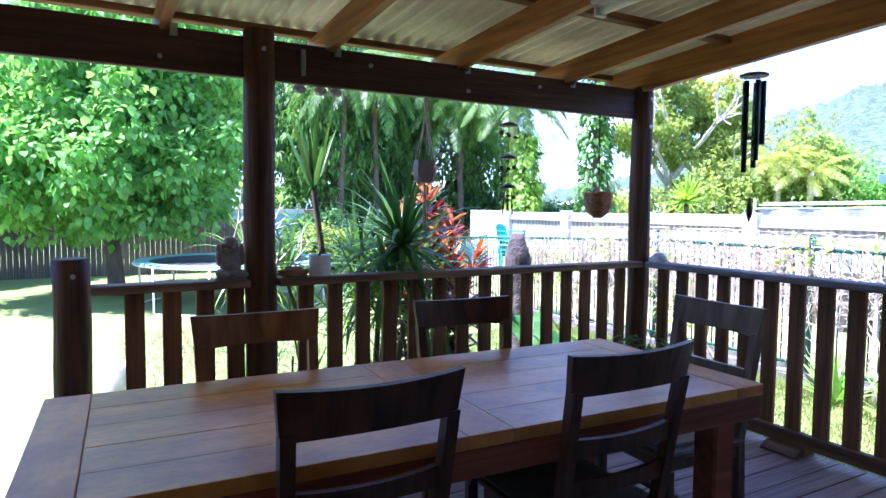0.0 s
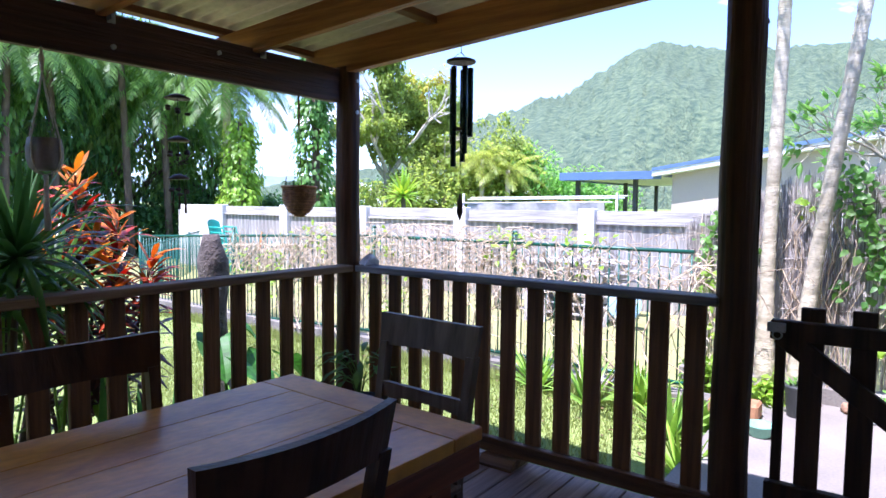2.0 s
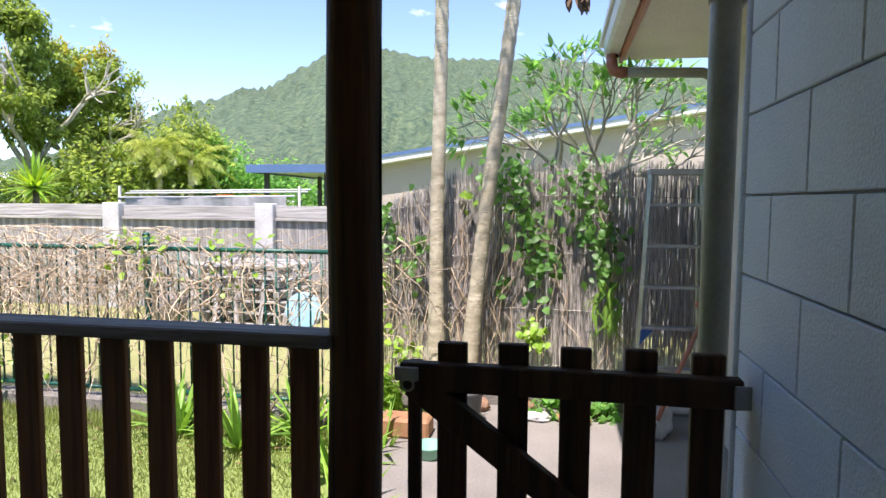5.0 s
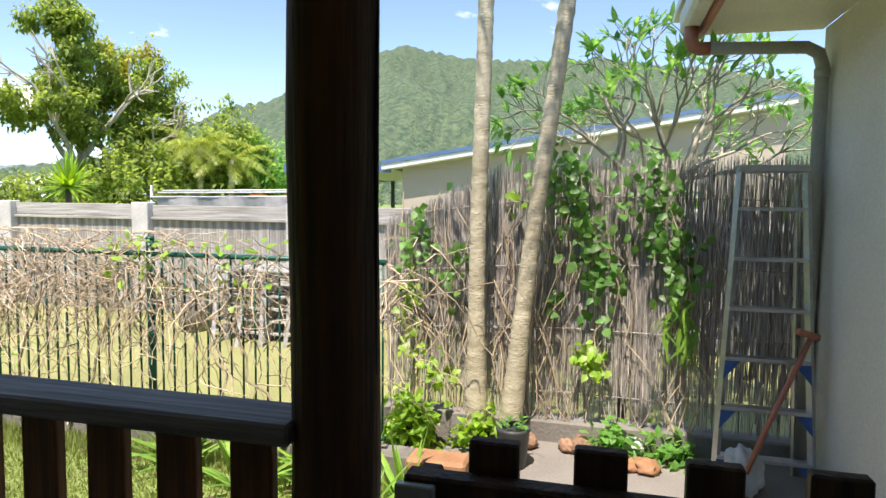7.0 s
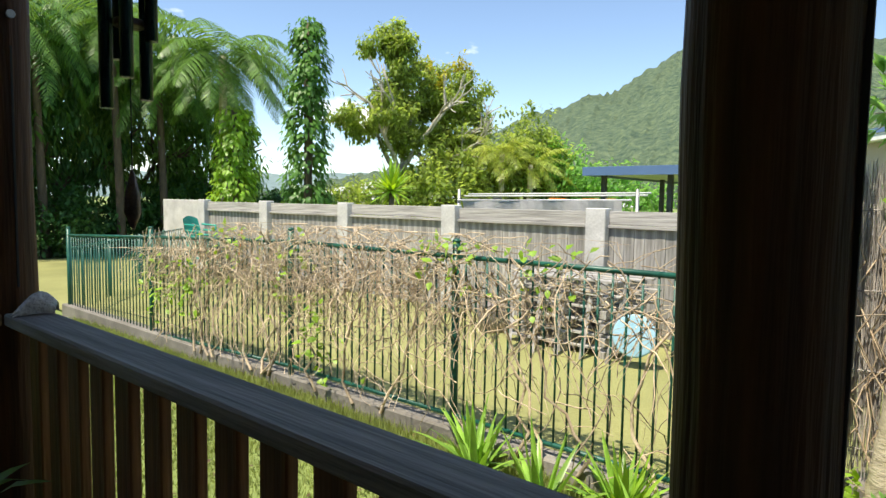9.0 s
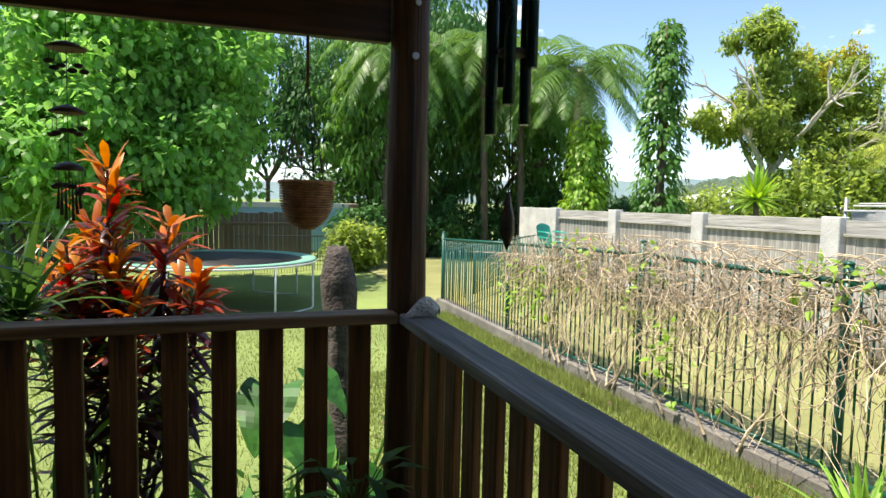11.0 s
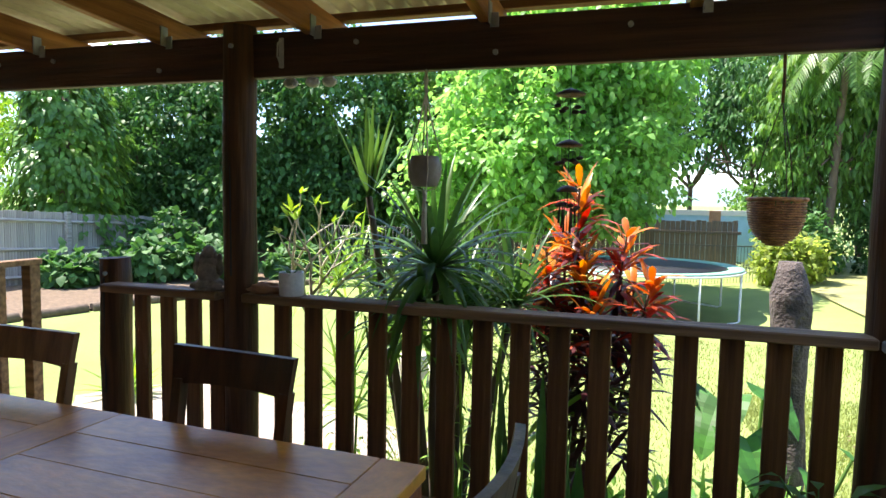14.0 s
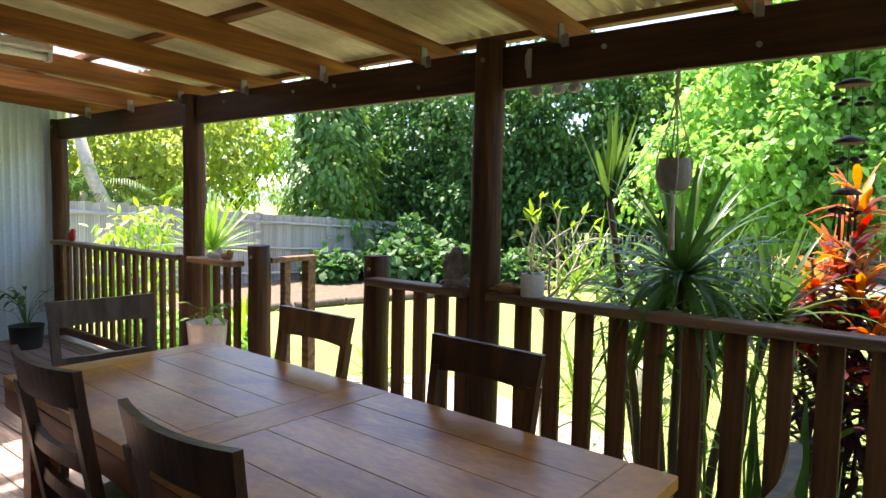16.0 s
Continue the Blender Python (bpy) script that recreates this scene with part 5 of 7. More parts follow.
# fibrous trunk standing in the lawn
s = S()
for i in range(29):
    z = -0.1 + 1.86 * i / 28
    for j in range(22):
        a = 2 * math.pi * j / 22
        r = (0.10 + 0.015 * math.sin(i * 0.3)) * (1 + 0.22 * noise.noise(Vector((math.cos(a) * 2, math.sin(a) * 2, z * 5)))) * (1.0 if i < 26 else 1.0 - 0.16 * (i - 25))
        s.v.append((r * math.cos(a) + 0.03 * math.sin(z * 2), r * math.sin(a), z))
for i in range(28):
    for j in range(22):
        s.f.append((i * 22 + j, i * 22 + (j + 1) % 22, (i + 1) * 22 + (j + 1) % 22, (i + 1) * 22 + j))
        s.soft.append(True)
s.f.append(tuple(28 * 22 + j for j in range(22)))
s.soft.append(True)
o = solid("tree_stump", s, m_bark, "rough dark fibrous tree-fern stump in the garden", "stump")
o.location = (0.03, 1.60, GZ)

# ---- lawn things ----
tr = thing("trampoline", "round trampoline with mint edge pad and pale legs", "trampoline", (-0.85, 10.9, ground_height(-0.85, 10.9)))
R = 1.95
part("mat", S().lathe([(R - 0.26, 0.93), (R - 0.26, 0.94), (0.01, 0.935)], 48), m_black, tr)
part("edge_pad", S().lathe([(R - 0.29, 0.935), (R - 0.28, 0.955), (R - 0.02, 0.965), (R, 0.95), (R - 0.01, 0.935)], 48), m_mint, tr)
part("frame", S().tube([(R * math.cos(j * 0.1309), R * math.sin(j * 0.1309), 0.91) for j in range(49)], 0.022, 7, False), m_white, tr)
for i in range(4):
    a = i * math.pi / 2 + 0.55
    b = a + 0.62
    p, q = Vector((R * math.cos(a), R * math.sin(a), 0.90)), Vector((R * math.cos(b), R * math.sin(b), 0.90))
    part("leg", S().tube([p, p - Vector((0, 0, 0.86)), p.lerp(q, 0.06) - Vector((0, 0, 0.89)), p.lerp(q, 0.94) - Vector((0, 0, 0.89)), q - Vector((0, 0, 0.86)), q], 0.021, 7), m_white, tr)

# ---- boundary fences ----
ef = thing("fence_east", "grey weathered timber fence with pale posts", "fence", kind="structure")
EX = 7.66
pal = bx(0.0, 0.02, -0.072, 0.072, -0.5, 1.12, 0.003).mesh("paling", w_grey)
y = -6.4
for i in range(129):
    piece("paling", pal, ef, (EX + 0.07 + rnd(-.004, .004), y, rnd(-.01, .01)))
    y += 0.148
top = bx(0.0, 0.03, -1.217, 1.217, 1.12, 1.315, 0.004).mesh("top_board", w_greyh)
rail = bx(-0.03, 0.03, -1.217, 1.217, 1.075, 1.12, 0.004).mesh("rail", w_greyh)
post_m = bx(-0.06, 0.14, -0.155, 0.155, -0.8, 1.355, 0.012).mesh("post", m_conc_l)
for i in range(8):
    py = 1.757 - 2.744 * 3 + 2.744 * i
    piece("post", post_m, ef, (EX, py, 0))
    if i < 7:
        piece("top_board", top, ef, (EX + 0.06, py + 1.372, rnd(-.015, .01)))
        piece("rail", rail, ef, (EX + 0.04, py + 1.372, 0))

part("end_panel", bx(EX - 0.02, EX + 0.08, 12.90, 14.85, -0.8, 1.34, 0.012), m_conc_l, ef, "pale limed concrete end panel")
wf_ = thing("fence_west", "grey weathered paling fence along the side boundary", "fence", kind="structure")


def side_drop(y):
    return 0.16 - 0.057 * (y - 2.7)


pal2 = bx(0, 0.02, -0.07, 0.07, -1.1, 1.24, 0.003).mesh("paling", w_grey)
y = -3.0
for i in range(118):
    piece("paling", pal2, wf_, (-14.45, y, rnd(-.02, .02) + side_drop(y)))
    y += 0.148
for z in (-0.3, 0.35, 1.02):
    part("rail", S().tube([(-14.40, -3.0, z + side_drop(-3.0)), (-14.40, 14.4, z + side_drop(14.4))], 0.045, 4, soft=False), w_greyh, wf_)
for i in range(8):
    q = -2.54 + 2.4 * i
    part("post", bx(-14.42, -14.31, q - 0.06, q + 0.06, -1.2, 1.27 + side_drop(q), 0.006), w_greyh, wf_)

nf = thing("fence_north", "dark brown paling fence behind the trees", "fence", kind="structure")
w_brown = wood("old_brown_paling", (0.16, 0.125, 0.10), (0.09, 0.07, 0.055), "z", 0.85, vary=0.4)
pal3 = bx(-0.07, 0.07, 0, 0.02, -0.9, 1.0, 0.003).mesh("paling", w_brown)
for i in range(110):
    piece("paling", pal3, nf, (-14.3 + 0.148 * i, 18.2, rnd(-.03, .03)))
part("rail", bx(-14.4, 2.0, 18.15, 18.2, 0.6, 0.69), w_brown, nf)
bw = thing("garden_wall", "pale blue rendered garden wall with terracotta piers", "wall", kind="structure")
part("panel", bx(-0.6, 3.3, 19.3, 19.45, -0.3, 1.15), m_lblue, bw)
part("coping", bx(-0.8, 3.6, 19.24, 19.5, 1.15, 1.32), m_cream, bw)
for x in (-0.7, 1.35, 3.45):
    part("pier", bx(x - 0.17, x + 0.17, 19.2, 19.5, -0.9, 1.30), m_terra, bw)
mf = thing("mesh_fence", "dark metal mesh fence panels across the garden", "fence", kind="structure")
for i in range(60):
    part("bar", bx(-0.6 + i * 0.08, -0.588 + i * 0.08, 16.6, 16.612, -0.75, 0.35, 0.001), m_pot_d, mf) if i < 50 else None
part("rail", bx(-0.7, 3.5, 16.59, 16.62, 0.34, 0.37, 0.002), m_pot_d, mf)
pf2 = thing("pool_panel", "black tubular fence panels behind the shrubs", "fence", kind="structure")
for i in range(34):
    part("bar", S().tube([(-9.6 + i * 0.11, 13.6, -0.7), (-9.6 + i * 0.11, 13.6, 0.75)], 0.010, 5), m_pot_d, pf2)
part("rail", bx(-9.7, -5.9, 13.58, 13.62, 0.70, 0.73, 0.002), m_pot_d, pf2)

# green tubular fence
gf = thing("pool_fence", "dark green tubular metal fence on a concrete kerb", "fence", kind="structure")
GX = 3.06


def fence_z(y):
    return -0.25 - (0.0 if y < 3 else 0.04 * (y - 3))


bar = S().tube([(0, 0, 0.02), (0, 0, 1.25)], 0.0085, 6).mesh("bar", m_green)
y = -1.28
while y < 8.4:
    if y > -1.3:
        piece("bar", bar, gf, (GX, y, fence_z(y)))
    y += 0.098
for y0, y1 in ((-1.30, 0.58), (0.58, 2.656), (2.656, 5.62), (5.62, 8.44)):
    for h in (0.02, 1.25):
        part("rail", S().tube([(GX, y0, fence_z(y0) + h), (GX, y1, fence_z(y1) + h)], 0.019, 8), m_green, gf)
    pp_ = part("post", S().tube([(GX, y1, -0.7), (GX, y1, fence_z(y1) + 1.36)], 0.030, 10), m_green, gf)
    part("post_cap", S().lathe([(0.033, 0), (0.034, 0.012), (0.015, 0.025)], 10, (GX, y1, fence_z(y1) + 1.36)), m_green, pp_)
part("kerb", bx(2.99, 3.18, -1.5, 8.6, -0.95, -0.31, 0.015), m_conc, gf, "weathered concrete kerb")
for i in range(40):
    t = i / 40
    xx, yy = 3.06 + 4.5 * t, 8.44 + 5.2 * t
    if i % 10 == 0:
        part("post", S().tube([(xx, yy, -0.9), (xx, yy, 0.62)], 0.028, 8), m_green, gf)
    piece("bar", bar, gf, (xx, yy, -0.68))
part("rail", S().tube([(3.06, 8.44, 0.57), (7.56, 13.64, 0.57)], 0.019, 8), m_green, gf)

# dead vine tangled over the fence
vn = thing("dead_vine", "dry tangled tan vine stems over the fence", "vine", kind="stuff")
s = S()
rng.seed(5)
for i in range(2050):
    y = rnd(-1.6, 5.6) if i % 5 else rnd(0.0, 4.0)
    if y < 0.45 and i % 7 < 3:
        continue
    z = fence_z(y) + (rnd(0.82, 1.38) if i % 4 else rnd(0.1, 1.3))
    p = Vector((GX + rnd(-0.14, 0.10), y, z))
    d = Vector((rnd(-.25, .25), rnd(-1, 1), rnd(-1.1, 0.5))).normalized()
    pts = [p.copy()]
    for k in range(7 if i % 3 == 0 else 4):
        d = (d + unit() * 0.55 + Vector((0, 0, -0.16)) + Vector(((GX - 0.04 - p.x) * 0.9, 0, 0))).normalized()
        p = p + d * rnd(0.07, 0.15)
        if p.z < -0.36:
            break
        p.z = min(p.z, fence_z(p.y) + (1.42 if p.y < 4.0 else 1.12))
        pts.append(p.copy())
    if len(pts) > 2:
        r = rnd(0.0018, 0.0062)
        s.tube(pts, [r * (1 - 0.5 * k / len(pts)) for k in range(len(pts))], 4, False)
for i in range(16):
    y = rnd(-1.3, 4.5)
    pts = [Vector((GX - 0.09, y, -0.36))]
    for k in range(8):
        pts.append(pts[-1] + Vector((rnd(-.04, .04), rnd(-.16, .16), rnd(0.08, 0.22))))
    s.tube(pts, [0.014 - 0.001 * k for k in range(9)], 6, False)
part("stem", s, m_vine, vn)
s = S()
for cy, cz, n_ in ((2.55, 0.75, 60), (2.2, 0.1, 60), (4.6, 0.45, 110), (5.3, 0.3, 90), (0.6, 1.1, 40), (-0.2, 1.05, 30), (3.6, 0.9, 50)):
    for i in range(n_):
        p = Vector((GX + rnd(-.18, .1), cy + rng.gauss(0, 0.2), min(cz + rng.gauss(0, 0.2), 1.1 if cy < 4 else 0.72)))
        s.leaf(p, unit() + Vector((-0.4, 0, -0.2)), (-0.6, 0, 1), rnd(0.05, 0.11), rnd(0.035, 0.07))
part("green_leaves", s, l_lime, vn, "patches of fresh green leaves")

# brushwood screen
bf = thing("brush_fence", "grey brushwood screen fence with gaps", "fence", kind="structure")
s = S()
rng.seed(9)
for i in range(4300):
    y = rnd(-4.2, -1.02)
    ztop = 1.76 if y < -2.1 else 1.27 + 0.46 * (-1.02 - y)
    z0 = rnd(-0.3, 1.1)
    z1 = min(ztop + rnd(-.10, .015), z0 + rnd(0.5, 1.5))
    x = 3.88 + rnd(-0.02, 0.02)
    dx, dy = rnd(-.02, .02), rnd(-.035, .035) * (3.5 if i % 4 == 0 else 1)
    w = rnd(0.0014, 0.0036)
    s.tube([(x, y, z0), (x + dx, y + dy, z1)], [w, w * 0.7], 4, False)
for z in (-0.05, 0.45, 0.95, 1.45):
    s.tube([(3.85, -4.2, z), (3.85, -2.5, z + 0.02), (3.85, -1.05, z * 0.9)], 0.004, 4, False)
part("brush", s, m_brush, bf)
for y in (-4.1, -2.9, -1.75):
    part("post", S().tube([(3.93, y, -0.5), (3.93, y, 1.6)], 0.035, 8), m_trunk, bf)
part("kerb", bx(3.77, 3.96, -4.25, -1.0, -0.6, -0.24, 0.012), m_conc, bf)

# living vine on the screen
vl = thing("climbing_vine", "green climbing vine with broad leaves on the screen", "vine", (0, 0, 0))
s, s2 = S(), S()
s3 = S()
for cy, cz, ry, rz, n_, tone in ((-2.40, 1.74, 0.20, 0.16, 80, 0), (-2.50, 1.45, 0.20, 0.22, 95, 0), (-2.62, 1.12, 0.14, 0.25, 70, 0), (-2.74, 0.82, 0.15, 0.22, 65, 0), (-2.66, 0.28, 0.12, 0.14, 60, 1), (-3.02, 1.52, 0.20, 0.20, 70, 2), (-3.18, 1.22, 0.20, 0.26, 85, 2), (-3.30, 0.88, 0.17, 0.26, 65, 2), (-2.38, 0.72, 0.07, 0.10, 16, 2), (-1.30, 1.10, 0.12, 0.26, 70, 0), (-1.24, 0.62, 0.10, 0.30, 55, 1), (-1.62, 0.95, 0.14, 0.30, 30, 2), (-2.12, 1.40, 0.07, 0.05, 12, 1), (-1.45, 0.10, 0.2, 0.2, 45, 1)):
    for i in range(int(n_ * 0.72)):
        p = Vector((3.79 + rnd(-.12, .05), cy + rng.gauss(0, ry * 0.55), min(1.95, cz + rng.gauss(0, rz * 0.55))))
        l = rnd(0.055, 0.105)
        (s, s2, s3)[tone if rng.random() < 0.8 else 2 - tone].leaf(p, unit() * 0.9 + Vector((-0.5, 0, -0.5)), (-1, rnd(-.4, .4), 0.6), l, l * rnd(0.55, 0.85), 0.25)
# the vine's shaded leaves get their shade from a darker leaf colour
part("shade_tinted_leaves", s3, l_mid, vl, "darker green leaves, shade put into the colour")
part("leaves", s, l_bright, vl)
part("young_leaves", s2, l_lime, vl, "lime green young leaves")
for x, y, r_ in ((3.58, -1.30, 0.2), (3.56, -1.9, 0.22), (3.62, -2.80, 0.2), (3.60, -3.2, 0.2)):
    bush((x, y, ground_height(x, y)), (r_ * 0.7, r_, r_), 40, 9, 0.09, (0.09, 0.055), l_lime if y > -2 else l_bright, "low leafy green plant at the foot of the screen")
for x, y in ((2.84, -0.9), (2.82, 0.2)):
    ag = thing("strap_plant", "yellow-green strap plant at the foot of the fence", "plant", (x, y, ground_height(x, y)))
    s = S()
    rosette(s, (0, 0, 0), 26, 0.5, 0.026, 1.45, 0.2, 1.0, x)
    part("leaves", s, l_vsl, ag)
s = S()
for i in range(40):
    p = Vector((3.80, rnd(-3.4, -1.1), -0.3))
    pts = [p.copy()]
    for k in range(9):
        p = p + Vector((rnd(-.03, .03), rnd(-.12, .12), rnd(0.1, 0.26)))
        pts.append(p.copy())
    s.tube(pts, 0.005, 4, False)
part("stem", s, m_vine, vl)
s = S()
for i in range(26):
    p = Vector((3.72 + rnd(-.04, .04), -3.28 + rnd(-.12, .12), 0.55 + rnd(-.1, .25)))
    s.strap([p, p + Vector((-0.02, rnd(-.08, .08), -0.08)), p + Vector((-0.03, rnd(-.14, .14), -0.24))], [0.008, 0.014, 0.002], (0, 1, 0.2))
part("hanging_leaves", s, l_vsl, vl, "pale striped hanging leaves")


def ringed_trunk(at, to, r, label):
    t = thing("palm_tree", label, "palm tree", at)
    s = S()
    n_ = 90
    pts, rad = [], []
    for i in range(n_ + 1):
        f = i / n_
        pts.append((to[0] * f + 0.03 * math.sin(f * 5), to[1] * f + 0.02 * math.sin(f * 7), to[2] * f))
        rad.append(r * (1.3 - 0.38 * min(1, f * 5)) * (1.06 if i % 2 == 0 else 0.96) * (1 - 0.2 * f))
    s.tube(pts, rad, 16)
    part("trunk", s, m_palm, t)
    s = S()
    for i in range(13):
        a = i * 2.399
        el = 0.9 - 1.2 * i / 13
        frond(s, to, (math.cos(a) * math.cos(el), math.sin(a) * math.cos(el), math.sin(el)), 2.0, 0.5, 1.4, 18)
    part("crown", s, l_palm, t)


ringed_trunk((3.64, -1.83, -0.4), (-0.17, -0.04, 5.6), 0.070, "slim pale ringed palm trunk beside the screen")
ringed_trunk((3.62, -2.08, -0.4), (-0.3, -0.62, 5.6), 0.070, "leaning pale ringed palm trunk beside the screen")
s = S()
for i in range(14):
    z = 2.75 + 0.012 * i
    s.leaf((2.5 + rnd(-.05, .05), -2.95 + rnd(-.06, .06), z + rnd(-.1, .1)), (rnd(-.3, .3), rnd(-.3, .3), -1), (1, 0, 0), rnd(0.1, 0.2), 0.05)
s.tube([(2.5, -2.95, 2.75), (2.5, -2.95, 3.2), (2.60, -2.67, 5.1)], 0.006, 4, False)
solid("dead_frond", s, l_deadl, "dried brown frond hanging from the palm", "frond")

ft = thing("frangipani_tree", "pale branching frangipani tree with leaf tufts", "tree", (4.95, -3.1, GZ))
s, tips = S(), []
rng.seed(33)
limb(s, (0, 0, -0.1), (0, 0, 1), 1.9, 0.09, 0, tips, 0.1, 9)
b0 = tips.pop()[0]
for a in (0.2, 1.0, 1.8, 2.6, 3.4, 4.2, 5.0, 5.8):
    limb(s, b0, (math.cos(a), math.sin(a), 0.75), 0.60, 0.040, 4, tips, 0.65, 5, (2, 3), 0.74)
part("trunk", s, m_pale, ft)
s = S()
for p, d in tips:
    if p.z > 1.9:
        for i in range(5):
            s.leaf(p, d + unit() * 0.8, (0, 0, 1), rnd(0.09, 0.19), rnd(0.032, 0.055), 0.2)
part("leaves", s, l_bright, ft)

# step ladder
ld = thing("step_ladder", "aluminium step ladder with blue corner braces", "ladder", (3.45, -3.76, PAD), 0)
for sg in (-1, 1):
    a, b = Vector((-0.12, sg * 0.29, 0)), Vector((0.0, sg * 0.19, 2.05))
    part("stile", S().tube([a, b], 0.026, 4, soft=False), m_alu, ld)
    part("rear_leg", S().tube([Vector((0.16, sg * 0.25, 0)), Vector((0.10, sg * 0.17, 1.95))], 0.014, 4, soft=False), m_alu, ld)
for i in range(6):
    f = (i + 0.6) / 6.3
    w = 0.29 - 0.10 * f
    x = -0.12 + 0.12 * f
    td_ = part("tread", bx(x - 0.04, x + 0.045, -w, w, 2.02 * f - 0.012, 2.02 * f + 0.012, 0.003), m_alu, ld)
    if i < 3:
        for sg in (-1, 1):
            q = S()
            q.face([(x - 0.035, sg * (w + 0.0), 2.02 * f), (x - 0.035, sg * (w - 0.10), 2.02 * f), (x - 0.035, sg * (w + 0.01), 2.02 * f - 0.14)])
            q.face([(x - 0.029, sg * (w + 0.0), 2.02 * f), (x - 0.029, sg * (w - 0.10), 2.02 * f), (x - 0.029, sg * (w + 0.01), 2.02 * f - 0.14)][::-1])
            part("brace", q, m_bluep, td_, "blue plastic corner brace")
part("top_cap", bx(-0.04, 0.14, -0.21, 0.21, 2.03, 2.075, 0.006), m_alu, ld)
br = thing("garden_tool", "rusty handled garden tool leaning on the wall", "tool", (3.15, -3.57, PAD))
part("handle", S().tube([(0, 0, 0.02), (0.08, -0.20, 0.50), (0.15, -0.42, 1.02)], 0.018, 8), m_rust, br)
part("grip", S().tube([(0.12, -0.33, 1.05), (0.155, -0.46, 1.01)], 0.022, 8), m_rust, br)
rugged("rock", (3.27, -3.63, PAD), (0.12, 0.12, 0.16), m_conc_l, "pale rounded rock on the path edge", "rock", 2.2)
for i in range(13):
    x, y = rnd(3.4, 3.72), rnd(-3.3, -1.7)
    rugged("stone", (x, y, PAD if y > -4 else PAD), (rnd(.05, .12), rnd(.05, .1), rnd(.03, .08)), rng.choice([m_terra, m_conc, m_brick, m_conc_l]), "small stone in the planting edge by the screen", "stone", i * 1.7, rnd(0, 180))
pd = thing("plant_pot", "dark round pot with seedlings on the path", "pot", (3.25, -2.165, PAD))
part("pot", S().lathe([(0.085, 0), (0.09, 0.01), (0.115, 0.25), (0.12, 0.26), (0.12, 0.28), (0.105, 0.28), (0.10, 0.24)], 24), m_pot_d, pd)
s = S()
for i in range(24):
    s.leaf((rnd(-.08, .08), rnd(-.08, .08), 0.27 + rnd(0, .05)), unit() + Vector((0, 0, 0.6)), (0, 0, 1), rnd(0.05, 0.09), 0.03)
part("seedlings", s, l_bright, pd)
tp = thing("planter_trough", "terracotta trough planter on the path edge", "planter", (2.93, -1.72, PAD))
part("trough", bx(-0.11, 0.11, -0.20, 0.20, 0, 0.15, 0.02), m_terra, tp)
bl = thing("bowl", "pale green plastic bowl on the path", "bowl", (2.52, -1.99, PAD))
part("bowl", S().lathe([(0.06, 0), (0.075, 0.01), (0.11, 0.09), (0.115, 0.10), (0.105, 0.10), (0.07, 0.02)], 24), m_mint, bl)
for x, y, n_, l_, lm in ((2.35, -1.35, 26, 0.60, l_vsl), (2.75, -1.55, 22, 0.55, l_vsl), (1.75, -1.62, 24, 0.5, l_lime), (2.78, -0.95, 16, 0.45, l_lime), (2.66, 0.05, 20, 0.55, l_vsl), (2.5, -0.55, 20, 0.6, l_vsl)):
    ag = thing("strap_plant", "yellow-green strap-leaved plant in the border", "plant", (x, y, ground_height(x, y)))
    s = S()
    rosette(s, (0, 0, 0.0), n_, l_, 0.026, 1.45, 0.45, 0.9, x)
    part("leaves", s, lm, ag)

# clutter between the fences
pt = thing("timber_stack", "stack of pale weathered timber and old pallets", "timber", (6.62, 1.4, GZ + 0.2))
for k in range(6):
    for i in range(5):
        part("board", bx(-0.5 + 0.22 * i, -0.38 + 0.22 * i, -0.75 + rnd(-.1, .1), 0.75 + rnd(-.1, .1), 0.16 * k + 0.10, 0.16 * k + 0.125, 0.002), w_greyh, pt)
    for i in range(3):
        part("bearer", bx(-0.55, 0.6, -0.6 + 0.55 * i, -0.52 + 0.55 * i, 0.16 * k, 0.16 * k + 0.098, 0.003), w_grey, pt)
for i in range(5):
    part("leaning_board", S().tube([(-0.7 - 0.05 * i, -0.7 + 0.3 * i, 0.0), (-0.35, -0.6 + 0.3 * i + rnd(-.2, .2), 0.95)], 0.03, 4, soft=False), w_grey, pt)
o = solid("blue_tub", S().lathe([(0.22, 0), (0.235, 0.01), (0.24, 0.05), (0.22, 0.055), (0.05, 0.05)], 28), m_lblue, "pale blue round plastic lid leaning on timber", "tub lid")
o.matrix_world = pose(5.98, 0.40, -0.03, 0, -78, 10)
o = solid("grey_tub", S().lathe([(0.2, 0), (0.25, 0.4), (0.23, 0.42), (0.18, 0.1)], 22), m_pot_g, "dull grey round tub beside the timber stack", "tub")
o.location = (6.5, 2.7, GZ + 0.19)
gc = thing("plastic_chair", "teal green plastic garden chair in a stack by the fence", "chair", (7.1, 11.6, GZ + 0.16), 200)
part("seat", bx(-0.24, 0.24, -0.22, 0.22, 0.40, 0.43, 0.012), m_teal, gc)
for a, b in ((-1, -1), (-1, 1), (1, -1), (1, 1)):
    part("leg", S().tube([(a * 0.25, b * 0.24, 0), (a * 0.22, b * 0.2, 0.42)], 0.024, 6), m_teal, gc)
s = S()
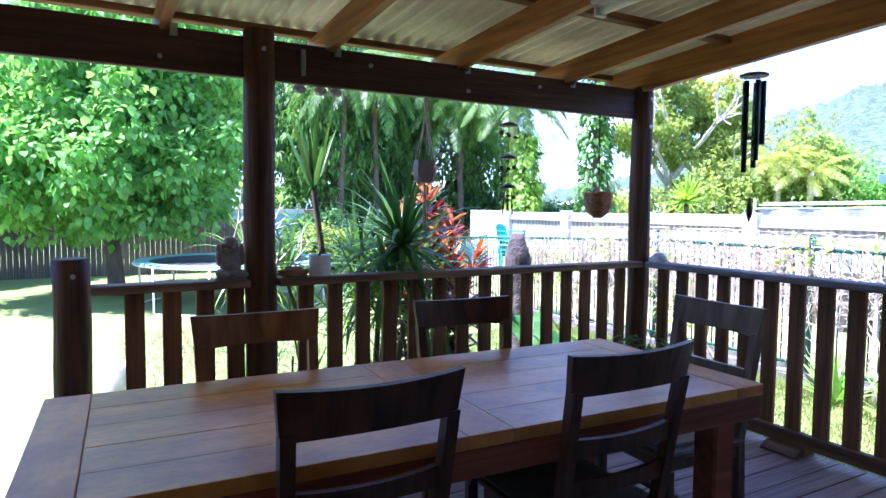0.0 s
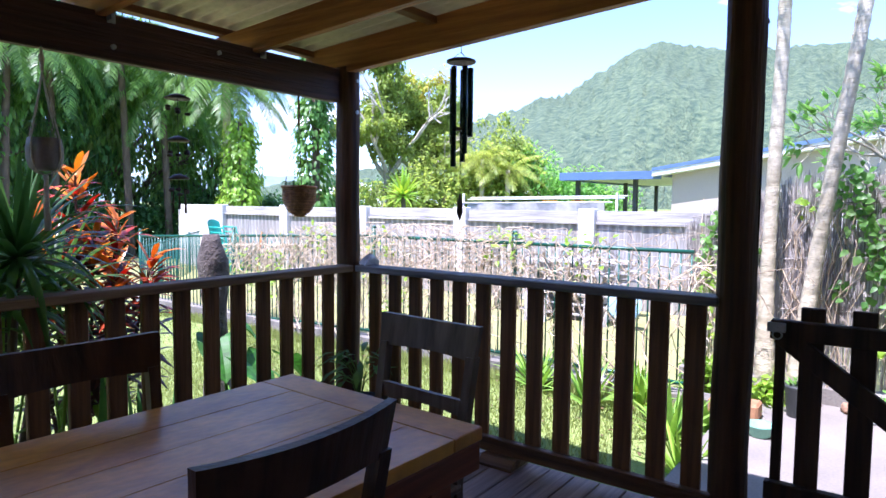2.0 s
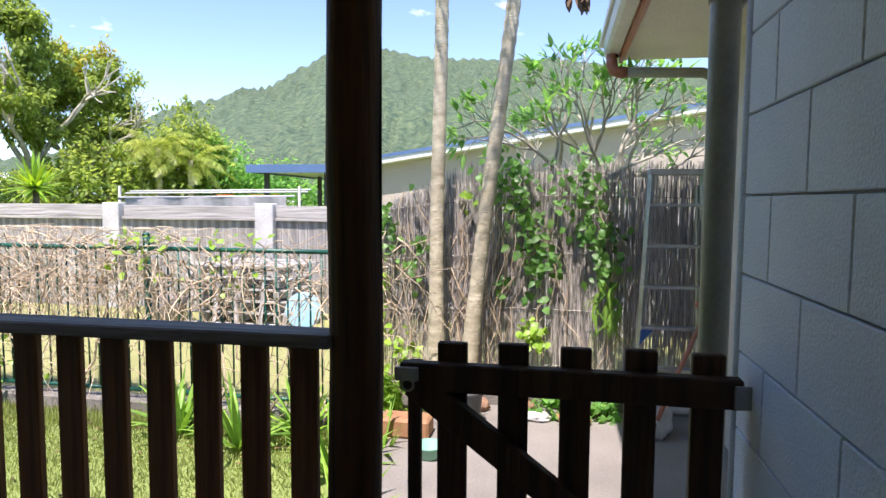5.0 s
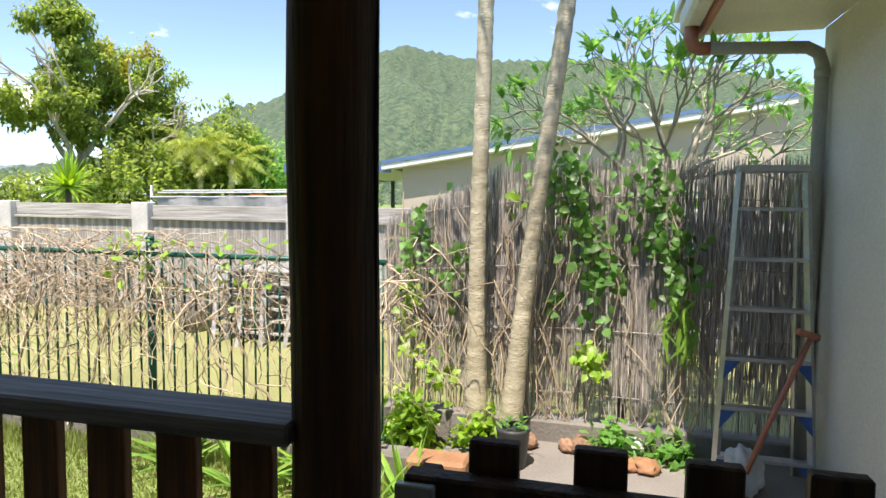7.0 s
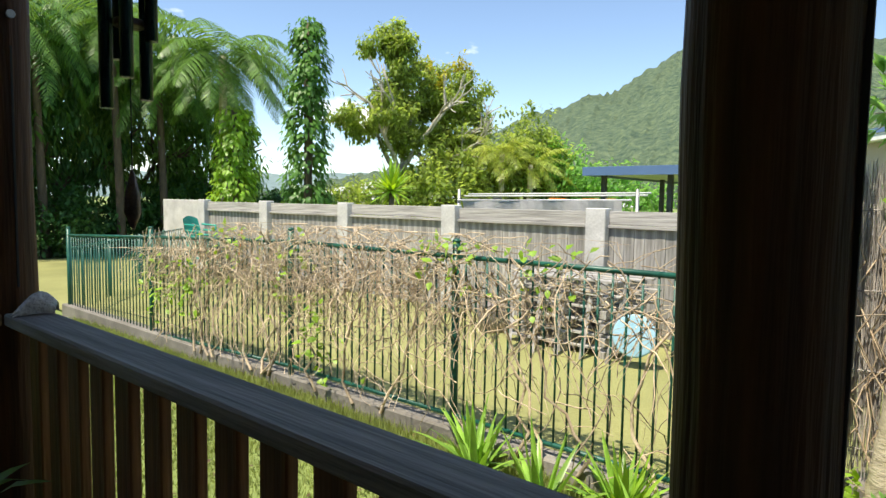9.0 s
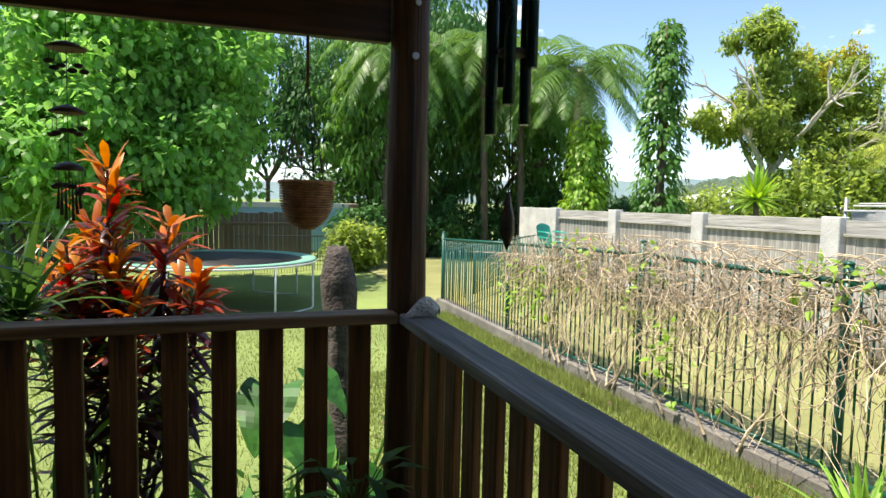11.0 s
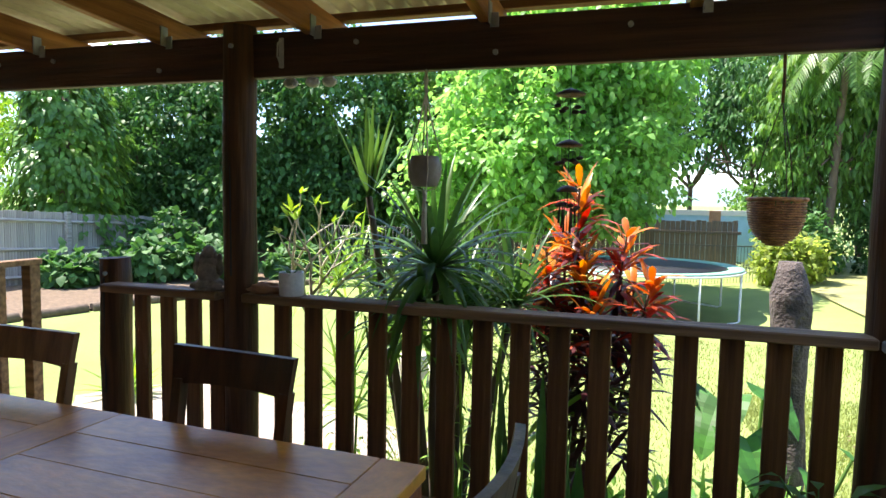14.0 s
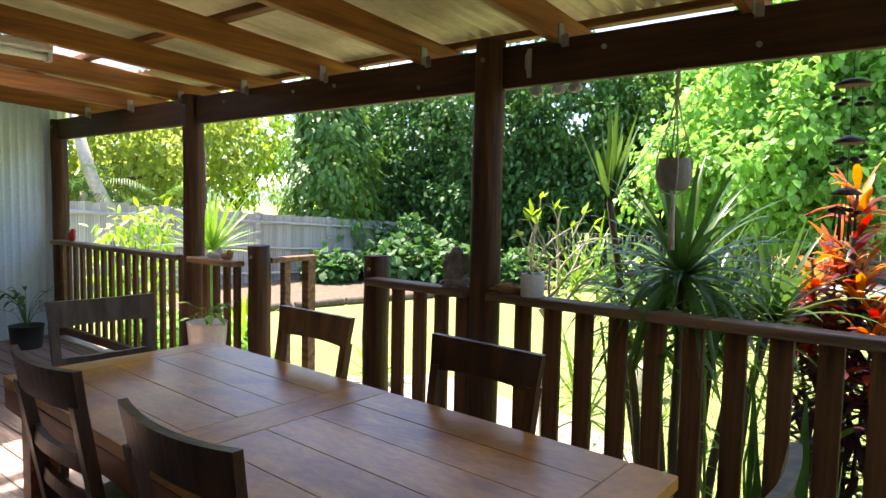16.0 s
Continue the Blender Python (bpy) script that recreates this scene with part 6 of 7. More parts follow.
for i in range(10):
    u0, u1 = -1 + 0.2 * i, -0.8 + 0.2 * i
    s.face([(0.25 * u0, -0.24 - 0.05 * (1 - u0 * u0), 0.45), (0.25 * u1, -0.24 - 0.05 * (1 - u1 * u1), 0.45), (0.24 * u1, -0.32 - 0.05 * (1 - u1 * u1), 0.86 - 0.08 * u1 * u1), (0.24 * u0, -0.32 - 0.05 * (1 - u0 * u0), 0.86 - 0.08 * u0 * u0)], True)
    s.face([(0.25 * u0, -0.26 - 0.05 * (1 - u0 * u0), 0.45), (0.25 * u1, -0.26 - 0.05 * (1 - u1 * u1), 0.45), (0.24 * u1, -0.34 - 0.05 * (1 - u1 * u1), 0.86 - 0.08 * u1 * u1), (0.24 * u0, -0.34 - 0.05 * (1 - u0 * u0), 0.86 - 0.08 * u0 * u0)][::-1], True)
part("backrest", s, m_teal, gc)
for sg in (-1, 1):
    part("armrest", S().tube([(sg * 0.26, 0.2, 0.42), (sg * 0.28, 0.18, 0.64), (sg * 0.28, -0.24, 0.66)], 0.022, 6), m_teal, gc)
for i in (1, 2, 3, 4):
    copy_thing(gc, Matrix.Translation((-0.015 * i, 0.02 * i, 0.135 * i)) @ gc.matrix_world)
for i, (x, y) in enumerate(((7.45, 10.9), (7.45, 9.95))):
    hb = thing("tool_handle", "long yellow wooden tool handle against the fence", "tool", (x, y, GZ))
    part("shaft", S().tube([(0, 0, 0), (0.15, rnd(-.2, .2), 1.25)], 0.014, 7), m_orange if i == 0 else l_yellow, hb)
for i, (y, mm) in enumerate(((9.6, m_conc_l), (9.2, m_conc_l), (8.8, m_conc))):
    rugged("cement_bag", (7.0, y - 1.0, GZ + 0.18), (0.22, 0.28, 0.20), m_white if i < 2 else mm, "pale plastic sack lying on the dry grass", "sack", i * 3.3)

# clothesline and neighbours beyond the fence
cl = thing("clothesline", "white metal clothesline frame with washing behind fence", "clothesline", (8.6, 3.4, GZ + 0.05))
for z, y0, y1 in ((2.14, -1.85, 1.8), (2.10, -1.85, 1.8), (2.02, -1.7, 1.75)):
    part("line_rail", S().tube([(0.4 * (z - 2.0) * 8, y0, z + 0.01), (0.4 * (z - 2.0) * 8, y1, z - 0.03)], 0.015, 6), m_white, cl)
for y in (-1.78, 1.75):
    part("post", S().tube([(0.1, y, 0), (0.1, y, 2.2)], 0.03, 8), m_steel, cl)
s = S()
for i in range(22):
    y0, y1 = -1.55 + 0.145 * i, -1.55 + 0.145 * (i + 1)
    s.face([(0.05, y0, 2.02), (0.05, y1, 2.02), (0.10 + 0.03 * math.sin(i), y1, 1.80), (0.10 + 0.03 * math.sin(i - 1), y0, 1.80)], True)
part("sheet", s, m_cushw, cl, "white sheet over the line")
for y in (-1.4, -1.1, -0.5, 0.8):
    part("towel", bx(0.16, 0.175, y, y + rnd(0.15, 0.35), 1.86, 2.05, 0.004), m_orange if y < 0 else m_pot_d, cl, "orange cloth on the line")

nh = thing("neighbour_house", "low beige house with a blue metal roof", "house", (0, 0, 0))
part("wall", bx(14.3, 14.5, -6.5, 2.27, -0.8, 2.25), m_beige, nh)
s = S()
s.face([(14.3, 2.27, 2.25), (14.3, -6.5, 2.25), (14.3, -6.5, 3.56)])
s.face([(14.5, 2.27, 2.25), (14.5, -6.5, 3.56), (14.5, -6.5, 2.25)])
part("gable", s, m_beige, nh)
part("wall", bx(14.5, 24, 2.07, 2.27, -0.8, 2.2), m_beige, nh)


def slab(y0, z0, y1, z1, x0, x1, h):
    s = S()
    p = [(x0, y0, z0), (x1, y0, z0), (x1, y1, z1), (x0, y1, z1)]
    q = [(a, b, c + h) for a, b, c in p]
    s.face(p[::-1])
    s.face(q)
    for i in range(4):
        j = (i + 1) % 4
        s.face([p[i], p[j], q[j], q[i]])
    return s


part("roof", slab(2.7, 2.34, -6.6, 3.73, 13.95, 25, 0.05), m_bluero, nh)
part("barge_board", slab(2.7, 2.20, -6.6, 3.59, 13.93, 13.99, 0.14), m_white, nh, "white painted barge board")
part("barge_cap", slab(2.7, 2.33, -6.6, 3.72, 13.90, 14.02, 0.09), m_bluero, nh)
part("eave_lining", slab(2.7, 2.19, -6.6, 3.58, 13.98, 14.4, 0.02), m_white, nh)
cp = thing("carport", "open carport with flat blue roof and dark posts", "carport", (0, 0, 0))
part("roof", bx(14.1, 22, 2.5, 5.40, 2.28, 2.32), m_bluero, cp)
part("fascia", bx(14.06, 14.12, 2.5, 5.45, 2.13, 2.35), m_bluero, cp)
part("fascia", bx(14.12, 22, 5.40, 5.46, 2.13, 2.35), m_bluero, cp)
part("ceiling", bx(14.12, 22, 2.5, 5.40, 2.19, 2.22), m_white, cp)
for x, y in ((14.6, 5.1), (18.5, 5.1), (18.5, 3.0), (21.8, 5.1), (14.7, 3.4)):
    part("post", bx(x - 0.06, x + 0.06, y - 0.06, y + 0.06, -0.8, 2.19), m_pot_d, cp)
for x, y, w, h in ((26, 21, 5, 2.6), (34, 33, 8, 3.2), (30, 15, 5, 2.5)):
    hh = thing("far_house", "pale roofed house far behind the trees", "house", (x, y, GZ))
    part("wall", bx(-w / 2, w / 2, -w / 2, w / 2, -0.3, h * 0.75), m_beige, hh)
    s = S()
    a, z0, z1 = w / 2 + 0.4, h * 0.75, h * 1.15
    c4 = [(-a, -a, z0), (a, -a, z0), (a, a, z0), (-a, a, z0)]
    for i in range(4):
        s.face([c4[i], c4[(i + 1) % 4], (0, 0, z1)])
    s.face(c4[::-1])
    part("roof", s, m_white, hh)

# ---- trees ----
rng.seed(3)
tree("big_tree", (-3.0, 13.6, ground_height(-3, 13.6)), 1.9, 0.22, 2, [((0, 0, 4.1), (3.5, 2.9, 2.8)), ((-0.4, -0.9, 3.1), (3.3, 2.3, 1.6)), ((0.6, 0, 5.6), (2.6, 2.4, 2.0))], (470, 30, 0.46), (0.20, 0.145, 0.6), l_bright, "broad bright green shade tree with hanging leaves", seed=1)


def airy(n, centre, rad, r):
    """Small uneven leaf masses scattered through an open crown."""
    out = []
    for i in range(n):
        d = unit() * rnd(0.35, 1.0)
        k = r * rnd(0.6, 1.3)
        out.append(((centre[0] + d.x * rad[0], centre[1] + d.y * rad[1], centre[2] + d.z * rad[2]), (k, k, k * 0.6)))
    return out


tree("gum_tree", (15.4, 13.6, GZ), 3.2, 0.17, 3, airy(34, (-0.2, 0, 6.6), (1.3, 1.2, 1.6), 0.33) + airy(34, (-0.5, 0, 4.7), (2.0, 1.6, 1.2), 0.36), (12, 17, 0.24), (0.17, 0.085), l_olive, "tall open-crowned olive green tree beyond the fence", m_pale, 2)
tree("gum_tree", (17.8, 13.4, GZ), 2.8, 0.16, 3, airy(38, (0.3, 0, 6.0), (2.0, 1.5, 1.5), 0.36) + airy(36, (0.2, 0, 4.4), (2.3, 1.8, 1.3), 0.42), (12, 18, 0.25), (0.17, 0.085), l_olive, "olive and yellow leaved tree beyond the fence", m_pale, 4, (l_yellow, [((-0.6, 0.2, 6.6), (1.0, 0.9, 0.8), 26), ((0.6, -0.4, 7.1), (0.5, 0.5, 0.4), 14)]))
for i, (x, y, rx, rz, lm) in enumerate(((17, 16, 2.6, 1.5, l_olive), (15.8, 11.6, 2.0, 2.0, l_olive), (18.8, 11.4, 2.4, 2.7, l_olive), (19.8, 9.4, 1.9, 2.2, l_bright), (21, 7.9, 2.2, 1.7, l_bright), (19.0, 10.2, 1.6, 2.7, l_olive), (13.2, 14.2, 1.3, 0.9, l_olive), (14.0, 17.5, 2.0, 1.2, l_dark), (24, 12, 3, 1.7, l_mid), (22, 18, 3.5, 1.8, l_dark))):
    bush((x, y, GZ), (rx, rx, rz), 230, 22, 0.36, (0.20, 0.11), lm, "leafy green shrub mass beyond the boundary fence")
palm((17.2, 10.2, GZ), 3.7, 1.8, 0.42, 20, l_gold, "golden cane palm among the shrubs", droop=1.3, seed=2)
palm((17.6, 9.3, GZ), 3.3, 1.8, 0.42, 14, l_gold, "golden cane palm among the shrubs", droop=1.4, seed=5)
yu = thing("yucca", "spiky bright green yucca head above the fence", "plant", (8.35, 6.62, GZ))
part("stem", S().tube([(0, 0, -0.1), (0.03, 0, 1.2), (0, 0, 2.24)], [0.07, 0.06, 0.05], 8), m_trunk, yu)
s = S()
rosette(s, (0, 0, 2.22), 64, 0.66, 0.038, 1.5, -0.5, 0.5, 1)
part("leaves", s, l_lime, yu)


def vine_column(at, h, r, lm, label, count, trunk=0.12, leaf=(0.2, 0.10)):
    t = thing("vine_tree", label, "tree", at)
    part("trunk", S().tube([(0, 0, -0.1), (0.05, 0, h * 0.5), (0, 0, h)], [trunk, trunk * 0.9, trunk * 0.7], 8), m_trunk, t)
    s = S()
    for i in range(count):
        z = rnd(0.15, 1.0) * h
        a = rnd(0, 6.28)
        k = r * (1 - 0.45 * (z / h) ** 3) * (1 + 0.35 * noise.noise(Vector((math.cos(a), math.sin(a), z * 1.1)))) * rnd(0.55, 1.05)
        for j in range(5):
            p = Vector((k * math.cos(a) + rnd(-.12, .12), k * math.sin(a) + rnd(-.12, .12), z + rnd(-.15, .15)))
            s.leaf(p, Vector((math.cos(a), math.sin(a), -0.9)) + unit() * 0.6, (math.cos(a), math.sin(a), 0.8), leaf[0] * rnd(0.7, 1.2), leaf[1] * rnd(0.7, 1.2), 0.2)
    part("foliage", s, lm, t)
    return t


vine_column((9.6, 11.0, GZ), 6.5, 0.62, l_mid, "vine-clad palm trunk, narrow and green", 620)
vine_column((9.7, 14.6, GZ), 4.6, 0.70, l_lime, "vine-clad trunk with lime green leaves", 480)
palm((10.1, 15.9, GZ), 6.4, 3.3, 0.72, 34, l_palm, "tall feather palm with long drooping fronds", droop=2.0, seed=3, pairs=40, trunk_r=0.14, wide=0.04)
for i, (x, y, h) in enumerate(((6.0, 19.0, 6.6), (8.0, 18.4, 7.4), (9.4, 18.4, 6.0), (4.4, 18.8, 7.0))):
    palm((x, y, ground_height(x, y)), h, 3.2, 0.55, 22, l_palm if i % 2 else l_mid, "tall feather palm with drooping fronds at the back", m_trunk, droop=2.3, seed=i, pairs=32, wide=0.048, trunk_r=0.12, lean=(rnd(-.4, .4), rnd(-.3, .3)), up=0.8)
for i, (x, y, rx, rz, lm) in enumerate(((6.5, 19.0, 1.6, 1.0, l_dark), (8.8, 19.6, 1.5, 0.9, l_dark), (3.6, 18.2, 1.2, 0.9, l_dark), (2.9, 15.8, 0.8, 0.65, l_olive), (3.2, 20.8, 1.5, 1.6, l_mid), (10.6, 19.5, 2.0, 1.3, l_dark), (12.0, 17.5, 1.6, 1.1, l_dark))):
    bush((x, y, ground_height(x, y)), (rx, rx, rz), 170, 20, 0.3, (0.18, 0.10), lm, "dense green shrub at the back of the garden")
for i, (x, y, h) in enumerate(((3.0, 22.5, 6.5), (4.6, 25.5, 9), (0.8, 24, 7.5), (7.5, 26.5, 10.5), (10.2, 24.5, 8.5), (-2.5, 25, 9))):
    tree("she_oak", (x, y, GZ), h * 0.4, 0.13, 2, [((0, 0, h * 0.85), (2.2, 2.2, h * 0.38))], (300, 22, 0.45), (0.26, 0.09, 0.8), l_dark, "tall thin-leaved dark tree behind the garden", seed=i)

rng.seed(41)
for i, (x, y, h, r, lm) in enumerate(((4.6, 20.4, 8.5, 2.3, l_mid), (7.0, 21.2, 10, 2.5, l_dark), (9.6, 20.6, 9.0, 2.2, l_palm), (12.0, 20.2, 6.5, 1.9, l_mid), (8.4, 23.5, 12, 3.0, l_dark), (5.6, 24, 12, 3.0, l_mid))):
    tree("weeping_tree", (x, y, GZ), 2.4, 0.16, 2, [((0, 0, h * 0.55), (r, r, h * 0.46))], (330, 22, 0.42), (0.34, 0.09, 1.1), lm, "tall weeping tree with hanging leaf curtains", seed=i)

# trees along the western side
rng.seed(14)
vine_column((-15.9, 10.8, GZ), 5.6, 1.5, l_mid, "tree wrapped in a curtain of green vine", 1500, 0.2, (0.26, 0.13))
for i, (x, y, h, r) in enumerate(((-13.2, 16.0, 7.5, 2.9), (-10.6, 17.2, 8.0, 2.8), (-8.2, 18.6, 7.5, 2.6), (-16.5, 15.5, 7.0, 2.8), (-6.6, 20.5, 8, 2.8))):
    tree("dark_tree", (x, y, ground_height(x, y)), 2.2, 0.2, 2, [((0, 0, h * 0.62), (r, r, h * 0.40)), ((0, -0.5, h * 0.32), (r * 0.9, r * 0.8, h * 0.25))], (460, 26, 0.42), (0.22, 0.12), l_mid if i in (2, 4) else l_dark, "dense dark green tree on the western side", seed=i)
for i, (x, y, h, lm) in enumerate(((-22, 9.5, 7, l_olive), (-24, 13, 7, l_lime), (-20, 5.6, 5.4, l_olive), (-27, 10, 8, l_mid), (-24, 4, 8, l_mid), (-19.5, 1.5, 6, l_dark), (-21, 17, 8, l_mid))):
    tree("side_tree", (x, y, GZ), 2.0, 0.16, 2, [((0, 0, h * 0.62), (2.8, 2.8, h * 0.36))], (300, 22, 0.45), (0.24, 0.12), lm, "light leafy tree beyond the western fence", seed=i)
pl = thing("pale_trunk", "leaning pale bare trunk beyond the fence", "tree", (-16.6, 4.6, GZ))
part("trunk", S().tube([(0, 0, -0.1), (0.1, -0.15, 1.6), (-0.15, -0.5, 2.6), (-0.5, -0.8, 4.2)], [0.2, 0.16, 0.15, 0.12], 10), m_pale, pl)
pl2 = thing("cut_trunk", "grey cut-off tree trunk beyond the fence", "tree", (-16.2, 6.6, GZ))
part("trunk", S().tube([(0, 0, -0.1), (0.0, 0, 1.6), (-0.05, 0, 3.4)], [0.2, 0.18, 0.17], 10), m_bark, pl2)
palm((-17.4, 4.2, GZ), 2.2, 2.2, 0.4, 20, l_dark, "dark low palm beyond the western fence", seed=6)
palm((-17.0, 5.6, GZ), 1.7, 1.9, 0.4, 18, l_mid, "green low palm beyond the western fence", seed=7)
for i, (x, y, rx, rz, lm) in enumerate(((-12.6, 10.2, 0.9, 0.55, l_dark), (-11.2, 11.2, 0.8, 0.5, l_dark), (-13.4, 8.6, 0.6, 0.35, l_dark), (-9.9, 12.6, 0.7, 0.4, l_dark), (-13.6, 12.0, 0.9, 0.8, l_dark))):
    bush((x, y, ground_height(x, y)), (rx, rx, rz), 90, 14, 0.28, (0.26, 0.19), lm, "broad-leaved green shrub in the garden bed")
bed = thing("garden_bed", "leaf-littered garden bed edged with dark logs", "garden bed", (0, 0, 0), kind="structure")
s = S()
for i in range(10):
    y0, y1 = 3.0 + i, 4.0 + i
    xr0, xr1 = -11.0 + 0.28 * (y0 - 4), -11.0 + 0.28 * (y1 - 4)
    s.face([(-14.4, y0, ground_height(-14.4, y0) + 0.06), (xr0, y0, ground_height(xr0, y0) + 0.05), (xr1, y1, ground_height(xr1, y1) + 0.05), (-14.4, y1, ground_height(-14.4, y1) + 0.06)], True)
part("litter", s, m_dirt, bed)
for i in range(9):
    y0 = 3.1 + i * 1.08
    xa, xb = -11.0 + 0.28 * (y0 - 4), -11.0 + 0.28 * (y0 - 3)
    part("log", S().tube([(xa, y0, ground_height(xa, y0) + 0.06), (xb, y0 + 1.0, ground_height(xb, y0 + 1) + 0.06)], 0.085, 8), m_trunk, bed)
bed2 = thing("garden_bed", "dark soil bed under the plants beside the deck", "garden bed", (0, 0, 0), kind="structure")
s = S()
for i in range(14):
    x0, x1 = -2.95 + 0.25 * i, -2.70 + 0.25 * i
    e0, e1 = 1.65 + 0.15 * math.sin(i * 1.1), 1.65 + 0.15 * math.sin((i + 1) * 1.1)
    s.face([(x0, 0.2, GZ + 0.04), (x1, 0.2, GZ + 0.04), (x1, e1, ground_height(x1, e1) + 0.012), (x0, e0, ground_height(x0, e0) + 0.012)], True)
part("soil", s, m_dirt, bed2)
for x, y, n_, l_, lm, z in ((-8.4, 2.05, 44, 0.85, l_vsl, 1.4), (-6.9, 1.5, 26, 0.6, l_lime, 0.45), (-6.2, 1.0, 22, 0.55, l_vsl, 0.1), (-5.9, 2.6, 24, 0.6, l_lime, 0.0)):
    ag = thing("strap_plant", "sunlit yellow-green strap plant below the deck", "plant", (x, y, GZ))
    s = S()
    rosette(s, (0, 0, z), n_, l_, 0.03, 1.45, 0.1, 0.7, x)
    if z > 0.2:
        s.tube([(0, 0, -0.1), (0, 0, z)], [0.05, 0.04], 7)
    part("leaves", s, lm, ag)
bush((-9.8, 1.75, GZ), (0.7, 0.6, 0.98), 80, 14, 0.22, (0.18, 0.05), l_lime, "sunlit yellow-green shrub outside the far rail")
bush((-7.9, 1.0, GZ), (0.5, 0.35, 0.4), 60, 14, 0.2, (0.16, 0.06), l_bright, "green leafy shrub outside the far rail")
bush((-6.5, 0.8, GZ), (0.8, 0.35, 0.4), 80, 14, 0.2, (0.16, 0.06), l_bright, "green leafy shrub outside the far rail")
o = solid("log_seat", S().lathe([(0.17, 0), (0.18, 0.03), (0.165, 0.33), (0.15, 0.35)], 18), m_pale, "short cut log standing on the gravel", "log")
o.location = (-3.3, 4.2, ground_height(-3.3, 4.2))
sp_ = thing("stair_post", "weathered square stair rail post beside the steps", "post", (0, 0, 0), kind="structure")
part("post", bx(-4.84, -4.76, 0.62, 0.70, GZ, 1.0, 0.005), w_cap_x, sp_)
part("hand_rail", bx(-4.84, -4.76, 0.28, 0.72, 1.0, 1.04, 0.005), w_cap_x, sp_)
part("post", bx(-4.83, -4.77, 0.40, 0.46, GZ, 1.0, 0.005), w_cap_x, sp_)

# mountain and far ridge
def ridge(name, label, dist, depth, line, steps, material, rough):
    s = S()
    rows = 16
    az0, az1 = line[0][0], line[-1][0]
    for j in range(rows + 1):
        f = j / rows
        for i in range(steps + 1):
            az = az0 + (az1 - az0) * i / steps
            for k in range(len(line) - 1):
                if line[k][0] <= az <= line[k + 1][0]:
                    break
            u = (az - line[k][0]) / (line[k + 1][0] - line[k][0])
            el = line[k][1] + (line[k + 1][1] - line[k][1]) * (u * u * (3 - 2 * u) * 0.4 + u * 0.6)
            d = dist - depth * (1 - f)
            hgt = math.tan(radians(el)) * dist
            fold = noise.fractal(Vector((az * 0.25, f * 2.2, 1.0)), 1.0, 2.0, 5)
            bump = rough * noise.noise(Vector((az * 3.1, f * 34, 0))) + rough * 0.7 * noise.noise(Vector((az * 7.5, f * 70, 3)))
            z = hgt * (f ** 0.85) + fold * hgt * 0.16 * f * (1 - f) * 3 + bump * (0.25 + f * 0.75)
            dd = d + fold * depth * 0.12 * (1 - f)
            s.v.append((dd * math.sin(radians(az)), dd * math.cos(radians(az)), z - 2))
    for j in range(rows):
        for i in range(steps):
            k = j * (steps + 1) + i
            s.f.append((k, k + 1, k + steps + 2, k + steps + 1))
            s.soft.append(True)
    solid(name, s, material, label, "mountain", "structure")


m_hill = mat("forested_hill", (0.150, 0.205, 0.105), (0.050, 0.095, 0.058), 0.95, 0.16, bump=1.0, fine=0.5, spread=0.40)
for nd in m_hill.node_tree.nodes:
    if nd.type == "BUMP":
        nd.inputs["Distance"].default_value = 4.0
# distance haze is painted into this pale blue-green base colour
m_far = mat("ridge_haze_tint", (0.20, 0.27, 0.26), (0.15, 0.22, 0.22), 0.95, 0.02, bump=0.0, fine=0.1)
ridge("mountain", "forested green mountain behind the houses", 950, 560, [(31.9, 0.51), (46.9, 3.28), (53.9, 6.35), (57.4, 8.08), (60.1, 8.62), (62.3, 9.53), (63.9, 9.63), (67.2, 11.55), (70.1, 13.16), (72.5, 13.78), (74.8, 13.24), (77.1, 12.8), (81.9, 12.55), (88.9, 12.49), (96.9, 11.47), (111.9, 8.19), (136.9, 4.1), (161.9, 1.02)], 420, m_hill, 7.0)
ridge("far_ridge", "low ridge on the horizon, haze painted into its colour", 1900, 500, [(-80, 1.0), (-40, 1.6), (0, 1.5), (30, 2.2), (45, 2.6), (60, 2.0), (80, 1.0)], 160, m_far, 10.0)

# ---- lawn blades and litter ----
gr = thing("grass", "short green grass blades over the lawn", "grass", kind="stuff")
s = S()
rng.seed(77)


def blades(n_, x0, x1, y0, y1, h0, h1):
    for i in range(n_):
        x, y = rnd(x0, x1), rnd(y0, y1)
        if 0.1 < x < 3.75 and y < -1.6:
            continue
        z = ground_height(x, y) - 0.005
        a, h = rnd(0, 6.28), rnd(h0, h1)
        dx, dy = 0.006 * math.cos(a), 0.006 * math.sin(a)
        lx, ly = rnd(-.03, .03), rnd(-.03, .03)
        k = len(s.v)
        s.v.extend([(x - dx, y - dy, z), (x + dx, y + dy, z), (x + lx, y + ly, z + h)])
        s.f.append((k, k + 1, k + 2))
        s.soft.append(False)


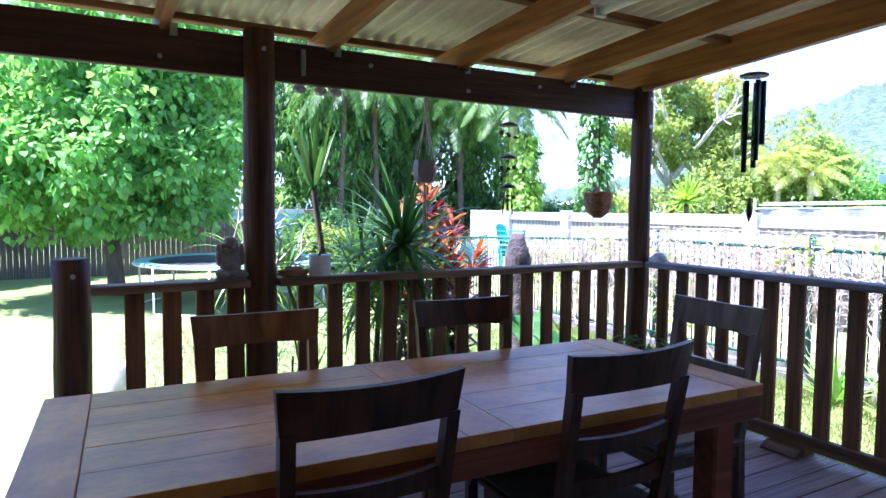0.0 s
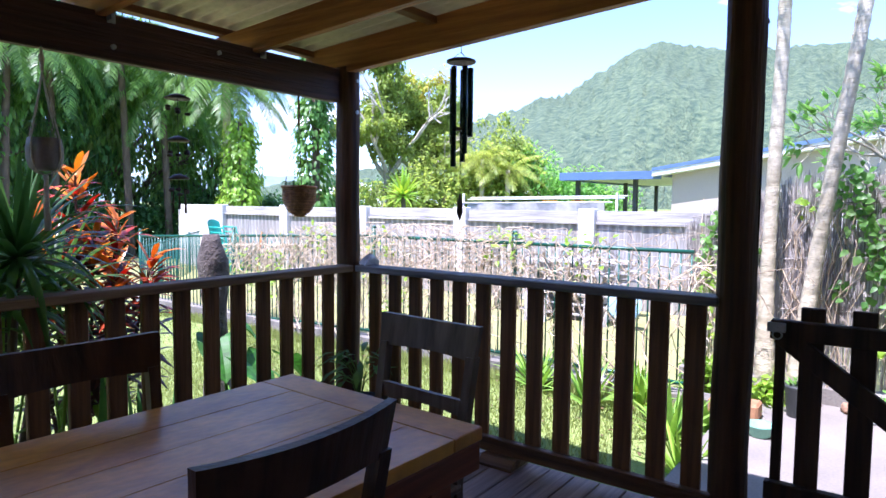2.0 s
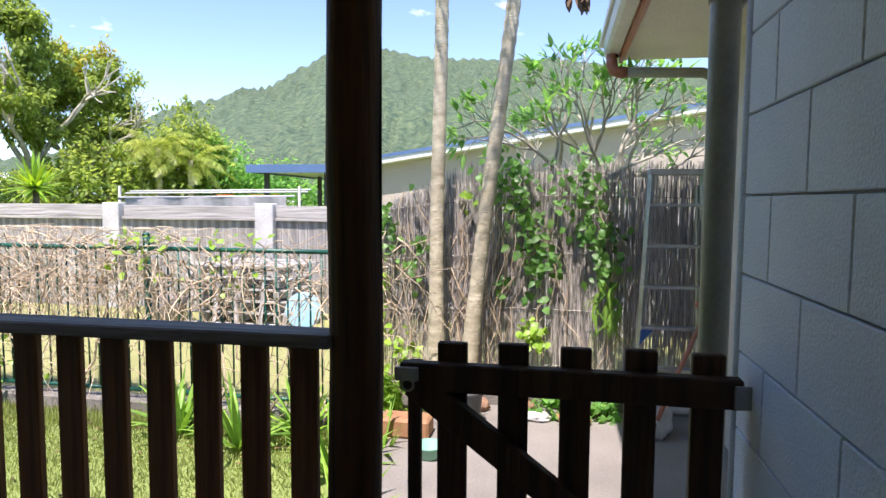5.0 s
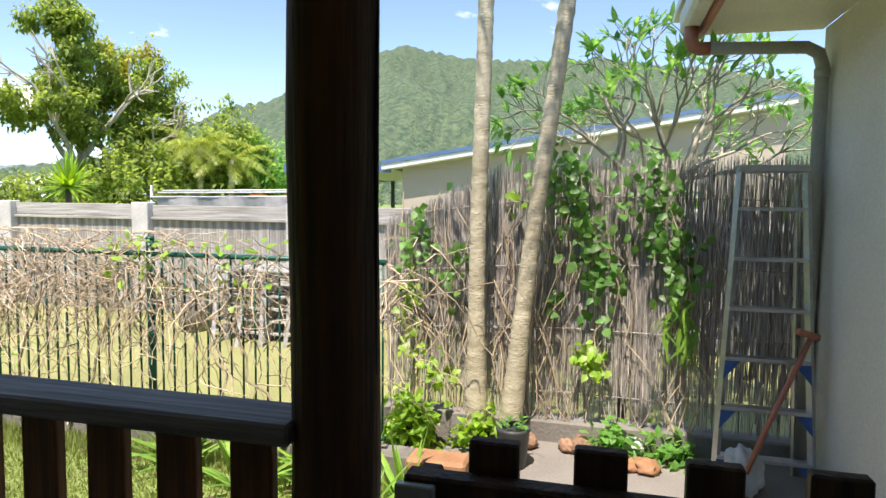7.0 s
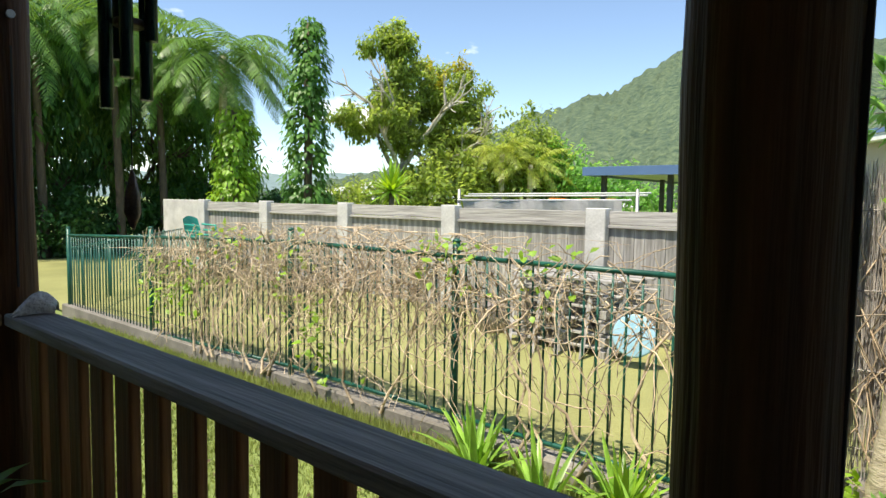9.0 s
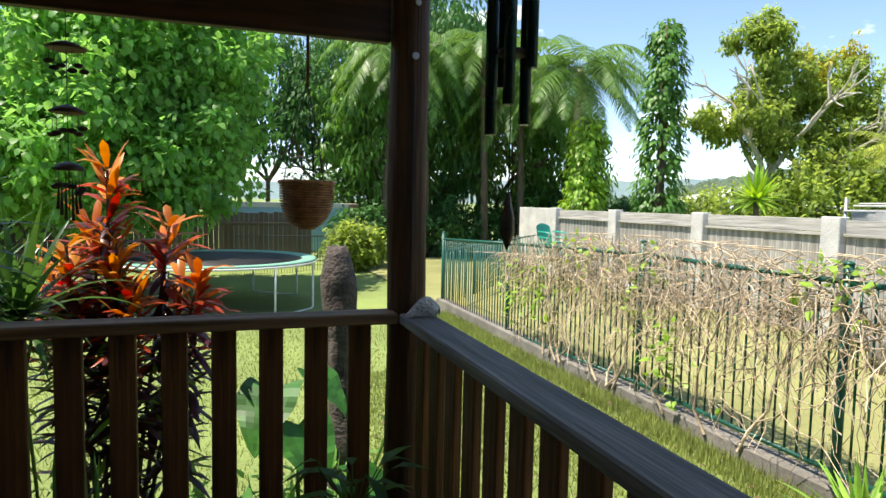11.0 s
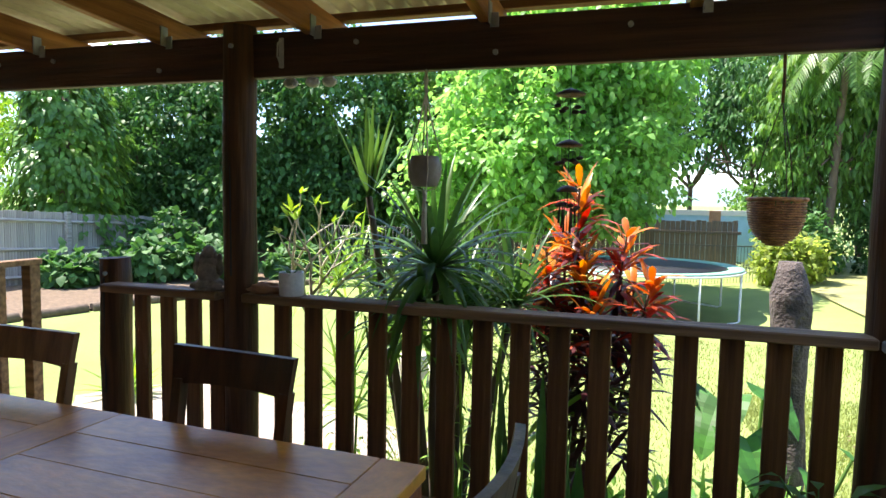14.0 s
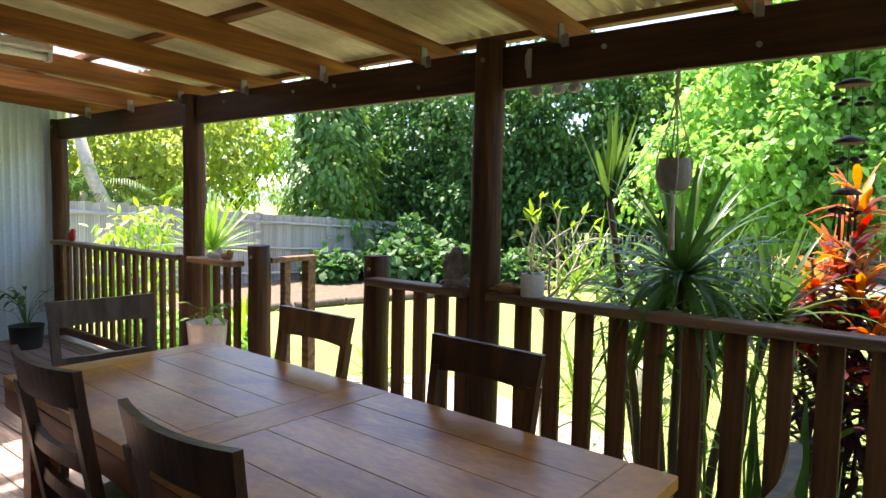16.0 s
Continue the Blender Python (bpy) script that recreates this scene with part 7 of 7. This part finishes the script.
blades(42000, 0.2, 2.98, -1.6, 5.0, 0.03, 0.07)
blades(22000, -3.2, 3.0, 1.5, 8.0, 0.03, 0.07)
blades(9000, 2.7, 2.98, -1.6, 8.0, 0.05, 0.12)
part("blades", s, l_grass, gr)
s = S()
for i in range(420):
    x, y = rnd(0.2, 2.95), rnd(-1.6, 4)
    s.leaf((x, y, ground_height(x, y) + 0.03), (rnd(-1, 1), rnd(-1, 1), 0.1), (0, 0, 1), rnd(0.04, 0.08), rnd(0.015, 0.03))
part("fallen_leaves", s, l_deadl, gr)

# ---- pieces of the house wall and the deck ----
bh, bwid = 0.2225, 0.45
bm_full = bx(0.003, bwid - 0.003, 0, 0.016, 0.003, bh - 0.003, 0.003).mesh("block", m_block)
bm_half = bx(0.003, bwid / 2 - 0.003, 0, 0.016, 0.003, bh - 0.003, 0.003).mesh("block", m_block)
z = -0.5625
row = 0
while z < 2.6:
    x = 0.17
    first = True
    while x > -5.4:
        w = bwid / 2 if (first and row % 2 == 0) else bwid
        first = False
        x -= w
        clip = None
        for a, b, za, zb in ((WX0, WX1, SILL, 2.12), (OX0, OX1, -0.03, 2.12)):
            if za - 0.02 < z + bh * 0.5 < zb and x + w > a and x < b:
                clip = (max(x, b), x + w) if x + w > b + 0.03 else ((x, min(x + w, a)) if x < a - 0.03 else (0, 0))
        if clip:
            if clip[1] - clip[0] > 0.03:
                piece("block", bx(0.003, clip[1] - clip[0] - 0.003, 0, 0.016, 0.003, bh - 0.003, 0.003).mesh("block", m_block), house, (clip[0], -3.394, z))
            continue
        piece("block", bm_half if w < 0.3 else bm_full, house, (x, -3.394, z))
    z += bh
    row += 1
part("wall_face", bx(DX0, -5.7, -3.394, -3.378, GZ, 2.62, 0.002), m_block, house)

bw_ = 0.139
nb = int((DY1 - 0.03 - DY0) / bw_)
for i in range(nb):
    cuts = [DX0] + sorted(rnd(-6.5, -1.0) for _ in range(2)) + [DX1 - 0.02]
    for a, b in zip(cuts[:-1], cuts[1:]):
        if b - a > 0.3:
            ob = part("board", bx(a + 0.002, b - 0.002, DY0 + i * bw_ + 0.003, DY0 + (i + 1) * bw_ - 0.003, -0.028, 0.0 - rnd(0, 0.002), 0.003), w_deck, deck)
